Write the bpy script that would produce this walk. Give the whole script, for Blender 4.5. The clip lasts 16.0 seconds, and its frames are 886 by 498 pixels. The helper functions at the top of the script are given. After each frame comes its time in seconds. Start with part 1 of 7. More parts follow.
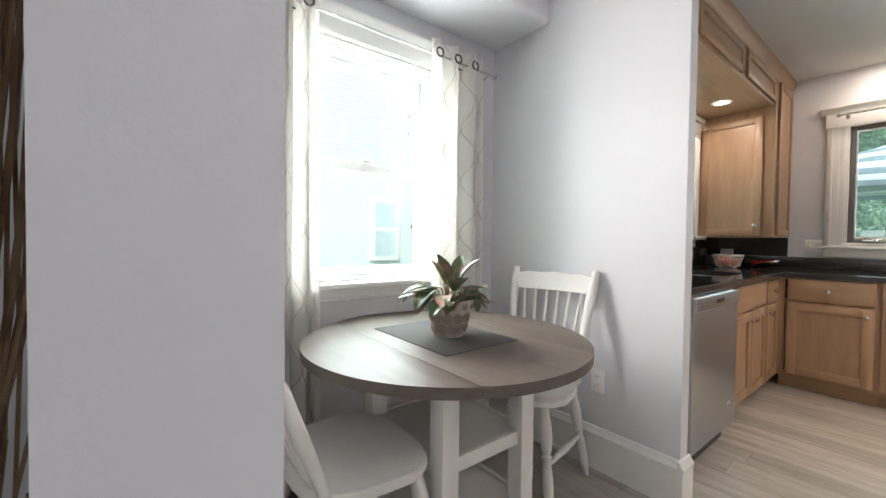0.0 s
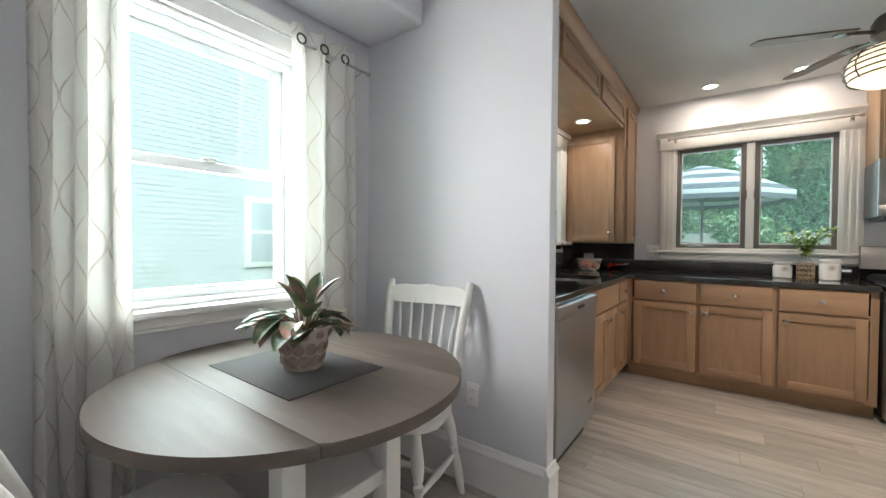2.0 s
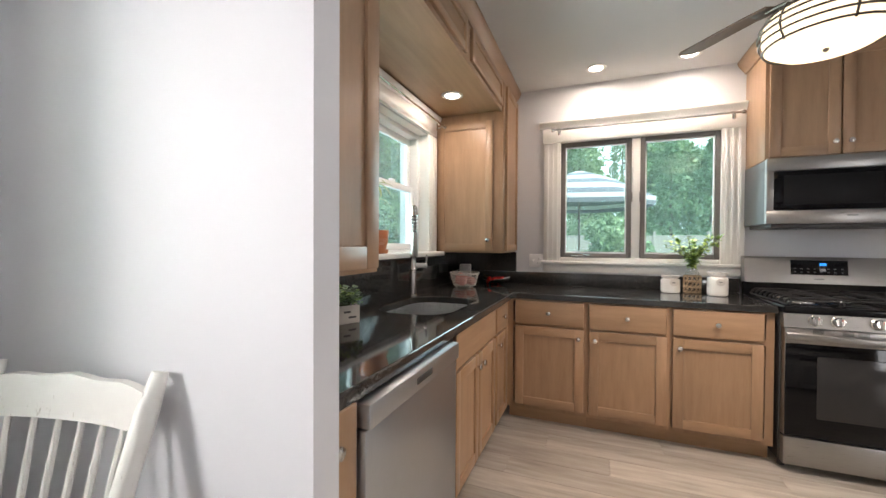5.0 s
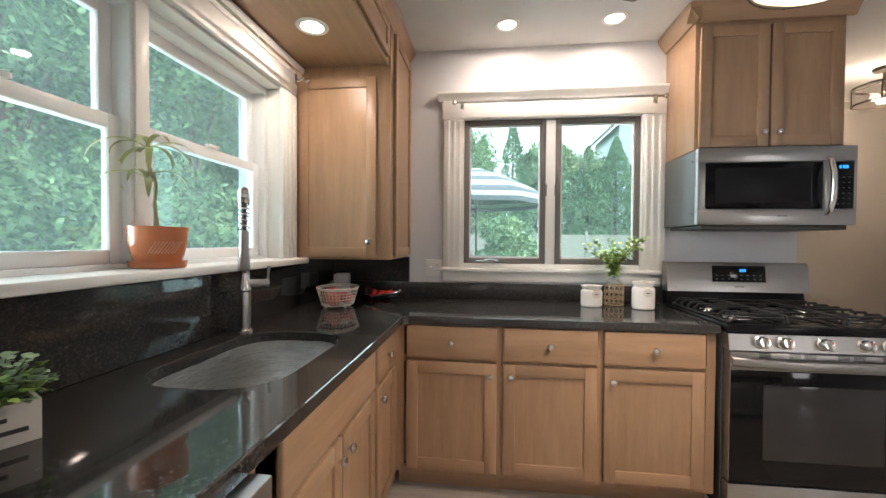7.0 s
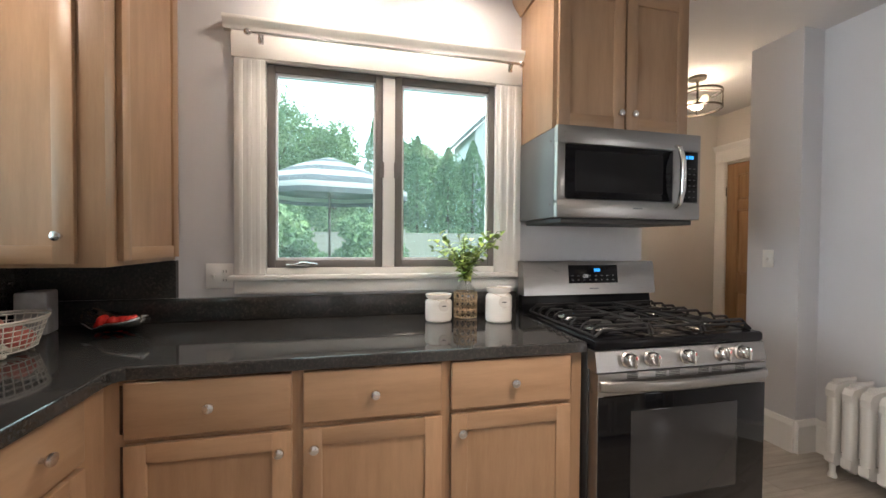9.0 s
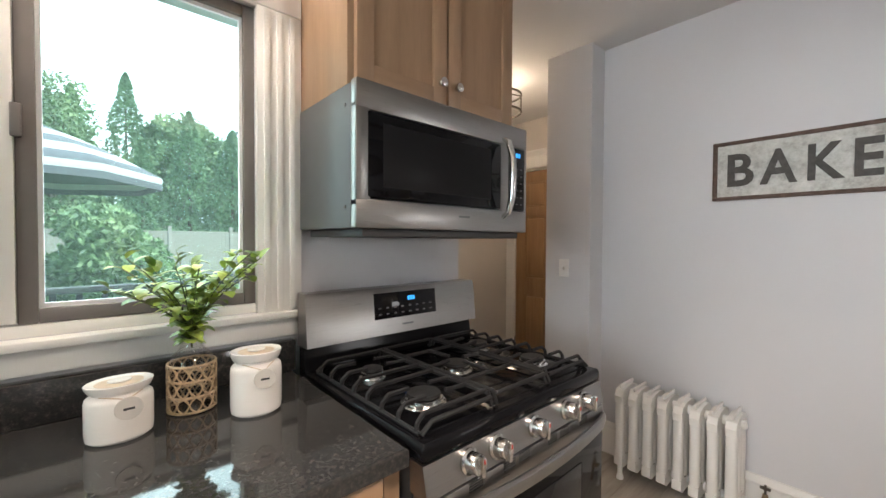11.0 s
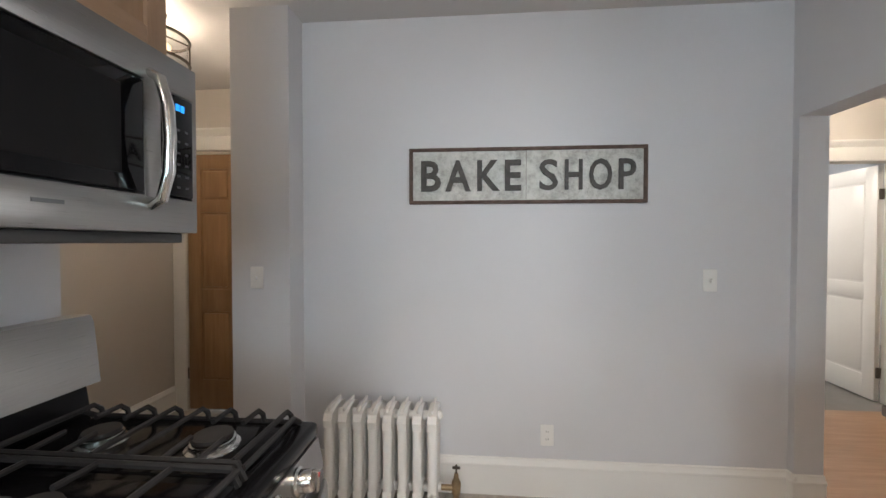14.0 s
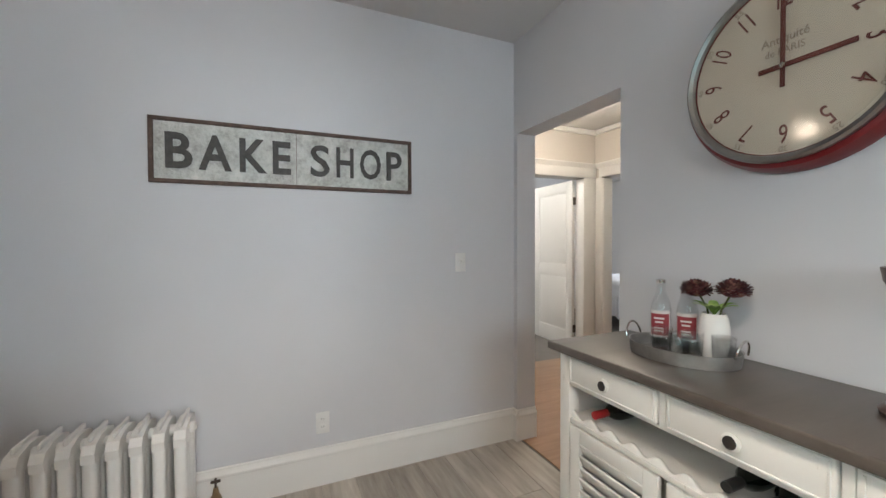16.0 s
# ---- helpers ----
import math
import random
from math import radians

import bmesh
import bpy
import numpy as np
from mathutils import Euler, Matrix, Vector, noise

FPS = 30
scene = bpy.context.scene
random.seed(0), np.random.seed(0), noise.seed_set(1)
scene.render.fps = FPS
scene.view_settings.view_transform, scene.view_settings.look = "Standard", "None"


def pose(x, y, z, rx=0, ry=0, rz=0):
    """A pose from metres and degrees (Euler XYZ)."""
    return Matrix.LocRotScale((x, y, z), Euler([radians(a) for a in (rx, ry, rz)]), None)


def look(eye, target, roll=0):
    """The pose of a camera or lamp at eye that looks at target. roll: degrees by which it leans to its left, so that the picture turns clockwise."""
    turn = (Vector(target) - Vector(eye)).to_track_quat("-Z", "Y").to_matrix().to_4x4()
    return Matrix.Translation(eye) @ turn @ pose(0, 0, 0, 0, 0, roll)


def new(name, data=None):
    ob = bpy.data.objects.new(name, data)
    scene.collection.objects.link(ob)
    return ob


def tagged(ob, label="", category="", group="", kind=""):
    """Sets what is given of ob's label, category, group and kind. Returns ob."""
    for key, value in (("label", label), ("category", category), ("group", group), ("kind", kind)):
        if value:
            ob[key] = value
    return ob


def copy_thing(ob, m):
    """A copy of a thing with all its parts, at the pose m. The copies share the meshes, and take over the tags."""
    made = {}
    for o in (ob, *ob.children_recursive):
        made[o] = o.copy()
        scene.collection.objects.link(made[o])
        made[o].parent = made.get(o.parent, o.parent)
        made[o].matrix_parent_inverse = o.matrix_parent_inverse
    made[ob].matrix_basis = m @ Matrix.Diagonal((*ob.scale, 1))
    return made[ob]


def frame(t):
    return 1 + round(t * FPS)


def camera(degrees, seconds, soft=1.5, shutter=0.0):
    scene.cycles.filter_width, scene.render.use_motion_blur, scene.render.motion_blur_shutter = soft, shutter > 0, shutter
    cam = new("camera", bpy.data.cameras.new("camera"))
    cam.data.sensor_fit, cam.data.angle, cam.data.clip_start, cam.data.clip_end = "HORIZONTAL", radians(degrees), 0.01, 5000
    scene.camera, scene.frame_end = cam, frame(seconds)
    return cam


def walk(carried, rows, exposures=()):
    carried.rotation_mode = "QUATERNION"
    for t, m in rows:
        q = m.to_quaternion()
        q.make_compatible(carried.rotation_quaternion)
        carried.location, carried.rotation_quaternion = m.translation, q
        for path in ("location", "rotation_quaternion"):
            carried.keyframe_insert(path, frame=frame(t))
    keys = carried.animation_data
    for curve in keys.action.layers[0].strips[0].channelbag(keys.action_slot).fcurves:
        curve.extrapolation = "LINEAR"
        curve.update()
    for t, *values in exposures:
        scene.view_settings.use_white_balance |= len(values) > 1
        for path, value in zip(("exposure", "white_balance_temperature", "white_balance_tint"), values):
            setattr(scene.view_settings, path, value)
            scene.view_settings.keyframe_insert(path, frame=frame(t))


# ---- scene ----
cam = camera(97.8, 16.0)
PATH = [
    (0, (0.365, 0.227, 1.127), (1.602, 1.797, 1.083), 0.7),
    (0.5, (0.405, 0.232, 1.136), (1.739, 1.721, 1.095), 0.7),
    (1, (0.441, 0.233, 1.151), (1.884, 1.617, 1.112), 0.7),
    (1.5, (0.476, 0.246, 1.164), (2.005, 1.536, 1.128), 0.6),
    (2, (0.559, 0.25, 1.181), (2.166, 1.44, 1.147), 0.5),
    (2.5, (0.702, 0.248, 1.202), (2.355, 1.374, 1.166), 0.5),
    (3, (0.873, 0.261, 1.228), (2.575, 1.311, 1.19), 0.5),
    (3.5, (1.048, 0.29, 1.246), (2.794, 1.265, 1.206), 0.5),
    (4, (1.238, 0.316, 1.239), (3.027, 1.21, 1.204), 0.3),
    (6.5, (2.182, 0.508, 1.298), (4.142, 0.903, 1.265), 0.5),
    (7, (2.398, 0.516, 1.292), (4.385, 0.745, 1.256), 0.4),
    (7.5, (2.565, 0.485, 1.272), (4.563, 0.561, 1.243), 0.5),
    (8, (2.745, 0.399, 1.278), (4.742, 0.296, 1.243), 0.4),
    (8.5, (2.898, 0.339, 1.274), (4.88, 0.074, 1.237), 0.4),
    (11, (3.667, -0.074, 1.359), (5.16, -1.404, 1.317), 0.3),
    (11.5, (3.769, -0.187, 1.361), (5.066, -1.708, 1.325), 0.2),
    (12, (3.877, -0.327, 1.35), (4.955, -2.012, 1.312), 0.2),
    (12.5, (3.925, -0.408, 1.358), (4.816, -2.198, 1.323), 0.2),
    (13, (3.94, -0.441, 1.368), (4.6, -2.329, 1.335), 0.1),
    (13.5, (3.932, -0.432, 1.381), (4.348, -2.388, 1.349), 0.1),
    (14, (3.903, -0.42, 1.373), (4.061, -2.413, 1.335), -0.0),
    (14.5, (3.875, -0.416, 1.352), (3.781, -2.413, 1.313), -0.1),
    (15, (3.826, -0.405, 1.334), (3.505, -2.378, 1.291), -0.2),
    (15.5, (3.776, -0.392, 1.321), (3.221, -2.313, 1.271), -0.2),
    (16, (3.729, -0.375, 1.301), (2.934, -2.21, 1.262), -0.2),
]
walk(cam, [(t, look(eye, target, roll)) for t, eye, target, roll in PATH], [(0, 0.66, 6550, 11), (1, 0.6, 6480, 9), (2.2, 0.3, 6400, 8), (3, 0.28, 6450, 9), (4, 0.76, 6600, 13), (6.5, 0.74, 6600, 13), (8.5, 0.68, 6650, 13), (11, 0.66, 6650, 12), (12.5, 0.48, 6650, 14), (14.5, 0.56, 6300, 9), (16, 0.47, 6250, 8)])

# ---- light ----
world = bpy.data.worlds.new("overcast_sky")
scene.world = world
world.use_nodes = True
wn = world.node_tree.nodes
sky = wn.new("ShaderNodeTexSky")
sky.sky_type = "NISHITA"
sky.sun_disc = False
sky.sun_elevation, sky.sun_rotation = radians(48), radians(222)
sky.air_density, sky.dust_density = 1.0, 3.0
wn["Background"].inputs["Strength"].default_value = 0.15
world.node_tree.links.new(sky.outputs["Color"], wn["Background"].inputs["Color"])


def lamp(name, kind, m, power, color=(1, 1, 1), **settings):
    data = bpy.data.lights.new(name, kind)
    data.energy, data.color = power, color
    if kind == "AREA":
        data.shape = settings["shape"]
        data.size = settings["size"]
        data.size_y = settings.get("size_y", settings["size"])
        data.spread = radians(settings.get("spread", 180))
    elif kind == "SUN":
        data.angle = settings["angle"]
    elif kind == "SPOT":
        data.spot_size, data.spot_blend, data.shadow_soft_size = settings["spot"], 0.6, settings["soft"]
    else:
        data.shadow_soft_size = settings["soft"]
    ob = new(name, data)
    ob.matrix_basis = m
    return ob


lamp("sun", "SUN", look((0, 0, 10), (0.45, 0.5, 9.25)), 3.0, (1.0, 0.96, 0.9), angle=radians(15))
WARM = (1.0, 0.85, 0.72)
# daylight standing in the window openings over the counter, sink and nook
DAY = (0.90, 0.94, 1.0)
lamp("daylight_east", "AREA", look((5.12, 0.11, 1.64), (4.0, 0.05, 1.56)), 5, DAY, shape="RECTANGLE", size=1.1, size_y=0.92, spread=85)
lamp("daylight_sink", "AREA", look((3.6, 1.80, 1.62), (3.6, 0.5, 1.62)), 13, DAY, shape="RECTANGLE", size=1.45, size_y=0.8, spread=85)
lamp("daylight_nook", "AREA", look((1.32, 2.19, 1.48), (1.32, 0.5, 1.40)), 41, (1.0, 0.945, 0.935), shape="RECTANGLE", size=0.72, size_y=1.0, spread=168)
# fill lamp added in the unseen side room to brighten the passage
lamp("side_room_fill", "AREA", look((-0.85, 1.99, 1.5), (-0.6, 0.0, 1.2)), 5, (0.95, 0.97, 1.0), shape="RECTANGLE", size=1.3, size_y=1.3)
# another added fill, for the bedroom; its window is unseen
lamp("bedroom_fill", "AREA", look((-2.98, -5.0, 1.5), (0.3, -4.6, 1.0)), 30, (0.95, 0.97, 1.0), shape="RECTANGLE", size=1.1, size_y=1.2)
lamp("recessed_glow", "AREA", look((4.75, 0.41, 2.58), (4.75, 0.41, 0)), 4.1, WARM, shape="DISK", size=0.10)
lamp("recessed_glow", "AREA", look((4.745, -0.20, 2.58), (4.745, -0.20, 0)), 4.1, WARM, shape="DISK", size=0.10)
lamp("recessed_glow", "AREA", look((4.12, 1.33, 2.275), (4.12, 1.33, 0)), 3.1, WARM, shape="DISK", size=0.10)
lamp("fan_bulb", "AREA", look((3.63, -0.46, 2.045), (3.63, -0.46, 0)), 10.8, WARM, shape="DISK", size=0.36, spread=136)
lamp("hall_bulb", "POINT", pose(5.60, -2.36, 2.33), 9, (1.0, 0.80, 0.60), soft=0.06)
# added to brighten the back hall, no fixture belongs to it
lamp("back_hall_fill", "POINT", pose(1.3, -3.0, 2.4), 23, (1.0, 0.86, 0.7), soft=0.08)
# unseen fill added behind the open white door to light its face
lamp("far_room_fill", "POINT", pose(1.7, -5.0, 2.35), 40, (1.0, 0.93, 0.84), soft=0.08)
lamp("bedroom_bulb", "POINT", pose(-1.2, -3.6, 2.25), 10, (1.0, 0.9, 0.78), soft=0.08)


# ---- materials ----
def nodes_of(name):
    m = bpy.data.materials.new(name)
    m.use_nodes = True
    nt = m.node_tree
    return m, nt, nt.nodes["Principled BSDF"]


def link(nt, a, b):
    nt.links.new(a, b)


def noise_tex(nt, scale, detail=4.0, rough=0.55, stretch=(1, 1, 1), shift=False):
    tc = nt.nodes.new("ShaderNodeTexCoord")
    mp = nt.nodes.new("ShaderNodeMapping")
    mp.inputs["Scale"].default_value = stretch
    tx = nt.nodes.new("ShaderNodeTexNoise")
    tx.inputs["Scale"].default_value, tx.inputs["Detail"].default_value, tx.inputs["Roughness"].default_value = scale, detail, rough
    if shift:
        oi, sc, ad = nt.nodes.new("ShaderNodeObjectInfo"), nt.nodes.new("ShaderNodeVectorMath"), nt.nodes.new("ShaderNodeVectorMath")
        sc.operation, ad.operation = "SCALE", "ADD"
        sc.inputs[0].default_value = (31.0, 17.0, 23.0)
        link(nt, oi.outputs["Random"], sc.inputs["Scale"])
        link(nt, tc.outputs["Object"], ad.inputs[0])
        link(nt, sc.outputs["Vector"], ad.inputs[1])
        link(nt, ad.outputs["Vector"], mp.inputs["Vector"])
    else:
        link(nt, tc.outputs["Object"], mp.inputs["Vector"])
    link(nt, mp.outputs["Vector"], tx.inputs["Vector"])
    return tx


def ramp(nt, source, stops):
    r = nt.nodes.new("ShaderNodeValToRGB")
    el = r.color_ramp.elements
    while len(el) < len(stops):
        el.new(0.5)
    for e, (p, c) in zip(el, stops):
        e.position, e.color = p, (*c, 1) if len(c) == 3 else c
    link(nt, source, r.inputs["Fac"])
    return r


def mixed(nt, a, b, fac, mode="MIX"):
    mx = nt.nodes.new("ShaderNodeMix")
    mx.data_type, mx.blend_type = "RGBA", mode
    for sock, v in ((mx.inputs[6], a), (mx.inputs[7], b), (mx.inputs[0], fac)):
        if isinstance(v, (tuple, list)):
            sock.default_value = (*v, 1)
        elif isinstance(v, (int, float)):
            sock.default_value = v
        else:
            link(nt, v, sock)
    return mx.outputs[2]


def bump(nt, bsdf, height, strength, dist=0.01):
    b = nt.nodes.new("ShaderNodeBump")
    b.inputs["Strength"].default_value, b.inputs["Distance"].default_value = strength, dist
    link(nt, height, b.inputs["Height"])
    link(nt, b.outputs["Normal"], bsdf.inputs["Normal"])


def shade(c, k):
    return tuple(min(1.0, v * k) for v in c)


def painted(name, c, rough=0.55, vary=0.05, grain=180, relief=0.08, spec=0.35):
    """Rolled or brushed paint with a fine stipple and faint large-scale unevenness."""
    m, nt, p = nodes_of(name)
    big, fine = noise_tex(nt, 1.3, 3), noise_tex(nt, grain, 2)
    r = ramp(nt, big.outputs["Fac"], [(0.3, shade(c, 1 - vary)), (0.7, shade(c, 1 + vary))])
    link(nt, r.outputs["Color"], p.inputs["Base Color"])
    rr = ramp(nt, noise_tex(nt, 5, 3).outputs["Fac"], [(0.3, (rough - 0.06,) * 3), (0.7, (rough + 0.06,) * 3)])
    link(nt, rr.outputs["Color"], p.inputs["Roughness"])
    p.inputs["Specular IOR Level"].default_value = spec
    bump(nt, p, fine.outputs["Fac"], relief, 0.002)
    return m


def plain(name, c, rough=0.5, metal=0.0, vary=0.06, scale=8, relief=0.0, **more):
    m, nt, p = nodes_of(name)
    t = noise_tex(nt, scale, 4)
    r = ramp(nt, t.outputs["Fac"], [(0.3, shade(c, 1 - vary)), (0.7, shade(c, 1 + vary))])
    link(nt, r.outputs["Color"], p.inputs["Base Color"])
    p.inputs["Roughness"].default_value, p.inputs["Metallic"].default_value = rough, metal
    if relief:
        bump(nt, p, noise_tex(nt, scale * 12, 3).outputs["Fac"], relief, 0.002)
    for k, v in more.items():
        p.inputs[k.replace("_", " ")].default_value = v
    return m


def wooden(name, dark, light, stretch, rough=0.38, scale=7.0, relief=0.06, random_tone=0.12, coat=0.15):
    """Stained timber: long grain along one axis, soft blotches, tone varied from piece to piece."""
    m, nt, p = nodes_of(name)
    g = noise_tex(nt, scale, 8, 0.62, stretch, True)
    f = noise_tex(nt, scale * 9, 4, 0.6, stretch, True)
    blot = noise_tex(nt, 3.0, 3, 0.5, (1, 1, 1), True)
    c = ramp(nt, g.outputs["Fac"], [(0.25, dark), (0.75, light)]).outputs["Color"]
    c = mixed(nt, c, mixed(nt, (0.6, 0.6, 0.6), (1.0, 1.0, 1.0), f.outputs["Fac"]), 0.35, "MULTIPLY")
    c = mixed(nt, c, mixed(nt, (0.78, 0.78, 0.78), (1.12, 1.12, 1.12), blot.outputs["Fac"]), 0.6, "MULTIPLY")
    oi = nt.nodes.new("ShaderNodeObjectInfo")
    tone = ramp(nt, oi.outputs["Random"], [(0.0, (1 - random_tone,) * 3), (1.0, (1 + random_tone,) * 3)])
    c = mixed(nt, c, tone.outputs["Color"], 1.0, "MULTIPLY")
    link(nt, c, p.inputs["Base Color"])
    p.inputs["Roughness"].default_value = rough
    p.inputs["Coat Weight"].default_value, p.inputs["Coat Roughness"].default_value = coat, 0.25
    bump(nt, p, f.outputs["Fac"], relief, 0.002)
    return m


def brushed(name, c, rough=0.28, stretch=(1, 1, 80), relief=0.05, scale=14):
    m, nt, p = nodes_of(name)
    t = noise_tex(nt, scale, 5, 0.6, stretch)
    r = ramp(nt, t.outputs["Fac"], [(0.3, shade(c, 0.92)), (0.7, shade(c, 1.06))])
    link(nt, r.outputs["Color"], p.inputs["Base Color"])
    rr = ramp(nt, t.outputs["Fac"], [(0.3, (rough - 0.05,) * 3), (0.7, (rough + 0.07,) * 3)])
    link(nt, rr.outputs["Color"], p.inputs["Roughness"])
    p.inputs["Metallic"].default_value = 1.0
    bump(nt, p, t.outputs["Fac"], relief, 0.001)
    return m


def glowing(name, c, strength):
    m, nt, p = nodes_of(name)
    p.inputs["Base Color"].default_value = (*c, 1)
    p.inputs["Emission Color"].default_value = (*c, 1)
    p.inputs["Emission Strength"].default_value = strength
    return m


def glassy(name, tint=(1, 1, 1), rough=0.0, gloss=0.035, veil=0.0):
    """Thin pane: mostly clear, with the mirror gloss of glass on top."""
    m = bpy.data.materials.new(name)
    m.use_nodes = True
    nt = m.node_tree
    nt.nodes.clear()
    out, mix = nt.nodes.new("ShaderNodeOutputMaterial"), nt.nodes.new("ShaderNodeMixShader")
    tr, gl, fr = nt.nodes.new("ShaderNodeBsdfTransparent"), nt.nodes.new("ShaderNodeBsdfGlossy"), nt.nodes.new("ShaderNodeLayerWeight")
    pw, ma = nt.nodes.new("ShaderNodeMath"), nt.nodes.new("ShaderNodeMath")
    tr.inputs["Color"].default_value = (*tint, 1)
    gl.inputs["Roughness"].default_value = rough
    pw.operation, ma.operation = "POWER", "MULTIPLY_ADD"
    pw.inputs[1].default_value, ma.inputs[1].default_value, ma.inputs[2].default_value = 5.0, 0.9, gloss
    link(nt, fr.outputs["Facing"], pw.inputs[0])
    link(nt, pw.outputs[0], ma.inputs[0])
    link(nt, ma.outputs[0], mix.inputs["Fac"])
    clear = tr.outputs["BSDF"]
    if veil:
        # pale teal haze of the view outside put into the pane; it catches the daylight
        tl, dm = nt.nodes.new("ShaderNodeBsdfTranslucent"), nt.nodes.new("ShaderNodeMixShader")
        tl.inputs["Color"].default_value = (0.62, 0.93, 0.88, 1)
        haze = ramp(nt, noise_tex(nt, 2.5, 5, 0.6).outputs["Fac"], [(0.3, (veil * 0.75,) * 3), (0.7, (veil * 1.25,) * 3)])
        link(nt, haze.outputs["Color"], dm.inputs["Fac"])
        link(nt, clear, dm.inputs[1])
        link(nt, tl.outputs["BSDF"], dm.inputs[2])
        clear = dm.outputs["Shader"]
    link(nt, clear, mix.inputs[1])
    link(nt, gl.outputs["BSDF"], mix.inputs[2])
    link(nt, mix.outputs["Shader"], out.inputs["Surface"])
    return m


WALL = painted("wall_paint_grey_blue", (0.650, 0.652, 0.672), 0.6, 0.025)
HALLWALL = painted("wall_paint_beige", (0.62, 0.58, 0.53), 0.6, 0.03)
CEIL = painted("ceiling_paint", (0.63, 0.625, 0.62), 0.75, 0.02)
TRIM = painted("trim_paint_white", (0.82, 0.81, 0.78), 0.35, 0.03, 90, 0.05)
VINYL = plain("white_vinyl", (0.84, 0.85, 0.85), 0.35, vary=0.02)
MAPLE = wooden("stained_maple_upright", (0.34, 0.205, 0.116), (0.475, 0.30, 0.18), (3.2, 3.2, 0.35))
MAPLE_H = wooden("stained_maple_lengthwise", (0.34, 0.205, 0.116), (0.475, 0.30, 0.18), (0.35, 3.2, 3.2))
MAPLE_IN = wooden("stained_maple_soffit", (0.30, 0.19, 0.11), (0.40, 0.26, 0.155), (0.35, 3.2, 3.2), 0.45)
DOORWOOD = wooden("varnished_fir", (0.29, 0.155, 0.066), (0.44, 0.265, 0.13), (4, 4, 0.3), 0.3)
STEEL = brushed("brushed_steel", (0.33, 0.321, 0.311), 0.32, (1, 1, 60))
STEEL_V = brushed("brushed_steel_upright", (0.49, 0.52, 0.56), 0.34, (60, 60, 1))
CHROME = plain("satin_nickel", (0.70, 0.69, 0.67), 0.22, 1.0, 0.03)
DARKMETAL = plain("bronze_metal", (0.10, 0.085, 0.07), 0.4, 0.8, 0.1)
IRON = plain("cast_iron", (0.016, 0.016, 0.017), 0.65, 0.0, 0.2, 40, 0.2, Specular_IOR_Level=0.25)
ENAMEL = plain("black_enamel", (0.006, 0.006, 0.007), 0.14, 0.0, 0.1, Specular_IOR_Level=0.12)
BLACKGLASS = plain("black_glass", (0.004, 0.004, 0.005), 0.06, 0.0, 0.05, Specular_IOR_Level=0.2)
GREYMETAL = plain("grey_painted_case", (0.12, 0.125, 0.13), 0.42, 0.3, 0.05)
BLACKPLASTIC = plain("black_plastic", (0.03, 0.03, 0.03), 0.45)
PLATE = plain("ivory_plastic", (0.80, 0.79, 0.77), 0.35, vary=0.02)
SASH = plain("brown_sash_metal", (0.19, 0.175, 0.165), 0.45, 0.2, 0.08)
RADIATOR = painted("radiator_enamel", (0.80, 0.79, 0.76), 0.35, 0.04, 60, 0.12)
PANE = glassy("window_glass", (0.84, 0.97, 0.97), veil=0.024)
PANE_NOOK = glassy("window_glass_nook", (0.87, 0.98, 0.985))
CLEAR = glassy("clear_glass", (0.985, 0.99, 0.99), 0.0, 0.05)


def granite_mat():
    m, nt, p = nodes_of("black_granite")
    v = nt.nodes.new("ShaderNodeTexVoronoi")
    tc = nt.nodes.new("ShaderNodeTexCoord")
    v.inputs["Scale"].default_value = 210
    link(nt, tc.outputs["Object"], v.inputs["Vector"])
    specks = ramp(nt, noise_tex(nt, 95, 6, 0.75).outputs["Fac"], [(0.46, (0.026, 0.026, 0.027)), (0.60, (0.068, 0.064, 0.058)), (0.72, (0.19, 0.175, 0.155))])
    clouds = noise_tex(nt, 9, 5, 0.6)
    c = mixed(nt, specks.outputs["Color"], (0.024, 0.025, 0.026), clouds.outputs["Fac"])
    c = mixed(nt, c, mixed(nt, (0.6, 0.6, 0.6), (1.3, 1.25, 1.2), v.outputs["Color"]), 0.5, "MULTIPLY")
    link(nt, c, p.inputs["Base Color"])
    rr = ramp(nt, clouds.outputs["Fac"], [(0.3, (0.05,) * 3), (0.7, (0.065,) * 3)])
    link(nt, rr.outputs["Color"], p.inputs["Roughness"])
    p.inputs["Specular IOR Level"].default_value = 0.55
    return m


GRANITE = granite_mat()


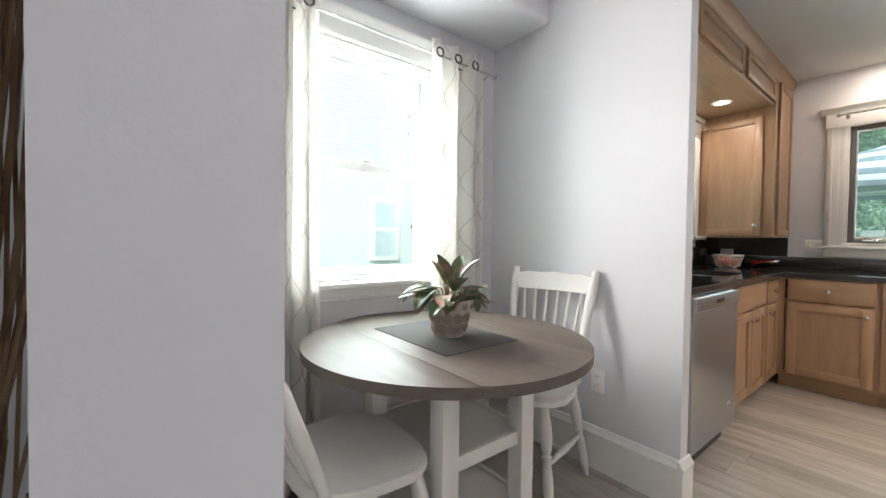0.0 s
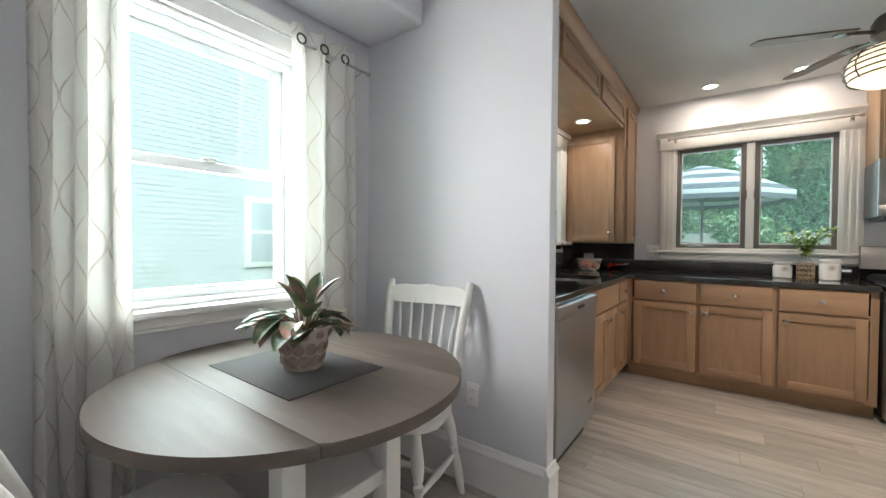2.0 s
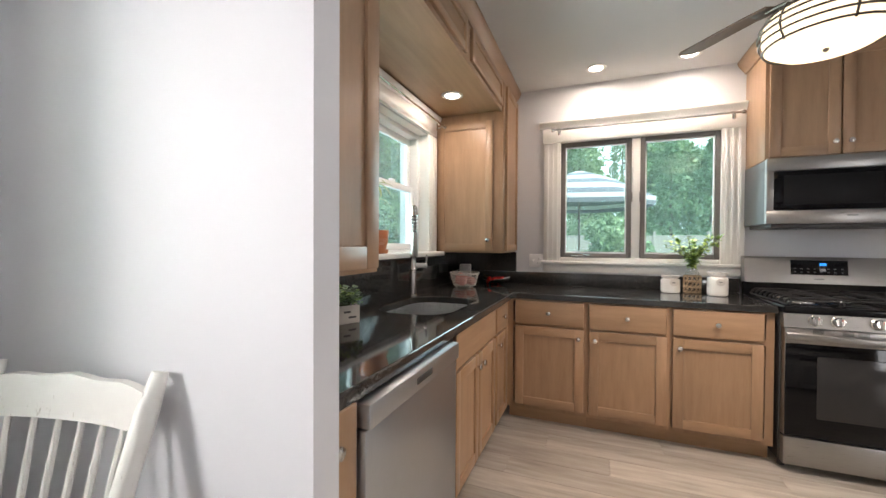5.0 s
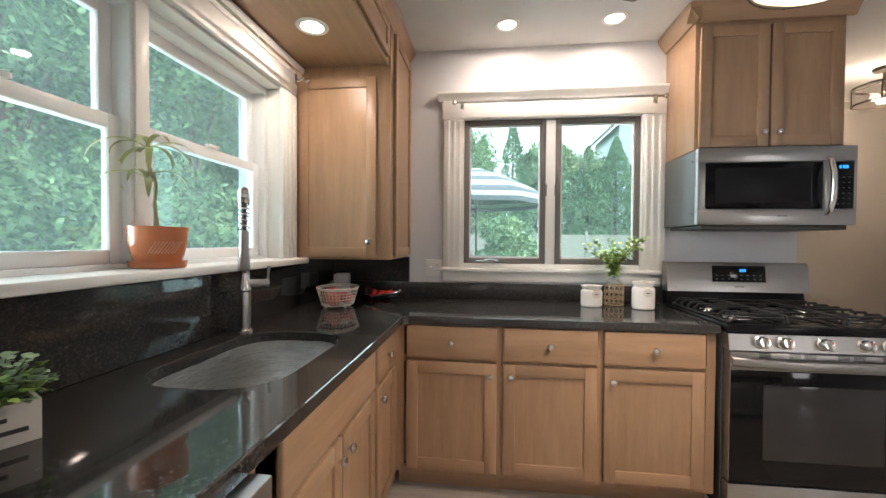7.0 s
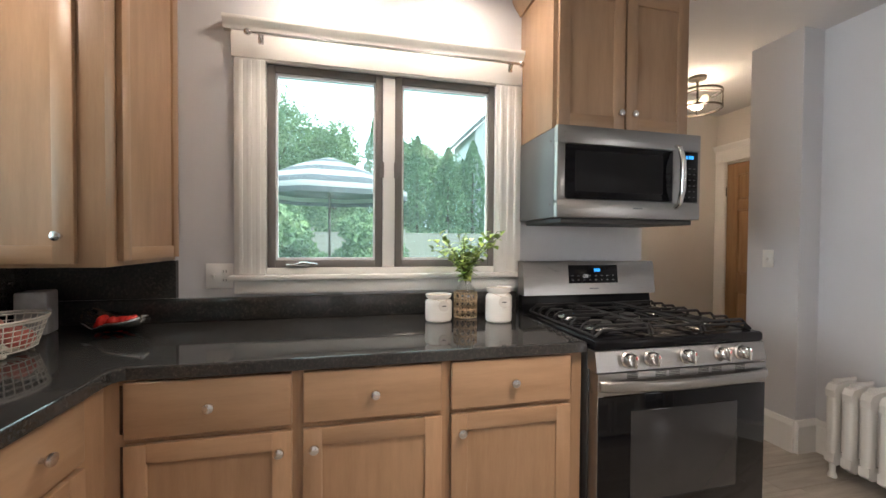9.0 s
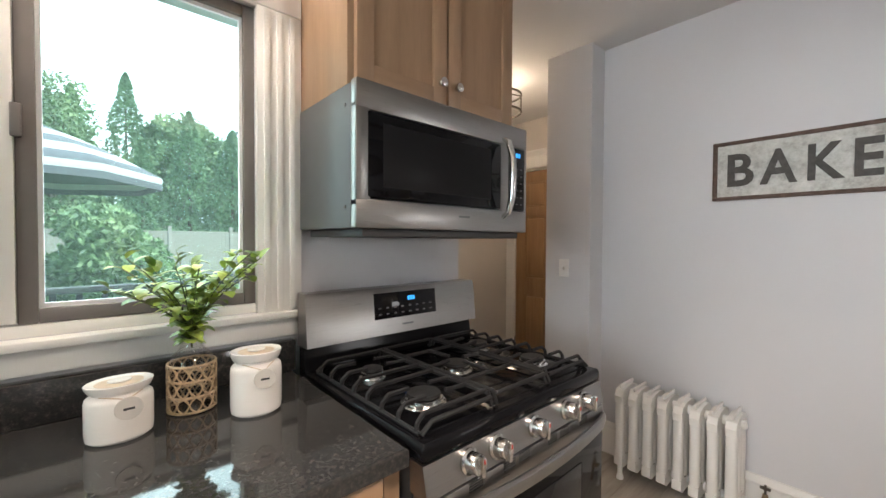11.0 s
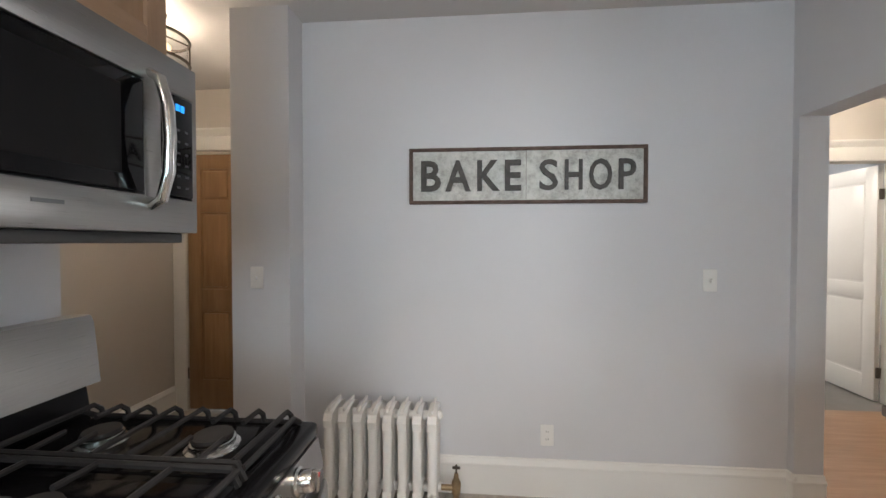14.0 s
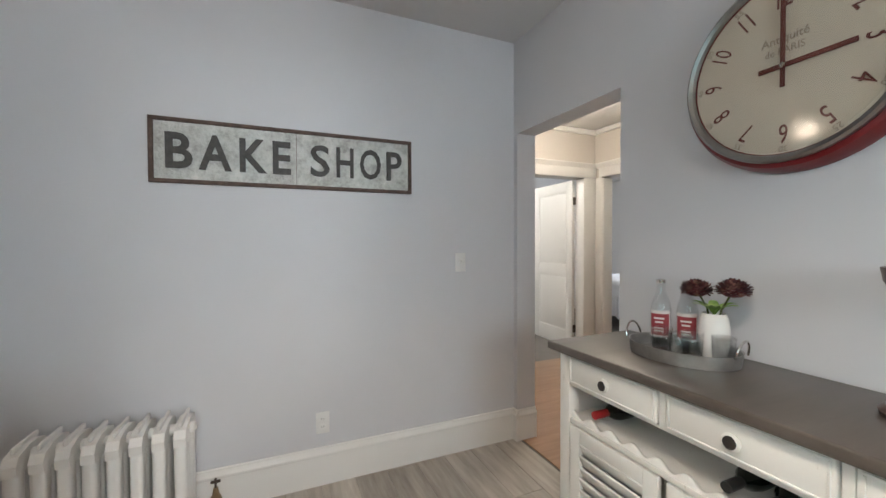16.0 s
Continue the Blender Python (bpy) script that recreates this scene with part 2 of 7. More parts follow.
def plank_mat():
    m, nt, p = nodes_of("grey_oak_plank")
    g = noise_tex(nt, 5.0, 9, 0.65, (4, 0.4, 1), True)
    f = noise_tex(nt, 30, 5, 0.6, (5, 0.4, 1), True)
    oi = nt.nodes.new("ShaderNodeObjectInfo")
    c = ramp(nt, g.outputs["Fac"], [(0.28, (0.30, 0.265, 0.225)), (0.5, (0.45, 0.41, 0.36)), (0.72, (0.58, 0.545, 0.49))]).outputs["Color"]
    c = mixed(nt, c, mixed(nt, (0.72, 0.72, 0.72), (1.1, 1.1, 1.1), f.outputs["Fac"]), 0.5, "MULTIPLY")
    tone = ramp(nt, oi.outputs["Random"], [(0.0, (0.80, 0.79, 0.78)), (1.0, (1.13, 1.12, 1.11))])
    c = mixed(nt, c, tone.outputs["Color"], 1.0, "MULTIPLY")
    link(nt, c, p.inputs["Base Color"])
    rr = ramp(nt, f.outputs["Fac"], [(0.3, (0.30,) * 3), (0.7, (0.44,) * 3)])
    link(nt, rr.outputs["Color"], p.inputs["Roughness"])
    bump(nt, p, f.outputs["Fac"], 0.1, 0.002)
    return m


PLANK = plank_mat()
UNDER = plain("dark_underlay", (0.16, 0.145, 0.13), 0.8)
ORANGE = wooden("orange_oak_floor", (0.36, 0.19, 0.10), (0.52, 0.31, 0.18), (0.4, 6, 6), 0.3)


# ---- building helpers ----
def add_box(bm, x0, x1, y0, y1, z0, z1, bev=0.0, seg=2):
    r = bmesh.ops.create_cube(bm, size=1.0)
    vs = r["verts"]
    bmesh.ops.scale(bm, vec=(x1 - x0, y1 - y0, z1 - z0), verts=vs)
    bmesh.ops.translate(bm, vec=((x0 + x1) / 2, (y0 + y1) / 2, (z0 + z1) / 2), verts=vs)
    if bev:
        es = list({e for v in vs for e in v.link_edges})
        bmesh.ops.bevel(bm, geom=es, offset=bev, segments=seg, profile=0.5, affect="EDGES")
    return bm


def boxed(*args, **kw):
    return add_box(bmesh.new(), *args, **kw)


def add_cyl(bm, a, b, r0, r1=None, seg=16):
    a, b = Vector(a), Vector(b)
    d = b - a
    m = Matrix.Translation((a + b) / 2) @ d.to_track_quat("Z", "Y").to_matrix().to_4x4()
    bmesh.ops.create_cone(bm, cap_ends=True, segments=seg, radius1=r0, radius2=r0 if r1 is None else r1, depth=d.length, matrix=m)
    return bm


def add_lathe(bm, profile, seg=24, m=None, cap=True):
    """A turned solid from (radius, height) pairs."""
    rings = []
    for r, z in profile:
        rings.append([bm.verts.new((r * math.cos(2 * math.pi * i / seg), r * math.sin(2 * math.pi * i / seg), z)) for i in range(seg)])
    for lo, hi in zip(rings, rings[1:]):
        for i in range(seg):
            bm.faces.new((lo[i], lo[(i + 1) % seg], hi[(i + 1) % seg], hi[i]))
    if cap:
        bm.faces.new(rings[0][::-1])
        bm.faces.new(rings[-1])
    if m is not None:
        bmesh.ops.transform(bm, matrix=m, verts=[v for ring in rings for v in ring])
    return bm


def add_tube(bm, pts, r, seg=8, closed=False):
    """A round bar along a line of points; r may be a list."""
    pts = [Vector(q) for q in pts]
    n = len(pts)
    rings, u = [], None
    for i, q in enumerate(pts):
        d = (pts[(i + 1) % n] - pts[i - 1]) if closed else (pts[min(i + 1, n - 1)] - pts[max(i - 1, 0)])
        d.normalize()
        if u is None:
            u = d.orthogonal()
        u = u - d * u.dot(d)
        u.normalize()
        w = u.cross(d)
        rad = r[i] if isinstance(r, (list, tuple)) else r
        rings.append([bm.verts.new(q + rad * (math.cos(2 * math.pi * k / seg) * u + math.sin(2 * math.pi * k / seg) * w)) for k in range(seg)])
    for i in range(n if closed else n - 1):
        a, b = rings[i], rings[(i + 1) % n]
        for k in range(seg):
            bm.faces.new((a[k], a[(k + 1) % seg], b[(k + 1) % seg], b[k]))
    if not closed:
        bm.faces.new(rings[0][::-1])
        bm.faces.new(rings[-1])
    return bm


def add_prism(bm, outline, z0, z1):
    """An upright solid over a flat outline of (x, y)."""
    lo = [bm.verts.new((x, y, z0)) for x, y in outline]
    hi = [bm.verts.new((x, y, z1)) for x, y in outline]
    n = len(lo)
    for i in range(n):
        bm.faces.new((lo[i], lo[(i + 1) % n], hi[(i + 1) % n], hi[i]))
    bm.faces.new(lo[::-1])
    bm.faces.new(hi)
    return bm


def add_profile(bm, outline, x0, x1):
    """A moulding: a (y, z) outline drawn along x."""
    a = [bm.verts.new((x0, y, z)) for y, z in outline]
    b = [bm.verts.new((x1, y, z)) for y, z in outline]
    n = len(a)
    for i in range(n):
        bm.faces.new((a[i], b[i], b[(i + 1) % n], a[(i + 1) % n]))
    bm.faces.new(a)
    bm.faces.new(b[::-1])
    return bm


def turned(bm, m):
    bmesh.ops.transform(bm, matrix=m, verts=bm.verts)
    return bm


def part(name, bm, material, parent=None, label="", angle=35):
    bmesh.ops.recalc_face_normals(bm, faces=bm.faces)
    me = bpy.data.meshes.new(name)
    bm.to_mesh(me)
    bm.free()
    me.shade_smooth()
    me.set_sharp_from_angle(angle=radians(angle))
    me.materials.append(material)
    ob = new(name, me)
    if parent is not None:
        ob.parent = parent
    if label:
        ob["label"] = label
    return ob


def thing(name, m, label, category, group="", kind=""):
    ob = new(name)
    ob.empty_display_size = 0.05
    ob.matrix_basis = m
    return tagged(ob, label, category, group, kind)


def structure(name, bm, material, label, category, angle=35):
    return tagged(part(name, bm, material, None, "", angle), label, category, "", "structure")


def bezier(a, b, c, d, n):
    a, b, c, d = map(Vector, (a, b, c, d))
    return [a * (1 - t) ** 3 + 3 * b * t * (1 - t) ** 2 + 3 * c * t * t * (1 - t) + d * t ** 3 for t in (i / n for i in range(n + 1))]

# ---- walls, floors, ceilings ----
H = 2.59


def wall_x(name, x0, x1, y0, y1, opening=None, material=None, label="smooth painted wall in pale grey blue", z1=H):
    """A wall that runs along y between x0 and x1, with an opening (y0, y1, z0, z1)."""
    bm = bmesh.new()
    if opening:
        a, b, c, d = opening
        add_box(bm, x0, x1, y0, a, 0, z1)
        add_box(bm, x0, x1, b, y1, 0, z1)
        add_box(bm, x0, x1, a, b, d, z1)
        if c > 0:
            add_box(bm, x0, x1, a, b, 0, c)
    else:
        add_box(bm, x0, x1, y0, y1, 0, z1)
    return structure(name, bm, material or WALL, label, "wall")


def wall_y(name, y0, y1, x0, x1, opening=None, material=None, label="smooth painted wall in pale grey blue", z1=H):
    bm = bmesh.new()
    if opening:
        a, b, c, d = opening
        add_box(bm, x0, a, y0, y1, 0, z1)
        add_box(bm, b, x1, y0, y1, 0, z1)
        add_box(bm, a, b, y0, y1, d, z1)
        if c > 0:
            add_box(bm, a, b, y0, y1, 0, c)
    else:
        add_box(bm, x0, x1, y0, y1, 0, z1)
    return structure(name, bm, material or WALL, label, "wall")


wall_x("wall_east", 5.03, 5.18, -1.39, 1.62, (-0.46, 0.68, 1.12, 2.12))
wall_y("wall_north_kitchen", 1.62, 1.86, 2.235, 5.18, (2.83, 4.36, 1.17, 2.105))
wall_y("wall_north_nook", 2.0, 2.2, 0.322, 2.235, (0.92, 1.71, 0.90, 2.085))
# opening added in this unseen wall to hold the fill lamp
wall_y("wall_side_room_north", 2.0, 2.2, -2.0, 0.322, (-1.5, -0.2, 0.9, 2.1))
wall_x("wall_partition", 2.16, 2.235, 0.868, 2.0)
wall_x("wall_nook_west", 0.322, 0.443, 0.50, 2.0)
wall_y("wall_south", -2.675, -2.525, 2.15, 4.857)
wall_x("wall_stub", 4.857, 5.174, -3.38, -2.362)
bm = bmesh.new()
add_box(bm, 2.15, 2.29, -1.67, -0.2, 0, H)
add_box(bm, 2.15, 2.29, -2.525, -1.67, 1.995, H)
add_box(bm, 2.15, 2.29, -2.525, -2.485, 0, 1.995)
structure("wall_west", bm, WALL, "pale grey painted wall with a cased passage opening", "wall")
# side room behind the first steps
wall_y("wall_side_room_south", -0.35, -0.2, -2.0, 2.15)
wall_x("wall_side_room_west", -2.15, -2.0, -0.35, 2.2)
# hall past the stove
wall_y("wall_hall_north", -1.39, -1.24, 5.18, 6.48, None, HALLWALL, "warm beige painted hall wall")
wall_x("wall_hall_east", 6.33, 6.48, -3.53, -1.39, None, HALLWALL, "warm beige painted hall wall")
wall_y("wall_hall_south", -3.53, -3.38, 4.857, 6.33, (5.42, 6.22, 0, 2.08), HALLWALL, "warm beige painted hall wall with a door")
# hall and bedroom seen through the passage opening
wall_y("wall_back_hall_south", -3.97, -3.85, 0.1, 2.9, (0.44, 1.28, 0, 2.03), HALLWALL, "beige upper wall above white door trim")
wall_x("wall_back_hall_west", 0.15, 0.27, -3.85, -0.5, (-3.72, -2.95, 0, 2.03), HALLWALL, "beige upper wall above white door trim")
wall_x("wall_back_hall_east", 2.9, 3.02, -3.97, -2.675, None, HALLWALL, "warm beige painted hall wall")
wall_y("wall_back_hall_north", -0.5, -0.35, 0.1, 2.15, None, HALLWALL, "warm beige painted hall wall")
wall_y("wall_bedroom_south", -7.0, -6.85, -3.2, 3.02, None, WALL)
# window opening made up for the bedroom's fill lamp
wall_x("wall_bedroom_west", -3.2, -3.05, -6.85, -0.35, (-5.6, -4.4, 0.9, 2.1), WALL)
wall_y("wall_bedroom_north", -0.5, -0.35, -3.05, 0.1, None, WALL)
wall_x("wall_bedroom_east", 3.02, 3.17, -6.85, -3.97, None, WALL)

# ceilings
bm = boxed(-3.2, 5.18, -7.0, 2.25, H, H + 0.12)
add_box(bm, 5.18, 6.5, -3.53, -1.24, H, H + 0.12)
structure("ceiling", bm, CEIL, "smooth off-white painted ceiling", "ceiling")
bm = bmesh.new()
add_box(bm, 0.443, 2.16, 1.57, 2.0, 2.325, H - 0.002, 0.03, 4)
structure("ceiling_soffit_nook", bm, WALL, "dropped plaster soffit with softened edge", "soffit")

# floor
bm = boxed(-2.0, 5.18, -3.53, 2.2, -0.08, -0.006)
add_box(bm, 5.18, 6.45, -3.53, -1.24, -0.08, -0.006)
floor = structure("floor", bm, UNDER, "pale greige wood-look plank floor with fine joints", "floor")
structure("floor_back_hall", boxed(0.1, 2.255, -3.78, -0.5, -0.004, 0.002), ORANGE, "honey orange varnished hardwood floor", "floor")
structure("floor_bedroom", boxed(-3.2, 3.1, -7.0, -3.53, -0.08, -0.004), plain("grey_carpet", (0.22, 0.21, 0.20), 0.9, relief=0.3), "dull grey floor in the rooms beyond", "floor")
structure("floor_bedroom_west", boxed(-3.2, -2.0, -3.53, -0.3, -0.08, -0.004), UNDER, "dark hardwood floor in the bedroom", "floor")


def skirting(name, x0, y0, x1, y1, h=0.20, t=0.02):
    """A baseboard with a moulded cap, its back along the line from (x0, y0) to (x1, y1), room on its right."""
    d = math.hypot(x1 - x0, y1 - y0)
    bm = bmesh.new()
    add_profile(bm, [(0, 0), (-t, 0), (-t, h - 0.045), (-t - 0.004, h - 0.04), (-t - 0.004, h - 0.03), (-t * 0.55, h - 0.012), (-t * 0.5, h - 0.004), (-0.004, h), (0, h)], 0, d)
    turned(bm, pose(x0, y0, 0, 0, 0, math.degrees(math.atan2(y1 - y0, x1 - x0))))
    return structure(name, bm, TRIM, "tall white moulded baseboard", "baseboard")


skirting("baseboard", 4.857, -2.525, 2.29, -2.525)
skirting("baseboard", 5.174, -2.362, 4.857, -2.362)
skirting("baseboard", 4.857, -2.362, 4.857, -2.525)
skirting("baseboard", 2.307, -2.485, 2.15, -2.485)
skirting("baseboard", 2.29, -2.524, 2.29, -2.463, t=0.02)
skirting("baseboard", 2.29, -1.67, 2.29, -0.2)
skirting("baseboard", 2.16, 2.0, 2.16, 0.868, 0.21)
skirting("baseboard", 2.1345, 0.868, 2.25, 0.868, 0.21)
skirting("baseboard", 0.443, 2.0, 2.16, 2.0, 0.21)
skirting("baseboard", 0.443, 0.50, 0.443, 2.0, 0.21)
skirting("baseboard", 6.33, -1.39, 6.33, -3.38)


# ---- windows ----
def double_hung(parent, x0, x1, z0, z1, meet, y, drop=0.03):
    """Two sliding sashes in a vinyl frame, facing -y, the upper one further out."""
    w = 0.045
    bm = bmesh.new()
    for a in ((x0 - 0.035, x0), (x1, x1 + 0.035)):
        add_box(bm, a[0], a[1], y - 0.03, y + 0.07, z0 - 0.035, z1 + 0.035, 0.003)
    add_box(bm, x0, x1, y - 0.03, y + 0.07, z1, z1 + 0.035, 0.003)
    add_box(bm, x0, x1, y - 0.03, y + 0.07, z0 - 0.035, z0, 0.003)
    part("window_frame", bm, VINYL, parent)
    for nm, a, b, yy in (("lower_sash", z0, meet + 0.02, y), ("upper_sash", meet - 0.02, z1, y + 0.035)):
        bm = bmesh.new()
        add_box(bm, x0, x0 + w, yy, yy + 0.03, a, b, 0.004)
        add_box(bm, x1 - w, x1, yy, yy + 0.03, a, b, 0.004)
        add_box(bm, x0 + w, x1 - w, yy, yy + 0.03, a, a + w, 0.004)
        add_box(bm, x0 + w, x1 - w, yy, yy + 0.03, b - w, b, 0.004)
        s = part(nm, bm, VINYL, parent)
        g = part("pane", boxed(x0 + w - 0.005, x1 - w + 0.005, yy + 0.012, yy + 0.018, a + w - 0.005, b - w + 0.005), PANE_NOOK if x0 < 2 else PANE, s)
        g.visible_shadow = False
    bm = bmesh.new()
    add_box(bm, (x0 + x1) / 2 - 0.03, (x0 + x1) / 2 + 0.03, y - 0.012, y + 0.012, meet + 0.02, meet + 0.035, 0.003)
    part("latch", bm, PLATE, parent)


def casing_strip(bm, x0, x1, z0, z1, y, t=0.022):
    """Fluted casing: a board with three raised reeds, facing -y."""
    add_box(bm, x0, x1, y - t, y, z0, z1, 0.003)
    if z1 - z0 > x1 - x0:
        w = (x1 - x0) / 7
        for k in (1, 3, 5):
            add_box(bm, x0 + w * k, x0 + w * (k + 1), y - t - 0.006, y - t + 0.001, z0 + 0.01, z1 - 0.01, 0.002)


def cornice(bm, x0, x1, z, y, h=0.17):
    """A plain frieze under a stepped crown, facing -y."""
    add_box(bm, x0, x1, y - 0.026, y, z, z + h - 0.055, 0.003)
    o = [(y, z + h - 0.055), (y - 0.03, z + h - 0.055), (y - 0.034, z + h - 0.045), (y - 0.04, z + h - 0.03), (y - 0.052, z + h - 0.018), (y - 0.055, z + h - 0.008), (y - 0.055, z + h), (y, z + h)]
    add_profile(bm, o, x0 - 0.03, x1 + 0.03)


def curtain_rod(name, m, w, out=0.06):
    r = thing(name, m, "thin brushed nickel curtain rod with ball ends, bare", "curtain rod")
    part("rod", add_tube(bmesh.new(), [(0, -out, 0), (w, -out, 0)], 0.007, 10), CHROME, r)
    for x in (0.0, w):
        bm = bmesh.new()
        bmesh.ops.create_icosphere(bm, subdivisions=2, radius=0.016, matrix=pose(x, -out, 0))
        part("finial", bm, CHROME, r)
    for x in (0.05, w - 0.05):
        bm = bmesh.new()
        add_tube(bm, [(x, 0, -0.012), (x, -out * 0.5, -0.02), (x, -out, -0.006)], 0.005, 8)
        add_box(bm, x - 0.012, x + 0.012, -0.008, 0.0, -0.035, 0.02, 0.002)
        part("bracket", bm, CHROME, r)
    return r


# window above the east counter: two casements, drawn facing -y and turned to face -x
win = thing("window_1", pose(5.03, 0.68, 0, 0, 0, -90), "white fluted casing round two brown casement sashes", "window", "", "structure")
bm = bmesh.new()
casing_strip(bm, -0.135, 0.0, 1.115, 2.12, 0)
casing_strip(bm, 1.14, 1.285, 1.115, 2.12, 0)
add_box(bm, 0.0, 1.14, -0.02, 0, 2.112, 2.12, 0.002)
part("casing", bm, TRIM, win)
bm = bmesh.new()
cornice(bm, -0.145, 1.285, 2.12, 0, 0.175)
part("head_trim", bm, TRIM, win)
part("sill", boxed(-0.155, 1.29, -0.05, 0.03, 1.095, 1.118, 0.006), TRIM, win)
part("apron", boxed(-0.135, 1.285, -0.018, 0, 1.03, 1.095, 0.003), TRIM, win)
bm = bmesh.new()
add_box(bm, 0.0, 1.14, 0.0, 0.15, 1.118, 1.149, 0.002)
add_box(bm, 0.545, 0.605, -0.004, 0.10, 1.155, 2.10, 0.003)
add_box(bm, -0.012, 0.001, 0.0, 0.15, 1.149, 2.12, 0.001)
add_box(bm, 1.144, 1.156, 0.0, 0.15, 1.149, 2.12, 0.001)
add_box(bm, 0.01, 1.13, 0.052, 0.15, 2.105, 2.12, 0.001)
part("jamb", bm, TRIM, win)
for x0, x1 in ((0.002, 0.544), (0.606, 1.143)):
    bm = bmesh.new()
    w = 0.036
    for a in ((x0, x0 + w, 1.150, 2.115), (x1 - w, x1, 1.150, 2.115), (x0 + w, x1 - w, 1.150, 1.150 + w), (x0 + w, x1 - w, 2.115 - w, 2.115)):
        add_box(bm, a[0], a[1], 0.006, 0.05, a[2], a[3], 0.004)
    s = part("sash", bm, SASH, win, "dark brown metal casement sash")
    bm = bmesh.new()
    for a in ((x0 + w, x0 + w + 0.01, 1.186, 2.079), (x1 - w - 0.01, x1 - w, 1.186, 2.079), (x0 + w + 0.01, x1 - w - 0.01, 1.186, 1.198), (x0 + w + 0.01, x1 - w - 0.01, 2.067, 2.079)):
        add_box(bm, a[0], a[1], 0.02, 0.03, a[2], a[3])
    part("glazing_bead", bm, VINYL, s)
    g = part("pane", boxed(x0 + w, x1 - w, 0.03, 0.036, 1.186, 2.079), PANE, s)
    g.visible_shadow = False
bm = bmesh.new()
add_box(bm, 0.53, 0.55, -0.012, 0.004, 1.60, 1.68, 0.004)
add_box(bm, 0.60, 0.62, -0.012, 0.004, 1.60, 1.68, 0.004)
part("latch", bm, SASH, win)
bm = bmesh.new()
add_box(bm, 0.09, 0.20, -0.028, 0.0, 1.156, 1.170, 0.004)
add_tube(bm, [(0.14, -0.02, 1.168), (0.17, -0.035, 1.176), (0.235, -0.04, 1.166)], 0.006)
part("crank_handle", bm, CHROME, win)
curtain_rod("curtain_rod", pose(4.975, 0.74, 2.205, 0, 0, -90), 1.31, 0.035)

# window over the sink: a pair of double-hung units behind a deep sill
win = thing("window_2", pose(0, 0, 0), "pair of white double-hung windows over a deep sill", "window", "", "structure")
double_hung(win, 2.885, 3.552, 1.215, 2.065, 1.675, 1.72)
double_hung(win, 3.628, 4.322, 1.215, 2.065, 1.675, 1.72)
part("mullion", boxed(3.565, 3.615, 1.68, 1.689, 1.20, 2.10, 0.003), TRIM, win)
part("sill", boxed(2.76, 4.52, 1.535, 1.70, 1.165, 1.198, 0.008), TRIM, win)
bm = bmesh.new()
casing_strip(bm, 4.345, 4.50, 1.198, 2.105, 1.62)
casing_strip(bm, 2.76, 2.835, 1.198, 2.105, 1.62)
add_box(bm, 4.357, 4.366, 1.621, 1.80, 1.198, 2.10, 0.002)
add_box(bm, 2.83, 2.85, 1.621, 1.80, 1.198, 2.10, 0.002)
add_box(bm, 2.85, 4.357, 1.621, 1.80, 2.10, 2.112, 0.002)
part("casing", bm, TRIM, win)
bm = bmesh.new()
cornice(bm, 2.78, 4.49, 2.113, 1.62, 0.16)
part("head_trim", bm, TRIM, win)
curtain_rod("curtain_rod", pose(2.80, 1.565, 2.18), 1.66, 0.05)

# window of the dining nook
win = thing("window_3", pose(0, 0, 0), "white double-hung window with moulded sill and apron", "window", "", "structure")
double_hung(win, 0.955, 1.67, 0.94, 2.045, 1.505, 2.085)
part("inner_sill", boxed(0.922, 1.708, 2.003, 2.054, 0.922, 0.936, 0.002), TRIM, win)
part("sill", boxed(0.80, 1.84, 1.93, 2.085, 0.892, 0.92, 0.008), TRIM, win)
bm = bmesh.new()
add_box(bm, 0.83, 1.81, 1.978, 2.0, 0.84, 0.892, 0.004)
add_box(bm, 0.83, 1.81, 1.972, 2.0, 0.835, 0.85, 0.004)
part("apron", bm, TRIM, win)
bm = bmesh.new()
casing_strip(bm, 0.80, 0.915, 0.92, 2.082, 2.0)
casing_strip(bm, 1.715, 1.83, 0.92, 2.082, 2.0)
add_box(bm, 0.915, 0.935, 2.0, 2.06, 0.92, 2.082, 0.002)
add_box(bm, 1.695, 1.715, 2.0, 2.06, 0.92, 2.082, 0.002)
add_box(bm, 0.935, 1.695, 2.0, 2.06, 2.068, 2.082, 0.002)
part("casing", bm, TRIM, win)
bm = bmesh.new()
cornice(bm, 0.79, 1.84, 2.083, 2.0, 0.13)
part("head_trim", bm, TRIM, win)

# ---- kitchen cabinets ----
def knob(parent, x, y, z):
    """A small turned pull that points to -y."""
    bm = add_lathe(bmesh.new(), [(0.007, 0), (0.007, 0.010), (0.013, 0.014), (0.0165, 0.020), (0.015, 0.026), (0.009, 0.029)], 14, pose(x, y, z, 90))
    return part("knob", bm, CHROME, parent, "satin nickel knob")


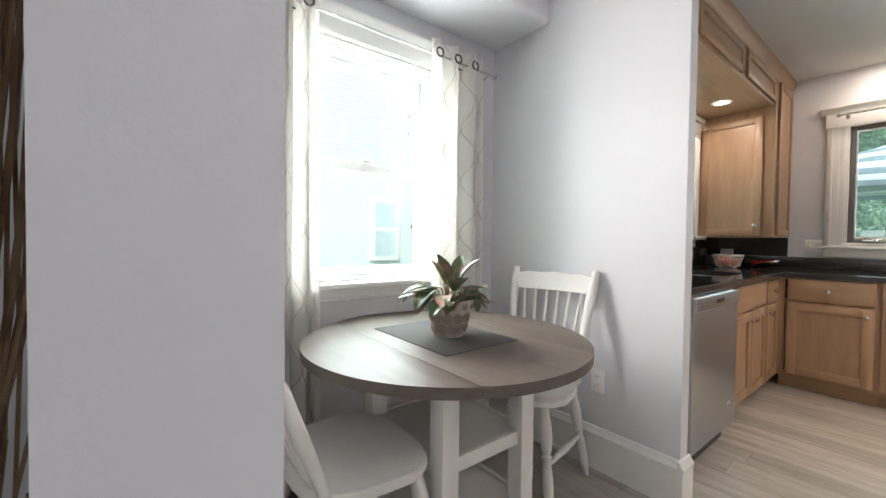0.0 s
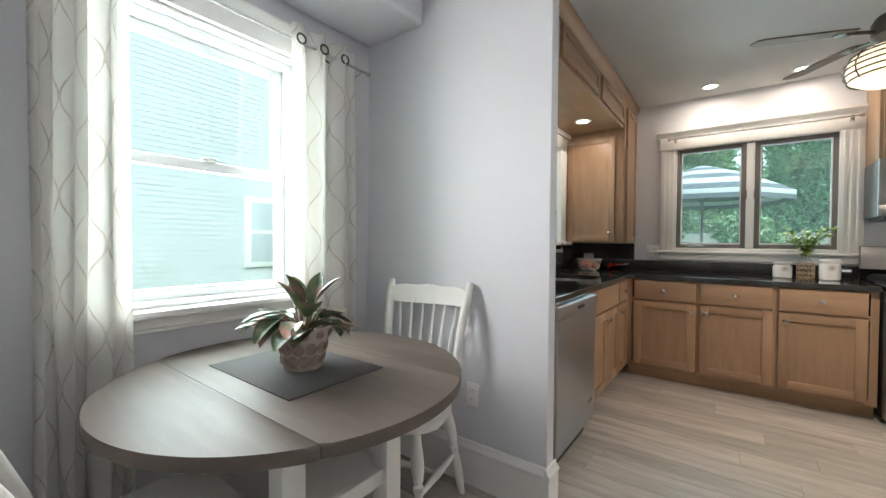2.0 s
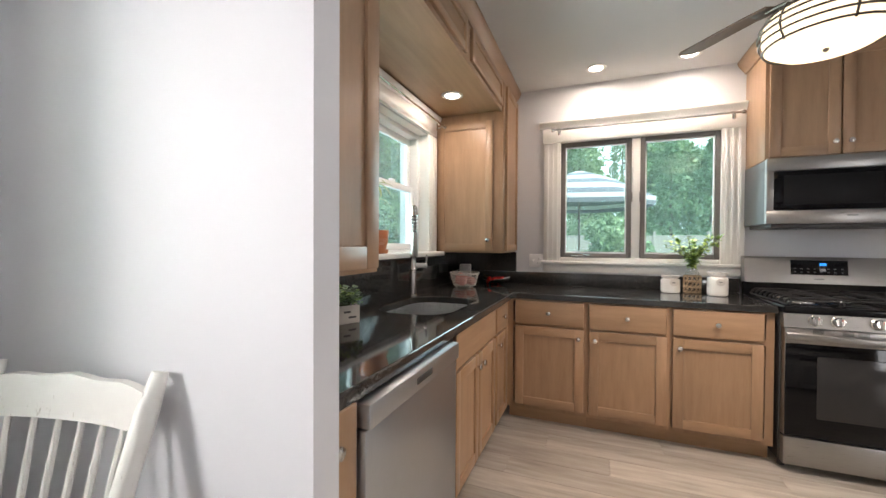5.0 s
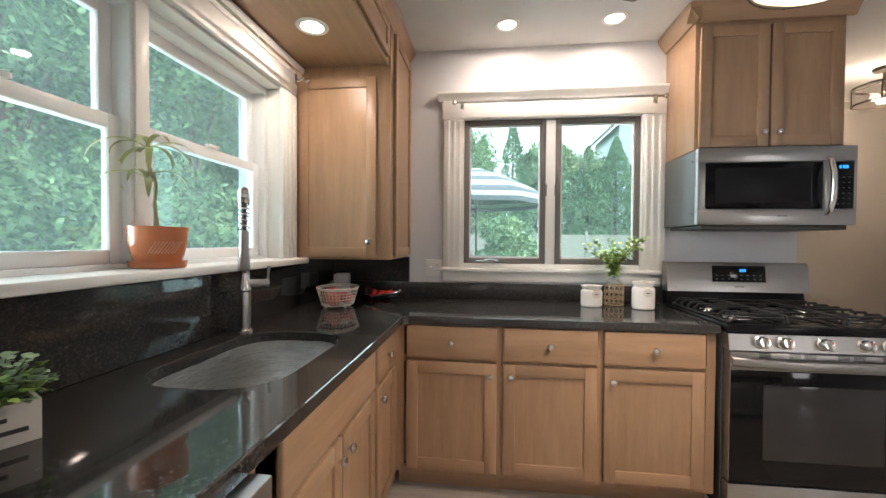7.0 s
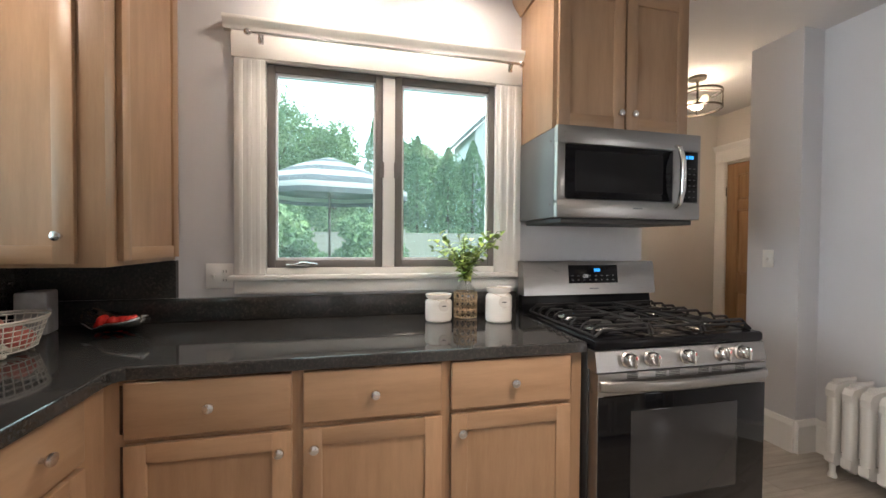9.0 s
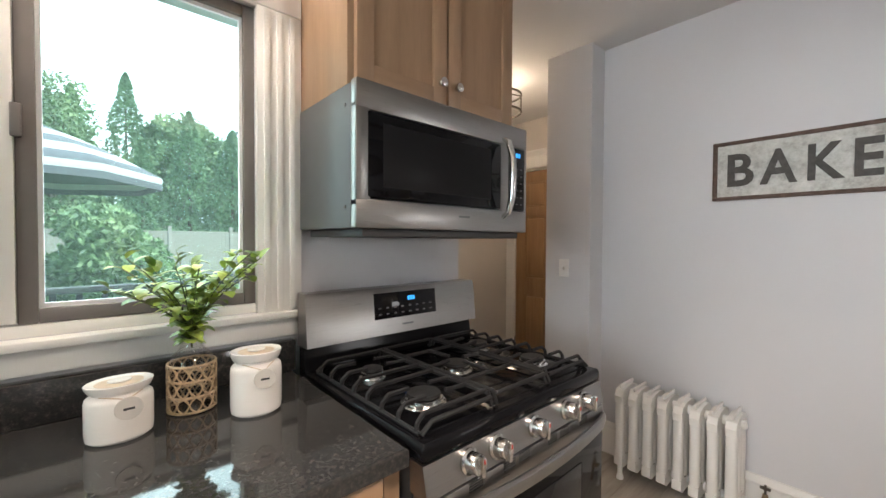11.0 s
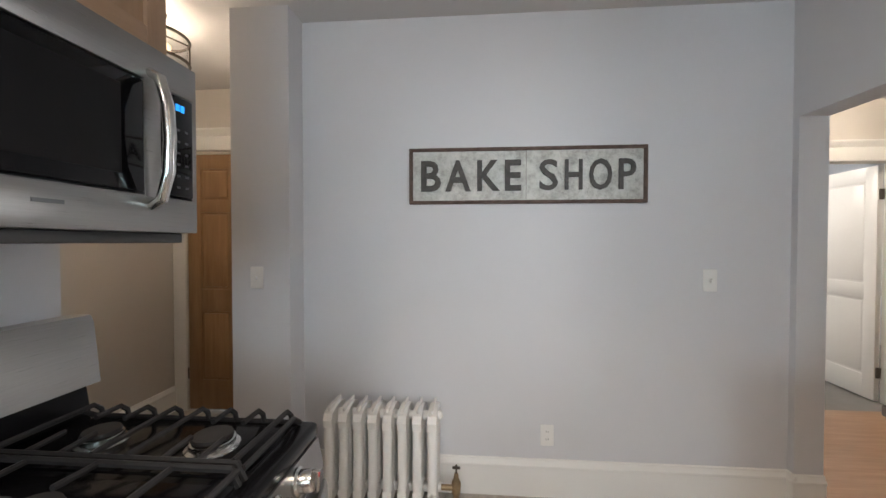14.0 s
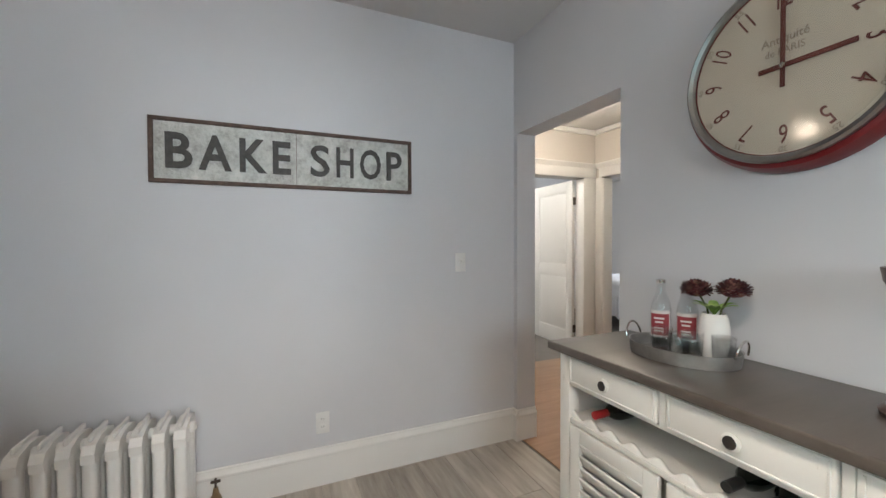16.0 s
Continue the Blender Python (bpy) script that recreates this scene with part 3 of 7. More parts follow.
def shaker(name, parent, x0, x1, z0, z1, y, knob_at=None, rail=0.058, t=0.02, mat=None):
    """A frame-and-panel front whose back lies at y and whose face looks to -y."""
    f = y - t
    d = part(name, boxed(x0 + rail - 0.004, x1 - rail + 0.004, f + 0.010, y - 0.002, z0 + rail - 0.004, z1 - rail + 0.004), mat or MAPLE, parent)
    for a in (x0, x1 - rail):
        part("stile", boxed(a, a + rail, f, y, z0, z1, 0.003), mat or MAPLE, d)
    for a in (z0, z1 - rail):
        part("rail", boxed(x0 + rail - 0.001, x1 - rail + 0.001, f + 0.0005, y, a, a + rail, 0.003), mat or MAPLE_H, d)
    if knob_at:
        knob(d, knob_at[0], f, knob_at[1])
    return d


def slab(name, parent, x0, x1, z0, z1, y, with_knob=True, t=0.02):
    d = part(name, boxed(x0, x1, y - t, y, z0, z1, 0.006, 3), MAPLE_H, parent)
    if with_knob:
        knob(d, (x0 + x1) / 2, y - t, (z0 + z1) / 2)
    return d


def base_carcass(parent, w, depth, open_top=False):
    """Face frame, sides and toe kick; the front plane is y = 0."""
    bm = bmesh.new()
    add_box(bm, 0, 0.04, 0, 0.02, 0.10, 0.875)
    add_box(bm, w - 0.04, w, 0, 0.02, 0.10, 0.875)
    for a, b in ((0.10, 0.14), (0.675, 0.71), (0.855, 0.875)):
        add_box(bm, 0.04, w - 0.04, 0, 0.0195, a, b)
    part("face_frame", bm, MAPLE, parent)
    bm = bmesh.new()
    side = 0.66 if open_top else 0.875
    add_box(bm, 0.0, 0.018, 0.02, depth, 0.10, side)
    add_box(bm, w - 0.018, w, 0.02, depth, 0.10, side)
    add_box(bm, 0.018, w - 0.018, 0.022, depth, 0.10, 0.118)
    add_box(bm, 0.018, w - 0.018, depth - 0.012, depth, 0.118, side)
    add_box(bm, 0.018, w - 0.018, 0.022, 0.03, 0.118, 0.70)
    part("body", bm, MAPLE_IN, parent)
    part("toe_kick", boxed(0, w, 0.07, 0.085, 0, 0.10), MAPLE_H, parent)


BASE = "stained maple base cabinet with a drawer over a shaker door"
for yl, yr, side in ((0.98, 0.448, "r"), (0.448, -0.037, "l"), (-0.037, -0.562, "l")):
    w = yl - yr
    c = thing("base_cabinet", pose(4.355, yl, 0, 0, 0, -90), BASE, "cabinet", "base cabinets")
    base_carcass(c, w, 0.64)
    l = 0.056 if yl > 0.9 else 0.016
    r = w - (0.018 if yr > -0.5 else 0.052)
    slab("drawer", c, l, r, 0.70, 0.867, 0)
    shaker("door", c, l, r, 0.128, 0.683, 0, (r - 0.035 if side == "r" else l + 0.035, 0.625))

c = thing("sink_cabinet", pose(3.085, 0.98, 0), "stained maple sink cabinet with false front and two doors", "cabinet", "base cabinets")
base_carcass(c, 0.84, 0.615, True)
slab("false_drawer", c, 0.113, 0.825, 0.70, 0.867, 0, False)
shaker("door", c, 0.113, 0.465, 0.128, 0.683, 0, (0.43, 0.625))
shaker("door", c, 0.474, 0.825, 0.128, 0.683, 0, (0.509, 0.625))
c = thing("base_cabinet", pose(3.925, 0.98, 0), "narrow stained maple base cabinet with drawer and door", "cabinet", "base cabinets")
base_carcass(c, 0.34, 0.615, True)
slab("drawer", c, 0.02, 0.318, 0.70, 0.867, 0)
shaker("door", c, 0.02, 0.318, 0.128, 0.683, 0, (0.055, 0.625))
c = thing("corner_filler", pose(4.265, 0.98, 0), "stained maple corner filler between the base cabinets", "cabinet", "base cabinets")
part("board", boxed(0, 0.11, 0.0, 0.02, 0.10, 0.875), MAPLE, c)
part("toe_kick", boxed(0, 0.15, 0.07, 0.085, 0, 0.10), MAPLE_H, c)
c = thing("end_panel", pose(2.245, 0.93, 0), "stained maple end panel beside the dishwasher", "cabinet", "base cabinets")
part("board", boxed(0, 0.145, 0.0, 0.64, 0.0, 0.875, 0.003), MAPLE, c)
knob(c, 0.05, 0.0, 0.80)


# ---- worktop ----
def rounded_loop(x0, x1, y0, y1, r, n=8):
    pts = []
    for cx, cy, a in ((x1 - r, y1 - r, 0), (x0 + r, y1 - r, 90), (x0 + r, y0 + r, 180), (x1 - r, y0 + r, 270)):
        pts += [(cx + r * math.cos(radians(a + 90 * i / n)), cy + r * math.sin(radians(a + 90 * i / n))) for i in range(n + 1)]
    return pts


SINK = rounded_loop(3.30, 3.93, 1.07, 1.485, 0.16)


def worktop():
    inner = [(4.20, 0.937), (4.27, 0.941), (4.315, 0.938), (4.335, 0.915), (4.337, 0.87), (4.325, 0.79)]
    outer = [(2.240, 1.60), (2.240, 0.935)] + inner + [(4.325, -0.566), (5.01, -0.566), (5.01, 1.60)]
    bm = bmesh.new()
    for z in (0.914, 0.876):
        edges = []
        for loop in (outer, SINK):
            vs = [bm.verts.new((x, y, z)) for x, y in loop]
            edges += [bm.edges.new((vs[i], vs[(i + 1) % len(vs)])) for i in range(len(vs))]
        bmesh.ops.triangle_fill(bm, edges=edges, use_beauty=True)
    bm.verts.ensure_lookup_table()
    n, k = len(outer), len(SINK)
    half = n + k
    for off, cnt in ((0, n), (n, k)):
        for i in range(cnt):
            a, b = off + i, off + (i + 1) % cnt
            bm.faces.new((bm.verts[a], bm.verts[b], bm.verts[b + half], bm.verts[a + half]))
    bmesh.ops.recalc_face_normals(bm, faces=bm.faces)
    rim = [e for e in bm.edges if all(abs(v.co.z - 0.914) < 1e-5 for v in e.verts) and len(e.link_faces) == 2 and abs(e.calc_face_angle(0)) > 1.0]
    bmesh.ops.bevel(bm, geom=rim, offset=0.006, segments=3, profile=0.5, affect="EDGES")
    return bm


tagged(part("worktop", worktop(), GRANITE, None, "", 8), "polished black granite L-shaped worktop with fine flecks", "worktop")
bm = bmesh.new()
add_box(bm, 4.985, 5.03, -0.575, 1.585, 0.915, 1.018, 0.003)
structure("trim_splash_east", bm, GRANITE, "low polished black granite upstand", "splashback")
bm = bmesh.new()
add_box(bm, 2.240, 4.985, 1.588, 1.62, 0.915, 1.165, 0.002)
add_box(bm, 2.240, 2.76, 1.589, 1.62, 1.165, 1.19)
add_box(bm, 4.52, 5.03, 1.587, 1.62, 1.018, 1.188)
add_box(bm, 5.003, 5.03, 1.05, 1.587, 1.019, 1.188)
structure("trim_splash_north", bm, GRANITE, "polished black granite splashback under the window", "splashback")

s = thing("sink", pose(3.615, 1.2775, 0.875), "undermounted brushed steel sink bowl", "sink")
bm = bmesh.new()
rings = []
for inset, z in ((-0.012, 0.0), (0.0, -0.001), (0.004, -0.10), (0.02, -0.165), (0.06, -0.185), (0.14, -0.19)):
    lp = rounded_loop(-0.315 + inset, 0.315 - inset, -0.2075 + inset, 0.2075 - inset, max(0.16 - inset, 0.03))
    rings.append([bm.verts.new((x, y, z)) for x, y in lp])
for a, b in zip(rings, rings[1:]):
    for i in range(len(a)):
        bm.faces.new((a[i], a[(i + 1) % len(a)], b[(i + 1) % len(a)], b[i]))
bm.faces.new(rings[-1])
ob = part("bowl", bm, brushed("satin_sink_steel", (0.70, 0.70, 0.70), 0.27), s)
mod = ob.modifiers.new("thickness", "SOLIDIFY")
mod.thickness = 0.002
part("drain", add_lathe(bmesh.new(), [(0.045, 0), (0.045, 0.004), (0.03, 0.003), (0.012, 0.001)], 20, pose(0, 0, -0.188)), CHROME, s)

# ---- spring-neck tap ----
f = thing("kitchen_tap", pose(3.90, 1.52, 0.914, 0, 0, 33), "brushed steel spring-neck tap with side lever", "tap")
bm = bmesh.new()
add_lathe(bm, [(0.031, 0), (0.031, 0.006), (0.024, 0.012), (0.024, 0.165), (0.029, 0.172), (0.029, 0.186), (0.021, 0.200), (0.021, 0.262), (0.023, 0.268), (0.017, 0.285), (0.013, 0.335)], 20)
part("column", bm, CHROME, f)
arch = [(0, 0, 0.33), (0, 0, 0.43)] + [(-0.045 + 0.045 * math.cos(a), 0, 0.525 + 0.05 * math.sin(a)) for a in (radians(i * 18) for i in range(11))] + [(-0.09, 0, 0.42)]
part("hose", add_tube(bmesh.new(), arch, 0.009, 8), BLACKPLASTIC, f)
coil, total = [], len(arch) - 1
for i in range(960):
    u = i / 959 * total
    k = min(int(u), total - 1)
    q = Vector(arch[k]).lerp(Vector(arch[k + 1]), u - k)
    d = (Vector(arch[k + 1]) - Vector(arch[k])).normalized()
    side = Vector((0, 1, 0))
    nn = side.cross(d)
    a = i / 959 * 2 * math.pi * 60
    coil.append(q + 0.0175 * (math.cos(a) * side + math.sin(a) * nn))
part("spring", add_tube(bmesh.new(), coil, 0.0034, 5), CHROME, f)
bm = bmesh.new()
add_lathe(bm, [(0.013, 0.42), (0.017, 0.41), (0.017, 0.33), (0.021, 0.30), (0.021, 0.265), (0.016, 0.26)][::-1], 16, pose(-0.09, 0, 0))
part("spray_head", bm, STEEL, f)
part("holder_arm", add_tube(bmesh.new(), [(0, 0, 0.245), (-0.05, 0, 0.25), (-0.075, 0, 0.30)], 0.006), STEEL, f)
bm = bmesh.new()
add_cyl(bm, (0, -0.018, 0.200), (0, -0.082, 0.200), 0.017, 0.015)
add_cyl(bm, (0, -0.082, 0.200), (0, -0.094, 0.200), 0.018, 0.018)
add_tube(bm, [(0, -0.088, 0.205), (0, -0.090, 0.235), (0, -0.093, 0.272)], [0.005, 0.005, 0.0075])
part("lever", bm, STEEL, f)

# ---- dishwasher ----
d = thing("dishwasher", pose(2.40, 0.912, 0), "brushed stainless dishwasher with pocket handle", "dishwasher")
bm = bmesh.new()
add_box(bm, 0.0, 0.655, 0.0, 0.035, 0.115, 0.80, 0.004)
add_box(bm, 0.0, 0.655, -0.012, 0.035, 0.804, 0.868, 0.006)
part("door", bm, STEEL_V, d)
part("body", boxed(0.005, 0.65, 0.036, 0.62, 0.10, 0.865), GREYMETAL, d)
part("handle_pocket", boxed(0.265, 0.385, -0.014, 0.01, 0.825, 0.848, 0.004), BLACKPLASTIC, d)
part("badge", boxed(0.52, 0.60, -0.002, 0.004, 0.225, 0.25, 0.001), CHROME, d)
part("toe_plate", boxed(0.01, 0.645, 0.06, 0.075, 0.0, 0.10), BLACKPLASTIC, d)

# ---- upper cabinets ----
UP = "stained maple wall cabinet with a shaker door"
c = thing("wall_cabinet", pose(2.24, 1.075, 0), UP, "cabinet", "wall cabinets")
part("body", boxed(0, 0.48, 0.0, 0.545, 1.165, 2.50, 0.002), MAPLE, c)
shaker("door", c, 0.012, 0.458, 1.18, 2.27, 0, None, 0.07)
shaker("top_door", c, 0.012, 0.458, 2.30, 2.485, 0, None, 0.045)
c = thing("corner_wall_cabinet", pose(4.53, 1.075, 0), "stained maple corner wall cabinet with doors on two faces", "cabinet", "wall cabinets")
part("body", boxed(0, 0.50, -0.012, 0.545, 1.189, 2.50, 0.002), MAPLE, c)
shaker("door", c, 0.06, 0.49, 1.205, 2.485, -0.0125, None, 0.05)
dr = shaker("door", c, 0, 0.455, 1.202, 2.215, 0, (0.42, 1.29))
dr.matrix_basis = pose(0, 0.52, 0, 0, 0, -90)
c = thing("valance", pose(2.72, 1.075, 0), "stained maple valance with panels over the sink", "valance")
part("front_board", boxed(0, 1.81, 0.0, 0.02, 2.275, 2.50), MAPLE_H, c)
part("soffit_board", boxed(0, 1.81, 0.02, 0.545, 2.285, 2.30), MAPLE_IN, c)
shaker("panel", c, 0.10, 0.905, 2.30, 2.485, 0, None, 0.045, mat=MAPLE_H)
shaker("panel", c, 0.995, 1.76, 2.30, 2.485, 0, None, 0.045, mat=MAPLE_H)


def crown_profile(d=0.055, h=0.09):
    return [(0.005, 0), (-0.012, 0), (-0.014, 0.012), (-0.022, 0.022), (-0.04, 0.045), (-d + 0.004, 0.066), (-d, h - 0.014), (-d, h), (0.005, h)]


bm = add_profile(bmesh.new(), crown_profile(), 0, 2.79)
tagged(part("crown_moulding", turned(bm, pose(2.24, 1.075, 2.499)), MAPLE_H), "stained maple crown moulding along the ceiling", "moulding")

c = thing("wall_cabinet", pose(4.68, -0.607, 0, 0, 0, -90), "stained maple double-door wall cabinet above the microwave", "cabinet", "wall cabinets")
part("body", boxed(0, 0.742, 0.0, 0.35, 1.806, 2.50, 0.002), MAPLE, c)
shaker("door", c, 0.02, 0.366, 1.818, 2.47, 0, (0.334, 1.89))
shaker("door", c, 0.376, 0.722, 1.818, 2.47, 0, (0.408, 1.89))
bm = add_profile(bmesh.new(), crown_profile(), -0.05, 0.785)
bm2 = add_profile(bmesh.new(), crown_profile(), -0.05, 0.35)
cr = part("crown", turned(bm, pose(0, 0, 2.499)), MAPLE_H, c)
part("crown", turned(bm2, pose(0, 0.30, 2.4988, 0, 0, -90)), MAPLE_H, c)

# ---- microwave ----
mw = thing("microwave", pose(4.628, -0.596, 1.394, 0, 0, -90) @ Matrix.Diagonal((1.008, 1, 1.012, 1)), "stainless over-range microwave with dark window", "microwave")
part("case", boxed(0.004, 0.753, 0.012, 0.39, 0.0, 0.402, 0.004), GREYMETAL, mw)
bm = bmesh.new()
add_box(bm, 0.0, 0.757, -0.02, 0.012, 0.0, 0.08, 0.004)
add_box(bm, 0.0, 0.757, -0.02, 0.012, 0.325, 0.404, 0.004)
add_box(bm, 0.0, 0.045, -0.0195, 0.012, 0.06, 0.34, 0.003)
add_box(bm, 0.740, 0.757, -0.0195, 0.012, 0.06, 0.34, 0.003)
part("front_frame", bm, STEEL, mw)
dr = part("door_glass", boxed(0.035, 0.60, -0.0205, 0.005, 0.085, 0.322, 0.004), BLACKGLASS, mw)
part("window", boxed(0.085, 0.545, -0.0222, -0.015, 0.115, 0.295, 0.003), plain("smoked_glass", (0.016, 0.016, 0.017), 0.3, Specular_IOR_Level=0.05), dr)
part("door_panel", boxed(0.60, 0.645, -0.0205, 0.005, 0.075, 0.33, 0.003), STEEL, mw)
pn = part("control_panel", boxed(0.646, 0.742, -0.0208, 0.005, 0.085, 0.322, 0.003), BLACKGLASS, mw)
BLUE = glowing("blue_display", (0.02, 0.30, 0.85), 0.9)
LEGEND = plain("grey_legend", (0.075, 0.075, 0.08), 0.4)
bm = bmesh.new()
for i, w in enumerate((0.010, 0.012, 0.012)):
    add_box(bm, 0.672 + i * 0.015, 0.672 + i * 0.015 + w, -0.0215, -0.0195, 0.287, 0.303)
part("display", bm, BLUE, pn, "blue lit clock digits")
for r in range(6):
    for k in range(3):
        part("key", boxed(0.663 + k * 0.026, 0.673 + k * 0.026, -0.0215, -0.0195, 0.105 + r * 0.027, 0.110 + r * 0.027), LEGEND, pn)
bm = bmesh.new()
add_tube(bm, [(0.615, -0.02, 0.345), (0.615, -0.045, 0.33), (0.615, -0.062, 0.27), (0.615, -0.066, 0.20), (0.615, -0.062, 0.13), (0.615, -0.045, 0.07), (0.615, -0.02, 0.055)], [0.010, 0.012, 0.013, 0.013, 0.013, 0.012, 0.010], 12)
part("handle", bm, CHROME, mw)
bm = bmesh.new()
add_box(bm, 0.03, 0.73, 0.0, 0.36, -0.024, 0.0, 0.004)
part("vent_base", bm, BLACKPLASTIC, mw)
for z in (0.06, 0.345):
    part("screw", add_cyl(bmesh.new(), (0.006, 0.05, z), (0.002, 0.05, z), 0.005), DARKMETAL, mw)
part("badge", boxed(0.385, 0.435, -0.0212, -0.018, 0.043, 0.050), GREYMETAL, mw)

# ---- gas range ----
st = thing("gas_range", pose(4.298, -0.577, 0, 0, 0, -90) @ Matrix.Diagonal((1.027, 1, 1.033, 1)), "freestanding stainless gas range with black cooktop", "stove")
W = 0.757
bm = bmesh.new()
add_box(bm, 0.0, W, 0.035, 0.66, 0.04, 0.855, 0.003)
part("body", bm, BLACKPLASTIC, st)
bm = bmesh.new()
add_box(bm, 0.0, W, -0.008, 0.655, 0.855, 0.895, 0.012, 3)
part("cooktop", bm, ENAMEL, st)
for a in ((0.03, 0.24), (0.262, 0.495), (0.517, 0.727)):
    part("burner_tray", boxed(a[0], a[1], 0.035, 0.565, 0.8935, 0.898, 0.003), ENAMEL, st)
BURNERS = ((0.14, 0.17, 0.05), (0.14, 0.43, 0.035), (0.378, 0.30, 0.045), (0.617, 0.17, 0.045), (0.617, 0.43, 0.04))
for x, y, r in BURNERS:
    b = part("burner", add_lathe(bmesh.new(), [(r * 1.25, 0.896), (r * 1.2, 0.901), (r, 0.904), (r, 0.914), (r * 0.89, 0.916)], 24, pose(x, y, 0)), CHROME, st)
    part("cap", add_lathe(bmesh.new(), [(r * 0.87, 0.9165), (r * 0.92, 0.919), (r * 0.87, 0.925), (r * 0.4, 0.927)], 24, pose(x, y, 0)), IRON, b)


def finger(bm, x_out, x_in, y, top=0.934):
    """A cross bar that bends down to the tray at its outer end."""
    s = 1 if x_in > x_out else -1
    add_tube(bm, [(x_out, y, 0.899), (x_out + s * 0.004, y, 0.918), (x_out + s * 0.022, y, top), (x_in, y, top)], 0.0062, 6)


for x_out, x_in, cx in ((0.024, 0.250, 0.14), (0.733, 0.507, 0.617)):
    bm = bmesh.new()
    s = 1 if x_in > x_out else -1
    add_tube(bm, [(x_in, 0.028, 0.900), (x_in, 0.040, 0.930), (x_in, 0.565, 0.930), (x_in, 0.578, 0.900)], 0.0068, 6)
    add_tube(bm, [(x_out, 0.035, 0.900), (x_out, 0.57, 0.900)], 0.0055, 6)
    for k in range(8):
        y = 0.050 + 0.0715 * k
        near = min(abs(y - 0.17), abs(y - 0.43))
        finger(bm, x_out, x_in if near > 0.075 else cx - s * 0.032, y)
        if near <= 0.075:
            add_tube(bm, [(x_in, y, 0.930), (cx + s * 0.034, y, 0.934)], 0.0058, 6)
    for y in (0.030, 0.575):
        add_tube(bm, [(x_out, y, 0.900), (x_out + s * 0.03, y, 0.922), (x_in, y, 0.922)], 0.006, 6)
    part("grate", bm, IRON, st)
bm = bmesh.new()
for x in (0.268, 0.489):
    add_tube(bm, [(x, 0.028, 0.900), (x, 0.040, 0.930), (x, 0.565, 0.930), (x, 0.578, 0.900)], 0.0068, 6)
for y in (0.030, 0.155, 0.30, 0.445, 0.575):
    if y == 0.30:
        add_tube(bm, [(0.268, y, 0.930), (0.345, y, 0.934)], 0.006, 6)
        add_tube(bm, [(0.489, y, 0.930), (0.411, y, 0.934)], 0.006, 6)
    else:
        add_tube(bm, [(0.268, y, 0.928), (0.489, y, 0.928)], 0.006, 6)
for y, y1 in ((0.155, 0.265), (0.445, 0.335)):
    add_tube(bm, [(0.378, y, 0.930), (0.378, y1, 0.934)], 0.006, 6)
part("grate", bm, IRON, st)
bm = bmesh.new()
add_profile(bm, [(0.04, 0.855), (-0.006, 0.855), (-0.02, 0.785), (0.04, 0.785)], 0.0, W)
cp = part("control_panel", bm, STEEL, st)
for x in (0.128, 0.222, 0.378, 0.534, 0.63):
    bm = bmesh.new()
    add_lathe(bm, [(0.029, 0), (0.029, 0.006), (0.024, 0.010), (0.0225, 0.034), (0.020, 0.038)], 22, pose(x, -0.013, 0.823, 81))
    add_box(bm, x - 0.0055, x + 0.0055, -0.062, -0.045, 0.804, 0.850, 0.003)
    kn = part("knob", bm, CHROME, cp, "round brushed metal burner knob")
    part("pointer", boxed(x - 0.002, x + 0.002, -0.063, -0.060, 0.836, 0.846), plain("red_mark", (0.5, 0.03, 0.02), 0.4), kn)
bm = bmesh.new()
add_box(bm, 0.004, W - 0.004, -0.022, 0.035, 0.700, 0.780, 0.004)
add_box(bm, 0.004, 0.03, -0.020, 0.035, 0.205, 0.701, 0.003)
add_box(bm, W - 0.03, W - 0.004, -0.020, 0.035, 0.205, 0.701, 0.003)
od = part("oven_door", bm, STEEL, st)
part("door_glass", boxed(0.006, W - 0.006, -0.0215, 0.03, 0.205, 0.699, 0.003), BLACKGLASS, od)
part("oven_window", boxed(0.14, W - 0.14, -0.0235, -0.02, 0.31, 0.64, 0.004), plain("oven_window_glass", (0.026, 0.026, 0.027), 0.12, Specular_IOR_Level=0.3), od)
bm = bmesh.new()
rows = []
for i in range(25):
    u = i / 24
    y = -0.026 - 0.040 * math.sin(math.pi * u) ** 0.6
    x = 0.008 + (W - 0.016) * u
    rows.append([bm.verts.new((x, y + dy, z)) for dy, z in ((0.010, 0.722), (0.001, 0.718), (-0.006, 0.724), (-0.009, 0.738), (-0.006, 0.752), (0.001, 0.758), (0.010, 0.754))])
for a, b in zip(rows, rows[1:]):
    for k in range(7):
        bm.faces.new((a[k], a[(k + 1) % 7], b[(k + 1) % 7], b[k]))
bm.faces.new(rows[0])
bm.faces.new(rows[-1][::-1])
part("handle", bm, STEEL, od)
for x in (0.12, 0.24, 0.30, 0.43, 0.49, 0.60):
    for k in range(4):
        part("vent_slot", boxed(x, x + 0.045, -0.0235, -0.02, 0.757 + k * 0.006, 0.760 + k * 0.006), BLACKPLASTIC, od)
part("drawer", boxed(0.004, W - 0.004, -0.018, 0.035, 0.045, 0.195, 0.005), STEEL, st)
bm = bmesh.new()
add_profile(bm, [(0.66, 0.86), (0.61, 0.89), (0.625, 0.975), (0.66, 0.975)], 0.0, W)
part("back_riser", bm, ENAMEL, st)
bm = bmesh.new()
add_profile(bm, [(0.665, 0.972), (0.585, 0.974), (0.602, 1.126), (0.612, 1.143), (0.665, 1.143)], -0.004, W + 0.004)
bg = part("backguard", bm, STEEL, st)
bm = bmesh.new()
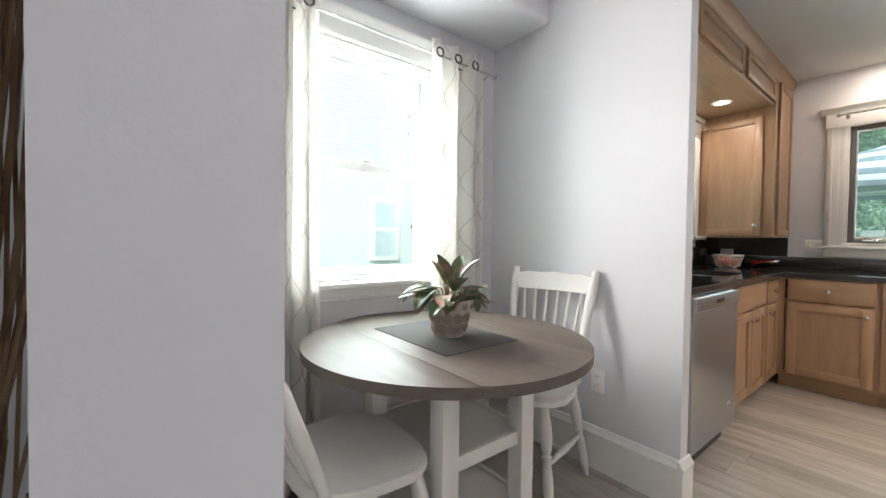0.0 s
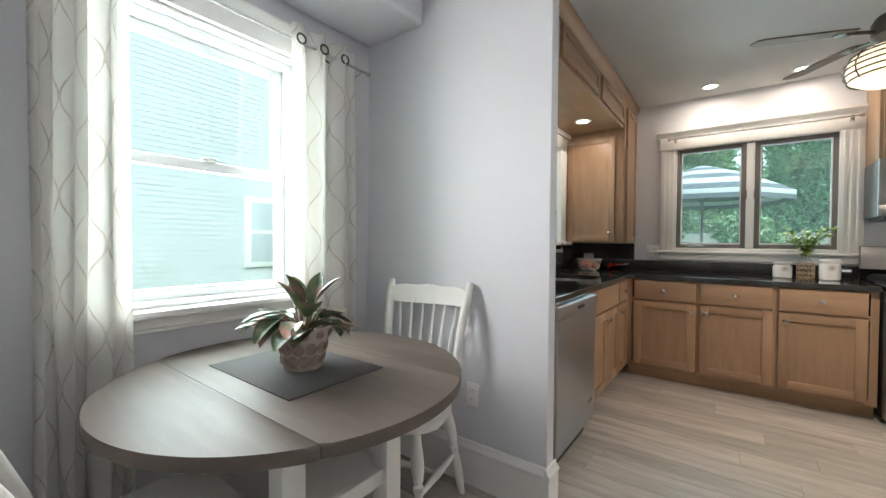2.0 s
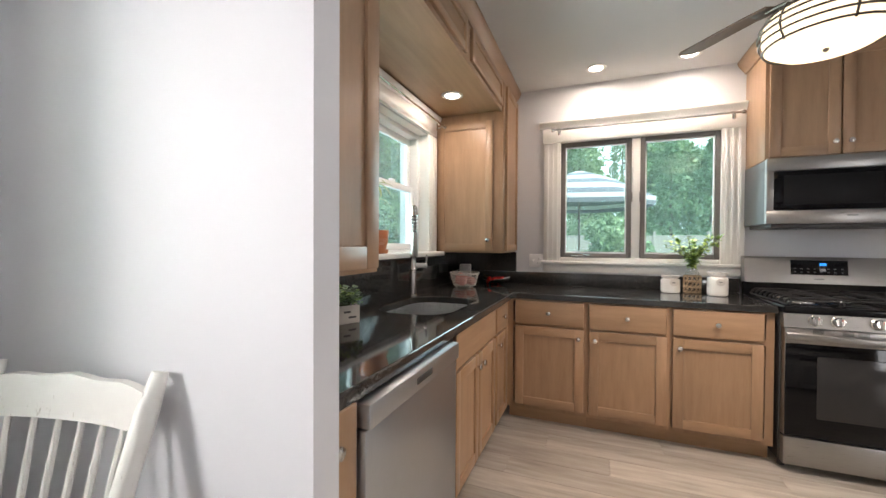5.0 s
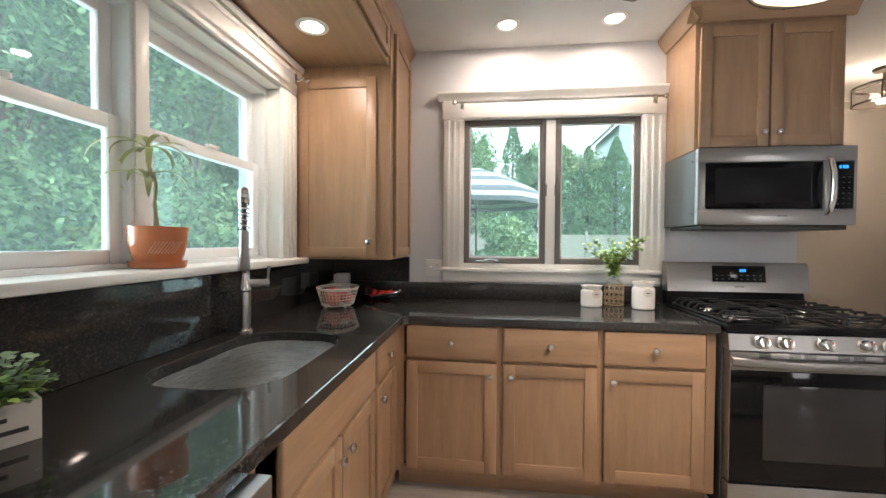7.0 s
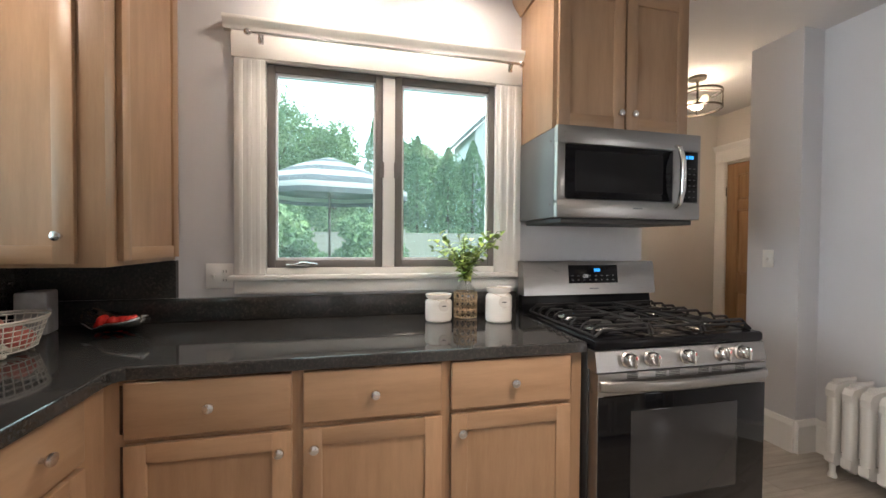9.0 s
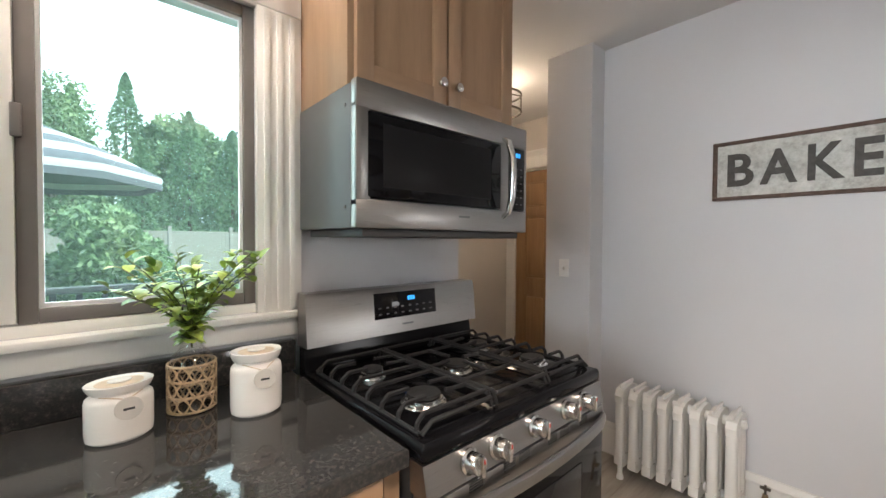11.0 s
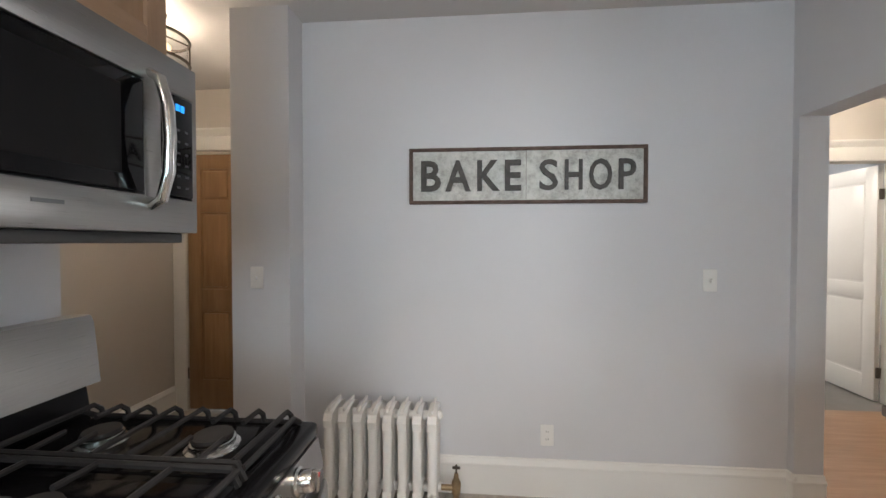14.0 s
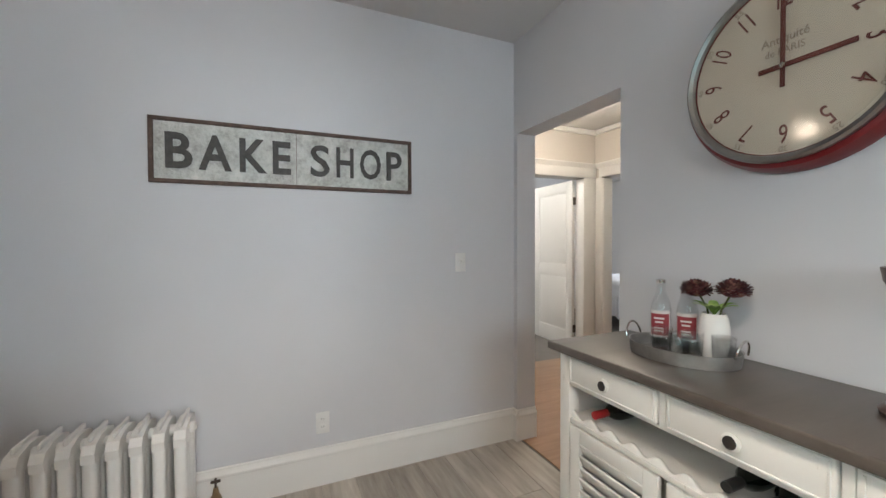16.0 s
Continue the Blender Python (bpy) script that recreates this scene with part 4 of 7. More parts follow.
add_box(bm, 0.245, 0.535, -0.003, 0.003, 0.0, 0.095, 0.002)
part("control_glass", turned(bm, pose(0, 0.5935, 1.030, -6.5)), BLACKGLASS, bg)
bm = bmesh.new()
for i in range(3):
    add_box(bm, 0.395 + i * 0.012, 0.404 + i * 0.012, -0.0042, -0.002, 0.060, 0.076)
part("display", turned(bm, pose(0, 0.5935, 1.030, -6.5)), BLUE, bg, "blue lit clock digits")
for i in range(8):
    for k in range(2):
        key = boxed(0.262 + i * 0.034, 0.274 + i * 0.034, -0.0042, -0.002, 0.015 + k * 0.022, 0.020 + k * 0.022)
        part("key", turned(key, pose(0, 0.5935, 1.030, -6.5)), LEGEND, bg)
part("badge", boxed(0.365, 0.415, 0.586, 0.592, 1.001, 1.007), GREYMETAL, bg)
for x in (0.03, W - 0.03):
    for y in (0.08, 0.6):
        part("foot", add_cyl(bmesh.new(), (x, y, 0), (x, y, 0.042), 0.018), BLACKPLASTIC, st)

# ---- small shared builders ----
def leaf_blade(bm, base, yaw, pitch, length, width, droop=0.5, n=6, fold=0.25):
    """One pointed leaf: two strips folded along the midrib, arching over."""
    d = Vector((math.cos(yaw), math.sin(yaw), 0))
    s = Vector((-math.sin(yaw), math.cos(yaw), 0))
    q, p, rows = Vector(base), pitch, []
    for i in range(n + 1):
        u = i / n
        w = width * math.sin(math.pi * min(1.0, u * 0.93 + 0.05)) ** 0.8 * 0.5
        up = Vector((0, 0, 1)) * math.cos(p) - d * math.sin(p)
        rows.append((bm.verts.new(q + s * w + up * w * fold), bm.verts.new(q), bm.verts.new(q - s * w + up * w * fold)))
        q = q + (d * math.cos(p) + Vector((0, 0, 1)) * math.sin(p)) * (length / n)
        p -= droop / n * 2
    for a, b in zip(rows, rows[1:]):
        bm.faces.new((a[0], a[1], b[1], b[0]))
        bm.faces.new((a[1], a[2], b[2], b[1]))


def leafy(name, c1, c2, c3=None, rough=0.4, scale=30):
    m, nt, p = nodes_of(name)
    t = noise_tex(nt, scale, 3)
    g = nt.nodes.new("ShaderNodeNewGeometry")
    stops = [(0.3, c1), (0.52, c2)] + ([(0.62, c3)] if c3 else [])
    c = ramp(nt, t.outputs["Fac"], stops).outputs["Color"]
    tone = ramp(nt, g.outputs["Random Per Island"], [(0.0, (0.5, 0.55, 0.5)), (1.0, (1.45, 1.38, 1.25))])
    link(nt, mixed(nt, c, tone.outputs["Color"], 1.0, "MULTIPLY"), p.inputs["Base Color"])
    p.inputs["Roughness"].default_value = rough
    p.inputs["Transmission Weight"].default_value = 0.0
    p.inputs["Subsurface Weight"].default_value = 0.0
    return m


def distressed(name, c, worn):
    """Chalky white paint rubbed through to the wood in places."""
    m, nt, p = nodes_of(name)
    big, fine = noise_tex(nt, 6, 6, 0.7), noise_tex(nt, 70, 5, 0.7, (1, 1, 0.25))
    mask = ramp(nt, mixed(nt, big.outputs["Fac"], fine.outputs["Fac"], 0.55), [(0.60, (0, 0, 0)), (0.68, (1, 1, 1))])
    base = ramp(nt, big.outputs["Fac"], [(0.3, shade(c, 0.93)), (0.7, c)])
    link(nt, mixed(nt, base.outputs["Color"], worn, mask.outputs["Color"]), p.inputs["Base Color"])
    p.inputs["Roughness"].default_value = 0.5
    bump(nt, p, fine.outputs["Fac"], 0.15, 0.002)
    return m


CHALK = distressed("distressed_white_paint", (0.76, 0.745, 0.70), (0.34, 0.29, 0.24))
TOPWOOD = wooden("grey_brown_tabletop", (0.115, 0.094, 0.078), (0.165, 0.138, 0.116), (3.0, 0.4, 3.0), 0.50, 6.0, 0.08, 0.03, 0.0)
TOPWOOD.node_tree.nodes["Principled BSDF"].inputs["Specular IOR Level"].default_value = 0.14


def curtain_mat():
    m, nt, p = nodes_of("sheer_curtain_ogee")
    tc, sep = nt.nodes.new("ShaderNodeTexCoord"), nt.nodes.new("ShaderNodeSeparateXYZ")
    link(nt, tc.outputs["UV"], sep.inputs["Vector"])

    def calc(op, a, b=None, c=None):
        n = nt.nodes.new("ShaderNodeMath")
        n.operation = op
        for s, v in zip(n.inputs, (a, b, c)):
            if v is None:
                continue
            if isinstance(v, (int, float)):
                s.default_value = v
            else:
                link(nt, v, s)
        return n.outputs[0]
    wave = calc("MULTIPLY", calc("SINE", calc("MULTIPLY", sep.outputs["Y"], 2 * math.pi / 0.30)), 0.24)
    x = calc("DIVIDE", sep.outputs["X"], 0.13)
    lines = []
    for sign, off in ((1, 0.0), (-1, 0.5)):
        v = calc("FRACT", calc("ADD", calc("MULTIPLY_ADD", wave, sign, x), off))
        d = calc("ABSOLUTE", calc("SUBTRACT", v, 0.5))
        lines.append(calc("LESS_THAN", d, 0.022))
    line = calc("MAXIMUM", lines[0], lines[1])
    patchy = ramp(nt, noise_tex(nt, 14, 3).outputs["Fac"], [(0.35, (0.25,) * 3), (0.65, (0.8,) * 3)])
    fac = calc("MULTIPLY", line, patchy.outputs["Color"])
    c = mixed(nt, (0.84, 0.83, 0.80), (0.50, 0.44, 0.40), fac)
    nt.nodes.remove(p)
    out = nt.nodes["Material Output"]
    df, tl, mx = nt.nodes.new("ShaderNodeBsdfDiffuse"), nt.nodes.new("ShaderNodeBsdfTranslucent"), nt.nodes.new("ShaderNodeMixShader")
    link(nt, c, df.inputs["Color"])
    link(nt, c, tl.inputs["Color"])
    mx.inputs[0].default_value = 0.5
    link(nt, df.outputs[0], mx.inputs[1])
    link(nt, tl.outputs[0], mx.inputs[2])
    link(nt, mx.outputs[0], out.inputs["Surface"])
    return m


CURTAIN = curtain_mat()


def drape(name, x0, x1, folds, z0, z1, y, cloth_w, label):
    """A pleated hanging cloth with uneven folds; the weave runs along its own length."""
    th = thing(name, pose(x0, y, z0), label, "curtain", "dining curtains")
    bm = bmesh.new()
    uvl = bm.loops.layers.uv.new("UVMap")
    nx, nz = folds * 14, 26
    grid, uvs = [], {}
    for k in range(nz + 1):
        v = k / nz
        row = []
        for i in range(nx + 1):
            u = i / nx
            a = u * folds * 2 * math.pi
            amp = 0.030 + 0.012 * math.sin(u * 9 + 2)
            sway = 0.012 * math.sin(v * 4 + u * 7) * (1 - v)
            q = bm.verts.new((u * (x1 - x0) + sway + 0.006 * math.sin(2 * a), -amp * math.sin(a + 0.5 * math.sin(v * 3)) - 0.004 * math.sin(u * 40 + v * 9), v * (z1 - z0)))
            uvs[q] = (u * cloth_w, v * (z1 - z0))
            row.append(q)
        grid.append(row)
    for a, b in zip(grid, grid[1:]):
        for i in range(nx):
            f = bm.faces.new((a[i], a[i + 1], b[i + 1], b[i]))
            for lp in f.loops:
                lp[uvl].uv = uvs[lp.vert]
    me_ob = part("cloth", bm, CURTAIN, th, "", 180)
    mod = me_ob.modifiers.new("thickness", "SOLIDIFY")
    mod.thickness = 0.0015
    for i in range(folds):
        for s in (0.25, 0.75):
            x = (x1 - x0) * (i + s) / folds
            bm = bmesh.new()
            yy = -0.030 * math.sin((i + s) * 2 * math.pi)
            ring = [(x + 0.022 * math.cos(t), yy - 0.006, z1 - z0 - 0.075 + 0.022 * math.sin(t)) for t in (2 * math.pi * j / 18 for j in range(18))]
            add_tube(bm, ring, 0.0045, 6, True)
            part("grommet", bm, DARKMETAL, th, "dark metal grommet")
    return th


drape("curtain", 0.745, 0.985, 3, 0.04, 2.195, 1.895, 0.52, "sheer white curtain with a grey ogee pattern")
drape("curtain", 1.585, 1.965, 3, 0.04, 2.195, 1.895, 0.58, "sheer white curtain with a grey ogee pattern")
curtain_rod("curtain_rod", pose(0.70, 1.965, 2.12), 1.36, 0.07)

# ---- round drop-leaf table ----
tb = thing("round_table", pose(1.314, 1.402, 0), "round drop-leaf table, grey-brown top on a white base", "table")
R = 0.541


for nm, a, b in (("leaf", -R, -0.262), ("tabletop", -0.2605, 0.2605), ("leaf", 0.262, R)):
    bm = bmesh.new()
    if nm == "leaf":
        s = -1 if a < 0 else 1
        th0 = math.acos(0.262 / R)
        arc = [(s * R * math.cos(t), R * math.sin(t)) for t in (th0 - 2 * th0 * i / 36 for i in range(37))]
        outline = arc
    else:
        th0 = math.acos(0.2605 / R)
        arc = [(R * math.cos(t), R * math.sin(t)) for t in (th0 + (math.pi - 2 * th0) * i / 20 for i in range(21))]
        outline = arc + [(-x, -y) for x, y in arc]
    add_prism(bm, outline, 0.722, 0.755)
    rim = [e for e in bm.edges if abs(e.verts[0].co.z - e.verts[1].co.z) < 1e-6 and all(abs(v.co.xy.length - R) < 1e-4 for v in e.verts) and abs(e.verts[0].co.x - e.verts[1].co.x) + abs(e.verts[0].co.y - e.verts[1].co.y) < 0.12]
    bmesh.ops.bevel(bm, geom=rim, offset=0.009, segments=3, profile=0.6, affect="EDGES")
    part(nm, bm, TOPWOOD, tb)
LEGS = [(sx * 0.185, sy * 0.225) for sx in (-1, 1) for sy in (-1, 1)]
for x, y in LEGS:
    part("leg", boxed(x - 0.034, x + 0.034, y - 0.034, y + 0.034, 0, 0.722, 0.004), CHALK, tb)
bm = bmesh.new()
for s in (-1, 1):
    add_box(bm, -0.152, 0.152, s * 0.225 - 0.012, s * 0.225 + 0.012, 0.645, 0.722, 0.003)
    add_box(bm, s * 0.185 - 0.012, s * 0.185 + 0.012, -0.192, 0.192, 0.645, 0.722, 0.003)
part("apron", bm, CHALK, tb)
for z in (0.42, 0.16):
    sh = part("shelf", boxed(-0.20, 0.20, -0.212, 0.212, z - 0.018, z, 0.003), CHALK, tb)
    bm = bmesh.new()
    for s in (-1, 1):
        add_box(bm, -0.152, 0.152, s * 0.228 - 0.012, s * 0.228 + 0.012, z - 0.045, z + 0.006, 0.003)
        add_box(bm, s * 0.205 - 0.01, s * 0.205 + 0.01, -0.192, 0.192, z - 0.045, z + 0.006, 0.003)
    part("rail", bm, CHALK, sh)


# ---- spindle-back chairs ----
def spindle_chair(m, label, lean_back=0.0):
    def back(q):
        return Vector(q) + Vector((0, lean_back * (q[2] - 0.445) / 0.53, -0.06 * lean_back * (q[2] - 0.445) / 0.53))

    c = thing("dining_chair", m, label, "chair", "dining chairs")
    bm = bmesh.new()
    outline = []
    for i in range(40):
        t = 2 * math.pi * i / 40
        x, y = 0.205 * math.copysign(abs(math.cos(t)) ** 0.62, math.cos(t)), 0.20 * math.copysign(abs(math.sin(t)) ** 0.62, math.sin(t))
        outline.append((x * (1.0 - 0.10 * (y / 0.2)), y))
    add_prism(bm, outline, 0.425, 0.455)
    rim = [e for e in bm.edges if abs(e.verts[0].co.z - e.verts[1].co.z) < 1e-6]
    bmesh.ops.bevel(bm, geom=rim, offset=0.010, segments=3, profile=0.5, affect="EDGES")
    part("seat", bm, CHALK, c)
    for sx in (-1, 1):
        for sy in (-1, 1):
            a, b = Vector((sx * 0.145, sy * 0.14, 0.43)), Vector((sx * 0.20, sy * 0.20, 0.0))
            prof = [(0.0, 0.017), (0.10, 0.019), (0.2, 0.024), (0.3, 0.026), (0.42, 0.020), (0.45, 0.014), (0.47, 0.021), (0.50, 0.021), (0.53, 0.015), (0.6, 0.020), (0.75, 0.022), (0.9, 0.017), (1.0, 0.013)]
            part("leg", add_tube(bmesh.new(), [a.lerp(b, u) for u, r in prof], [r for u, r in prof], 12), CHALK, c)
        a, b = Vector((sx * 0.174, -0.172, 0.19)), Vector((sx * 0.174, 0.172, 0.19))
        part("stretcher", add_tube(bmesh.new(), [a, a.lerp(b, 0.3), a.lerp(b, 0.5), a.lerp(b, 0.7), b], [0.009, 0.013, 0.016, 0.013, 0.009], 10), CHALK, c)
        lean = [(sx * 0.165, 0.155, 0.445), (sx * 0.175, 0.175, 0.58), (sx * 0.188, 0.205, 0.76), (sx * 0.20, 0.245, 0.90), (sx * 0.206, 0.27, 0.975)]
        part("back_post", add_tube(bmesh.new(), [back(q) for q in lean], [0.015, 0.019, 0.020, 0.021, 0.015], 12), CHALK, c)
    part("stretcher", add_tube(bmesh.new(), [(-0.174, 0, 0.19), (0, 0, 0.19), (0.174, 0, 0.19)], [0.009, 0.015, 0.009], 10), CHALK, c)
    bm = bmesh.new()
    rows = []
    for i in range(13):
        u = -1 + i / 6
        x, y = u * 0.197, 0.232 + 0.03 * (1 - u * u) * 0.7
        top = 0.955 - 0.010 * u * u + 0.004 * math.cos(u * 9)
        rows.append([bm.verts.new(back(q)) for q in ((x, y - 0.008, 0.865), (x, y + 0.010, 0.865), (x, y + 0.024, top), (x, y + 0.006, top))])
    for a, b in zip(rows, rows[1:]):
        for k in range(4):
            bm.faces.new((a[k], a[(k + 1) % 4], b[(k + 1) % 4], b[k]))
    bm.faces.new(rows[0])
    bm.faces.new(rows[-1][::-1])
    part("top_rail", bm, CHALK, c)
    for i in range(6):
        u = -1 + 2 * (i + 0.5) / 6
        a, b = Vector((u * 0.135, 0.165, 0.45)), Vector((u * 0.175, 0.242 + 0.02 * (1 - u * u), 0.87))
        part("spindle", add_tube(bmesh.new(), [back(q) for q in (a, a.lerp(b, 0.35) + Vector((0, 0.004, 0)), b)], [0.007, 0.0085, 0.006], 8), CHALK, c)
    return c


spindle_chair(pose(1.832, 1.42, 0, 0, 0, -79) @ Matrix.Diagonal((1.08, 1, 1.01, 1)), "white distressed spindle-back wooden chair against the wall")
spindle_chair(pose(0.895, 1.375, 0, 0, 0, 91) @ Matrix.Diagonal((1.14, 1, 1.01, 1)), "white distressed spindle-back wooden chair pulled up to the table", 0.115)

# ---- placemat and potted plant ----
m, nt, p = nodes_of("woven_grey_vinyl")
ck = nt.nodes.new("ShaderNodeTexChecker")
tcx = nt.nodes.new("ShaderNodeTexCoord")
ck.inputs["Scale"].default_value = 260
ck.inputs["Color1"].default_value, ck.inputs["Color2"].default_value = (0.055, 0.056, 0.056, 1), (0.135, 0.136, 0.134, 1)
link(nt, tcx.outputs["Object"], ck.inputs["Vector"])
link(nt, mixed(nt, ck.outputs["Color"], mixed(nt, (0.7, 0.7, 0.7), (1.2, 1.2, 1.2), noise_tex(nt, 25, 4, 0.6, (1, 6, 1)).outputs["Fac"]), 0.8, "MULTIPLY"), p.inputs["Base Color"])
p.inputs["Roughness"].default_value = 0.9
p.inputs["Specular IOR Level"].default_value = 0.12
bump(nt, p, ck.outputs["Fac"], 0.3, 0.001)
MATWEAVE = m
pm = part("placemat", boxed(-0.175, 0.175, -0.24, 0.24, 0, 0.003, 0.001), MATWEAVE)
pm.matrix_basis = pose(1.312, 1.424, 0.755)
tagged(pm, "dark grey woven rectangular placemat on the table", "placemat")

m, nt, p = nodes_of("carved_whitewashed_clay")
clay = noise_tex(nt, 18, 5)
link(nt, ramp(nt, clay.outputs["Fac"], [(0.3, (0.40, 0.33, 0.28)), (0.7, (0.56, 0.49, 0.43))]).outputs["Color"], p.inputs["Base Color"])
p.inputs["Roughness"].default_value = 0.85
bump(nt, p, noise_tex(nt, 160, 4).outputs["Fac"], 0.4, 0.003)
CLAY = m
RINGCLAY = plain("brown_carved_ring", (0.31, 0.235, 0.185), 0.85, vary=0.2, scale=40)
SOIL = plain("potting_soil", (0.03, 0.022, 0.016), 0.95, vary=0.4, scale=90, relief=0.6)
pp = thing("potted_plant", pose(1.322, 1.398, 0.758), "leafy green and pink plant in a carved clay pot", "plant")
bm = bmesh.new()
add_lathe(bm, [(0.058, 0.0), (0.062, 0.004), (0.066, 0.02), (0.080, 0.10), (0.082, 0.104), (0.090, 0.106), (0.094, 0.135), (0.092, 0.140), (0.084, 0.140), (0.080, 0.12)], 40)
pot = part("pot", bm, CLAY, pp)
for ri, (z, r) in enumerate(((0.035, 0.0695), (0.075, 0.0775), (0.121, 0.0925))):
    n = 12
    for i in range(n):
        bm = bmesh.new()
        a = 2 * math.pi * (i + 0.5 * (ri % 2)) / n
        for rad in (0.0175, 0.0115, 0.005):
            if ri == 2 and rad > 0.015:
                continue
            ring = []
            for j in range(12):
                t = 2 * math.pi * j / 12
                aa = a + rad * math.cos(t) / r
                rr = r + 0.0012 + (rad * math.sin(t)) * (0.19 if ri < 2 else 0.1)
                ring.append((rr * math.cos(aa), rr * math.sin(aa), z + rad * math.sin(t)))
            add_tube(bm, ring, 0.0020, 5, True)
        part("rosette", bm, RINGCLAY, pot)
part("soil", add_lathe(bmesh.new(), [(0.081, 0.118), (0.06, 0.124), (0.01, 0.126)], 20), SOIL, pp)
PINKLEAF = leafy("variegated_leaf", (0.05, 0.10, 0.04), (0.13, 0.18, 0.085), (0.42, 0.21, 0.19), 0.32, 22)
rng = random.Random(5)
bm, st2 = bmesh.new(), []
for i in range(36):
    a = i * 2.39996 + rng.uniform(-0.3, 0.3)
    upright = i % 6 == 0
    h = rng.uniform(0.17, 0.205) if upright else rng.uniform(0.125, 0.185)
    r = rng.uniform(0.01, 0.04) if upright else rng.uniform(0.04, 0.085)
    base = (r * math.cos(a), r * math.sin(a), h)
    st2.append([(0.3 * r * math.cos(a), 0.3 * r * math.sin(a), 0.12), (0.7 * r * math.cos(a), 0.7 * r * math.sin(a), 0.5 * (h + 0.12)), base])
    leaf_blade(bm, base, a + rng.uniform(-0.6, 0.6), rng.uniform(0.8, 1.2) if upright else rng.uniform(-0.3, 0.7), rng.uniform(0.11, 0.145), rng.uniform(0.056, 0.070), rng.uniform(0.1, 0.3) if upright else rng.uniform(0.1, 0.45), 8, 0.4)
lv = part("leaves", bm, PINKLEAF, pp, "", 180)
PINKSTEM = leafy("pink_stem", (0.25, 0.10, 0.08), (0.20, 0.14, 0.06))
for line in st2:
    part("stem", add_tube(bmesh.new(), line, 0.0028, 5), PINKSTEM, pp)


# ---- outlets and switches ----
def wall_plate(name, m, kinds, label, category):
    """A cover plate that looks to -y, one gang for each kind."""
    w = 0.07 * len(kinds) if len(kinds) == 1 else 0.058 * len(kinds)
    t = thing(name, m, label, category)
    part("plate", boxed(-w / 2, w / 2, -0.006, 0, -0.0575, 0.0575, 0.003), PLATE, t)
    for i, k in enumerate(kinds):
        x = (i - (len(kinds) - 1) / 2) * 0.046
        if k == "outlet":
            for z in (-0.02, 0.02):
                bm = add_lathe(bmesh.new(), [(0.017, 0), (0.0165, 0.003), (0.014, 0.0035)], 16, pose(x, -0.0055, z, 90))
                s = part("socket", bm, PLATE, t)
                for dx in (-0.006, 0.006):
                    part("slot", boxed(x + dx - 0.001, x + dx + 0.001, -0.0095, -0.0088, z - 0.004, z + 0.006), BLACKPLASTIC, s)
        else:
            part("toggle", turned(boxed(-0.005, 0.005, -0.014, 0.002, -0.010, 0.010, 0.002), pose(x, -0.006, 0, 18)), PLATE, t)
    return t


wall_plate("wall_outlet", pose(2.16, 1.245, 0.44, 0, 0, -90), ["outlet"], "ivory double socket plate on the nook wall", "outlet")
wall_plate("switch_and_outlet", pose(5.03, 0.88, 1.115, 0, 0, -90), ["switch", "outlet"], "ivory switch and socket plate beside the window", "outlet")
wall_plate("wall_outlet", pose(3.507, -2.525, 0.33, 0, 0, 180), ["outlet"], "ivory double socket plate near the baseboard", "outlet")
wall_plate("light_switch", pose(2.682, -2.525, 1.172, 0, 0, 180), ["switch"], "ivory light switch plate below the sign", "switch")
wall_plate("light_switch", pose(5.035, -2.362, 1.185, 0, 0, 180), ["switch"], "ivory light switch plate on the wall stub", "switch")

# framed board on the west side of the nook, and dried stalks beyond the wall's end
fr = thing("picture_frame", pose(0.443, 0.97, 1.345), "dark framed board hung on the nook wall", "picture")
bm = bmesh.new()
for a in ((0.0, 0.035, 0.0, 0.55), (0.485, 0.52, 0.0, 0.55), (0.035, 0.485, 0.0, 0.035), (0.035, 0.485, 0.515, 0.55)):
    add_box(bm, 0.0, 0.032, a[0], a[1], a[2], a[3], 0.003)
part("frame", bm, plain("black_stained_wood", (0.035, 0.032, 0.03), 0.5), fr)
part("board", boxed(0.004, 0.018, 0.03, 0.49, 0.03, 0.52), plain("dark_canvas", (0.10, 0.095, 0.09), 0.8), fr)
dg = thing("dried_grass", pose(0.208, 0.655, 0), "tall bundle of dried brown grass stalks in a crock", "dried plants")
bm = bmesh.new()
add_lathe(bm, [(0.05, 0), (0.075, 0.03), (0.085, 0.18), (0.07, 0.30), (0.055, 0.34), (0.058, 0.36), (0.048, 0.36), (0.045, 0.1)], 24)
part("crock", bm, plain("brown_stoneware", (0.12, 0.08, 0.055), 0.5), dg)
bm = bmesh.new()
rng = random.Random(11)
for i in range(420):
    a, r, h = rng.uniform(0, 6.28), rng.uniform(0.02, 0.11), rng.uniform(0.9, 2.0)
    b = rng.uniform(0, 6.28)
    pts = [(0.03 * math.cos(a), 0.03 * math.sin(a), 0.12)]
    for k in range(1, 6):
        u = k / 5
        pts.append((r * u * math.cos(a) + 0.02 * math.sin(b + 5 * u), r * u * math.sin(a) + 0.02 * math.cos(b + 4 * u), 0.12 + (h - 0.12) * u))
    pts = [(max(-0.11, min(0.108, q[0])), q[1], q[2]) for q in pts]
    add_tube(bm, pts, 0.0019, 4)
part("stalks", bm, plain("dried_stalk", (0.27, 0.175, 0.10), 0.8, vary=0.35, scale=30), dg)

# ---- ceiling fan and lamps ----
GLOW = glowing("lit_frosted_glass", (1.0, 0.83, 0.60), 0.85)
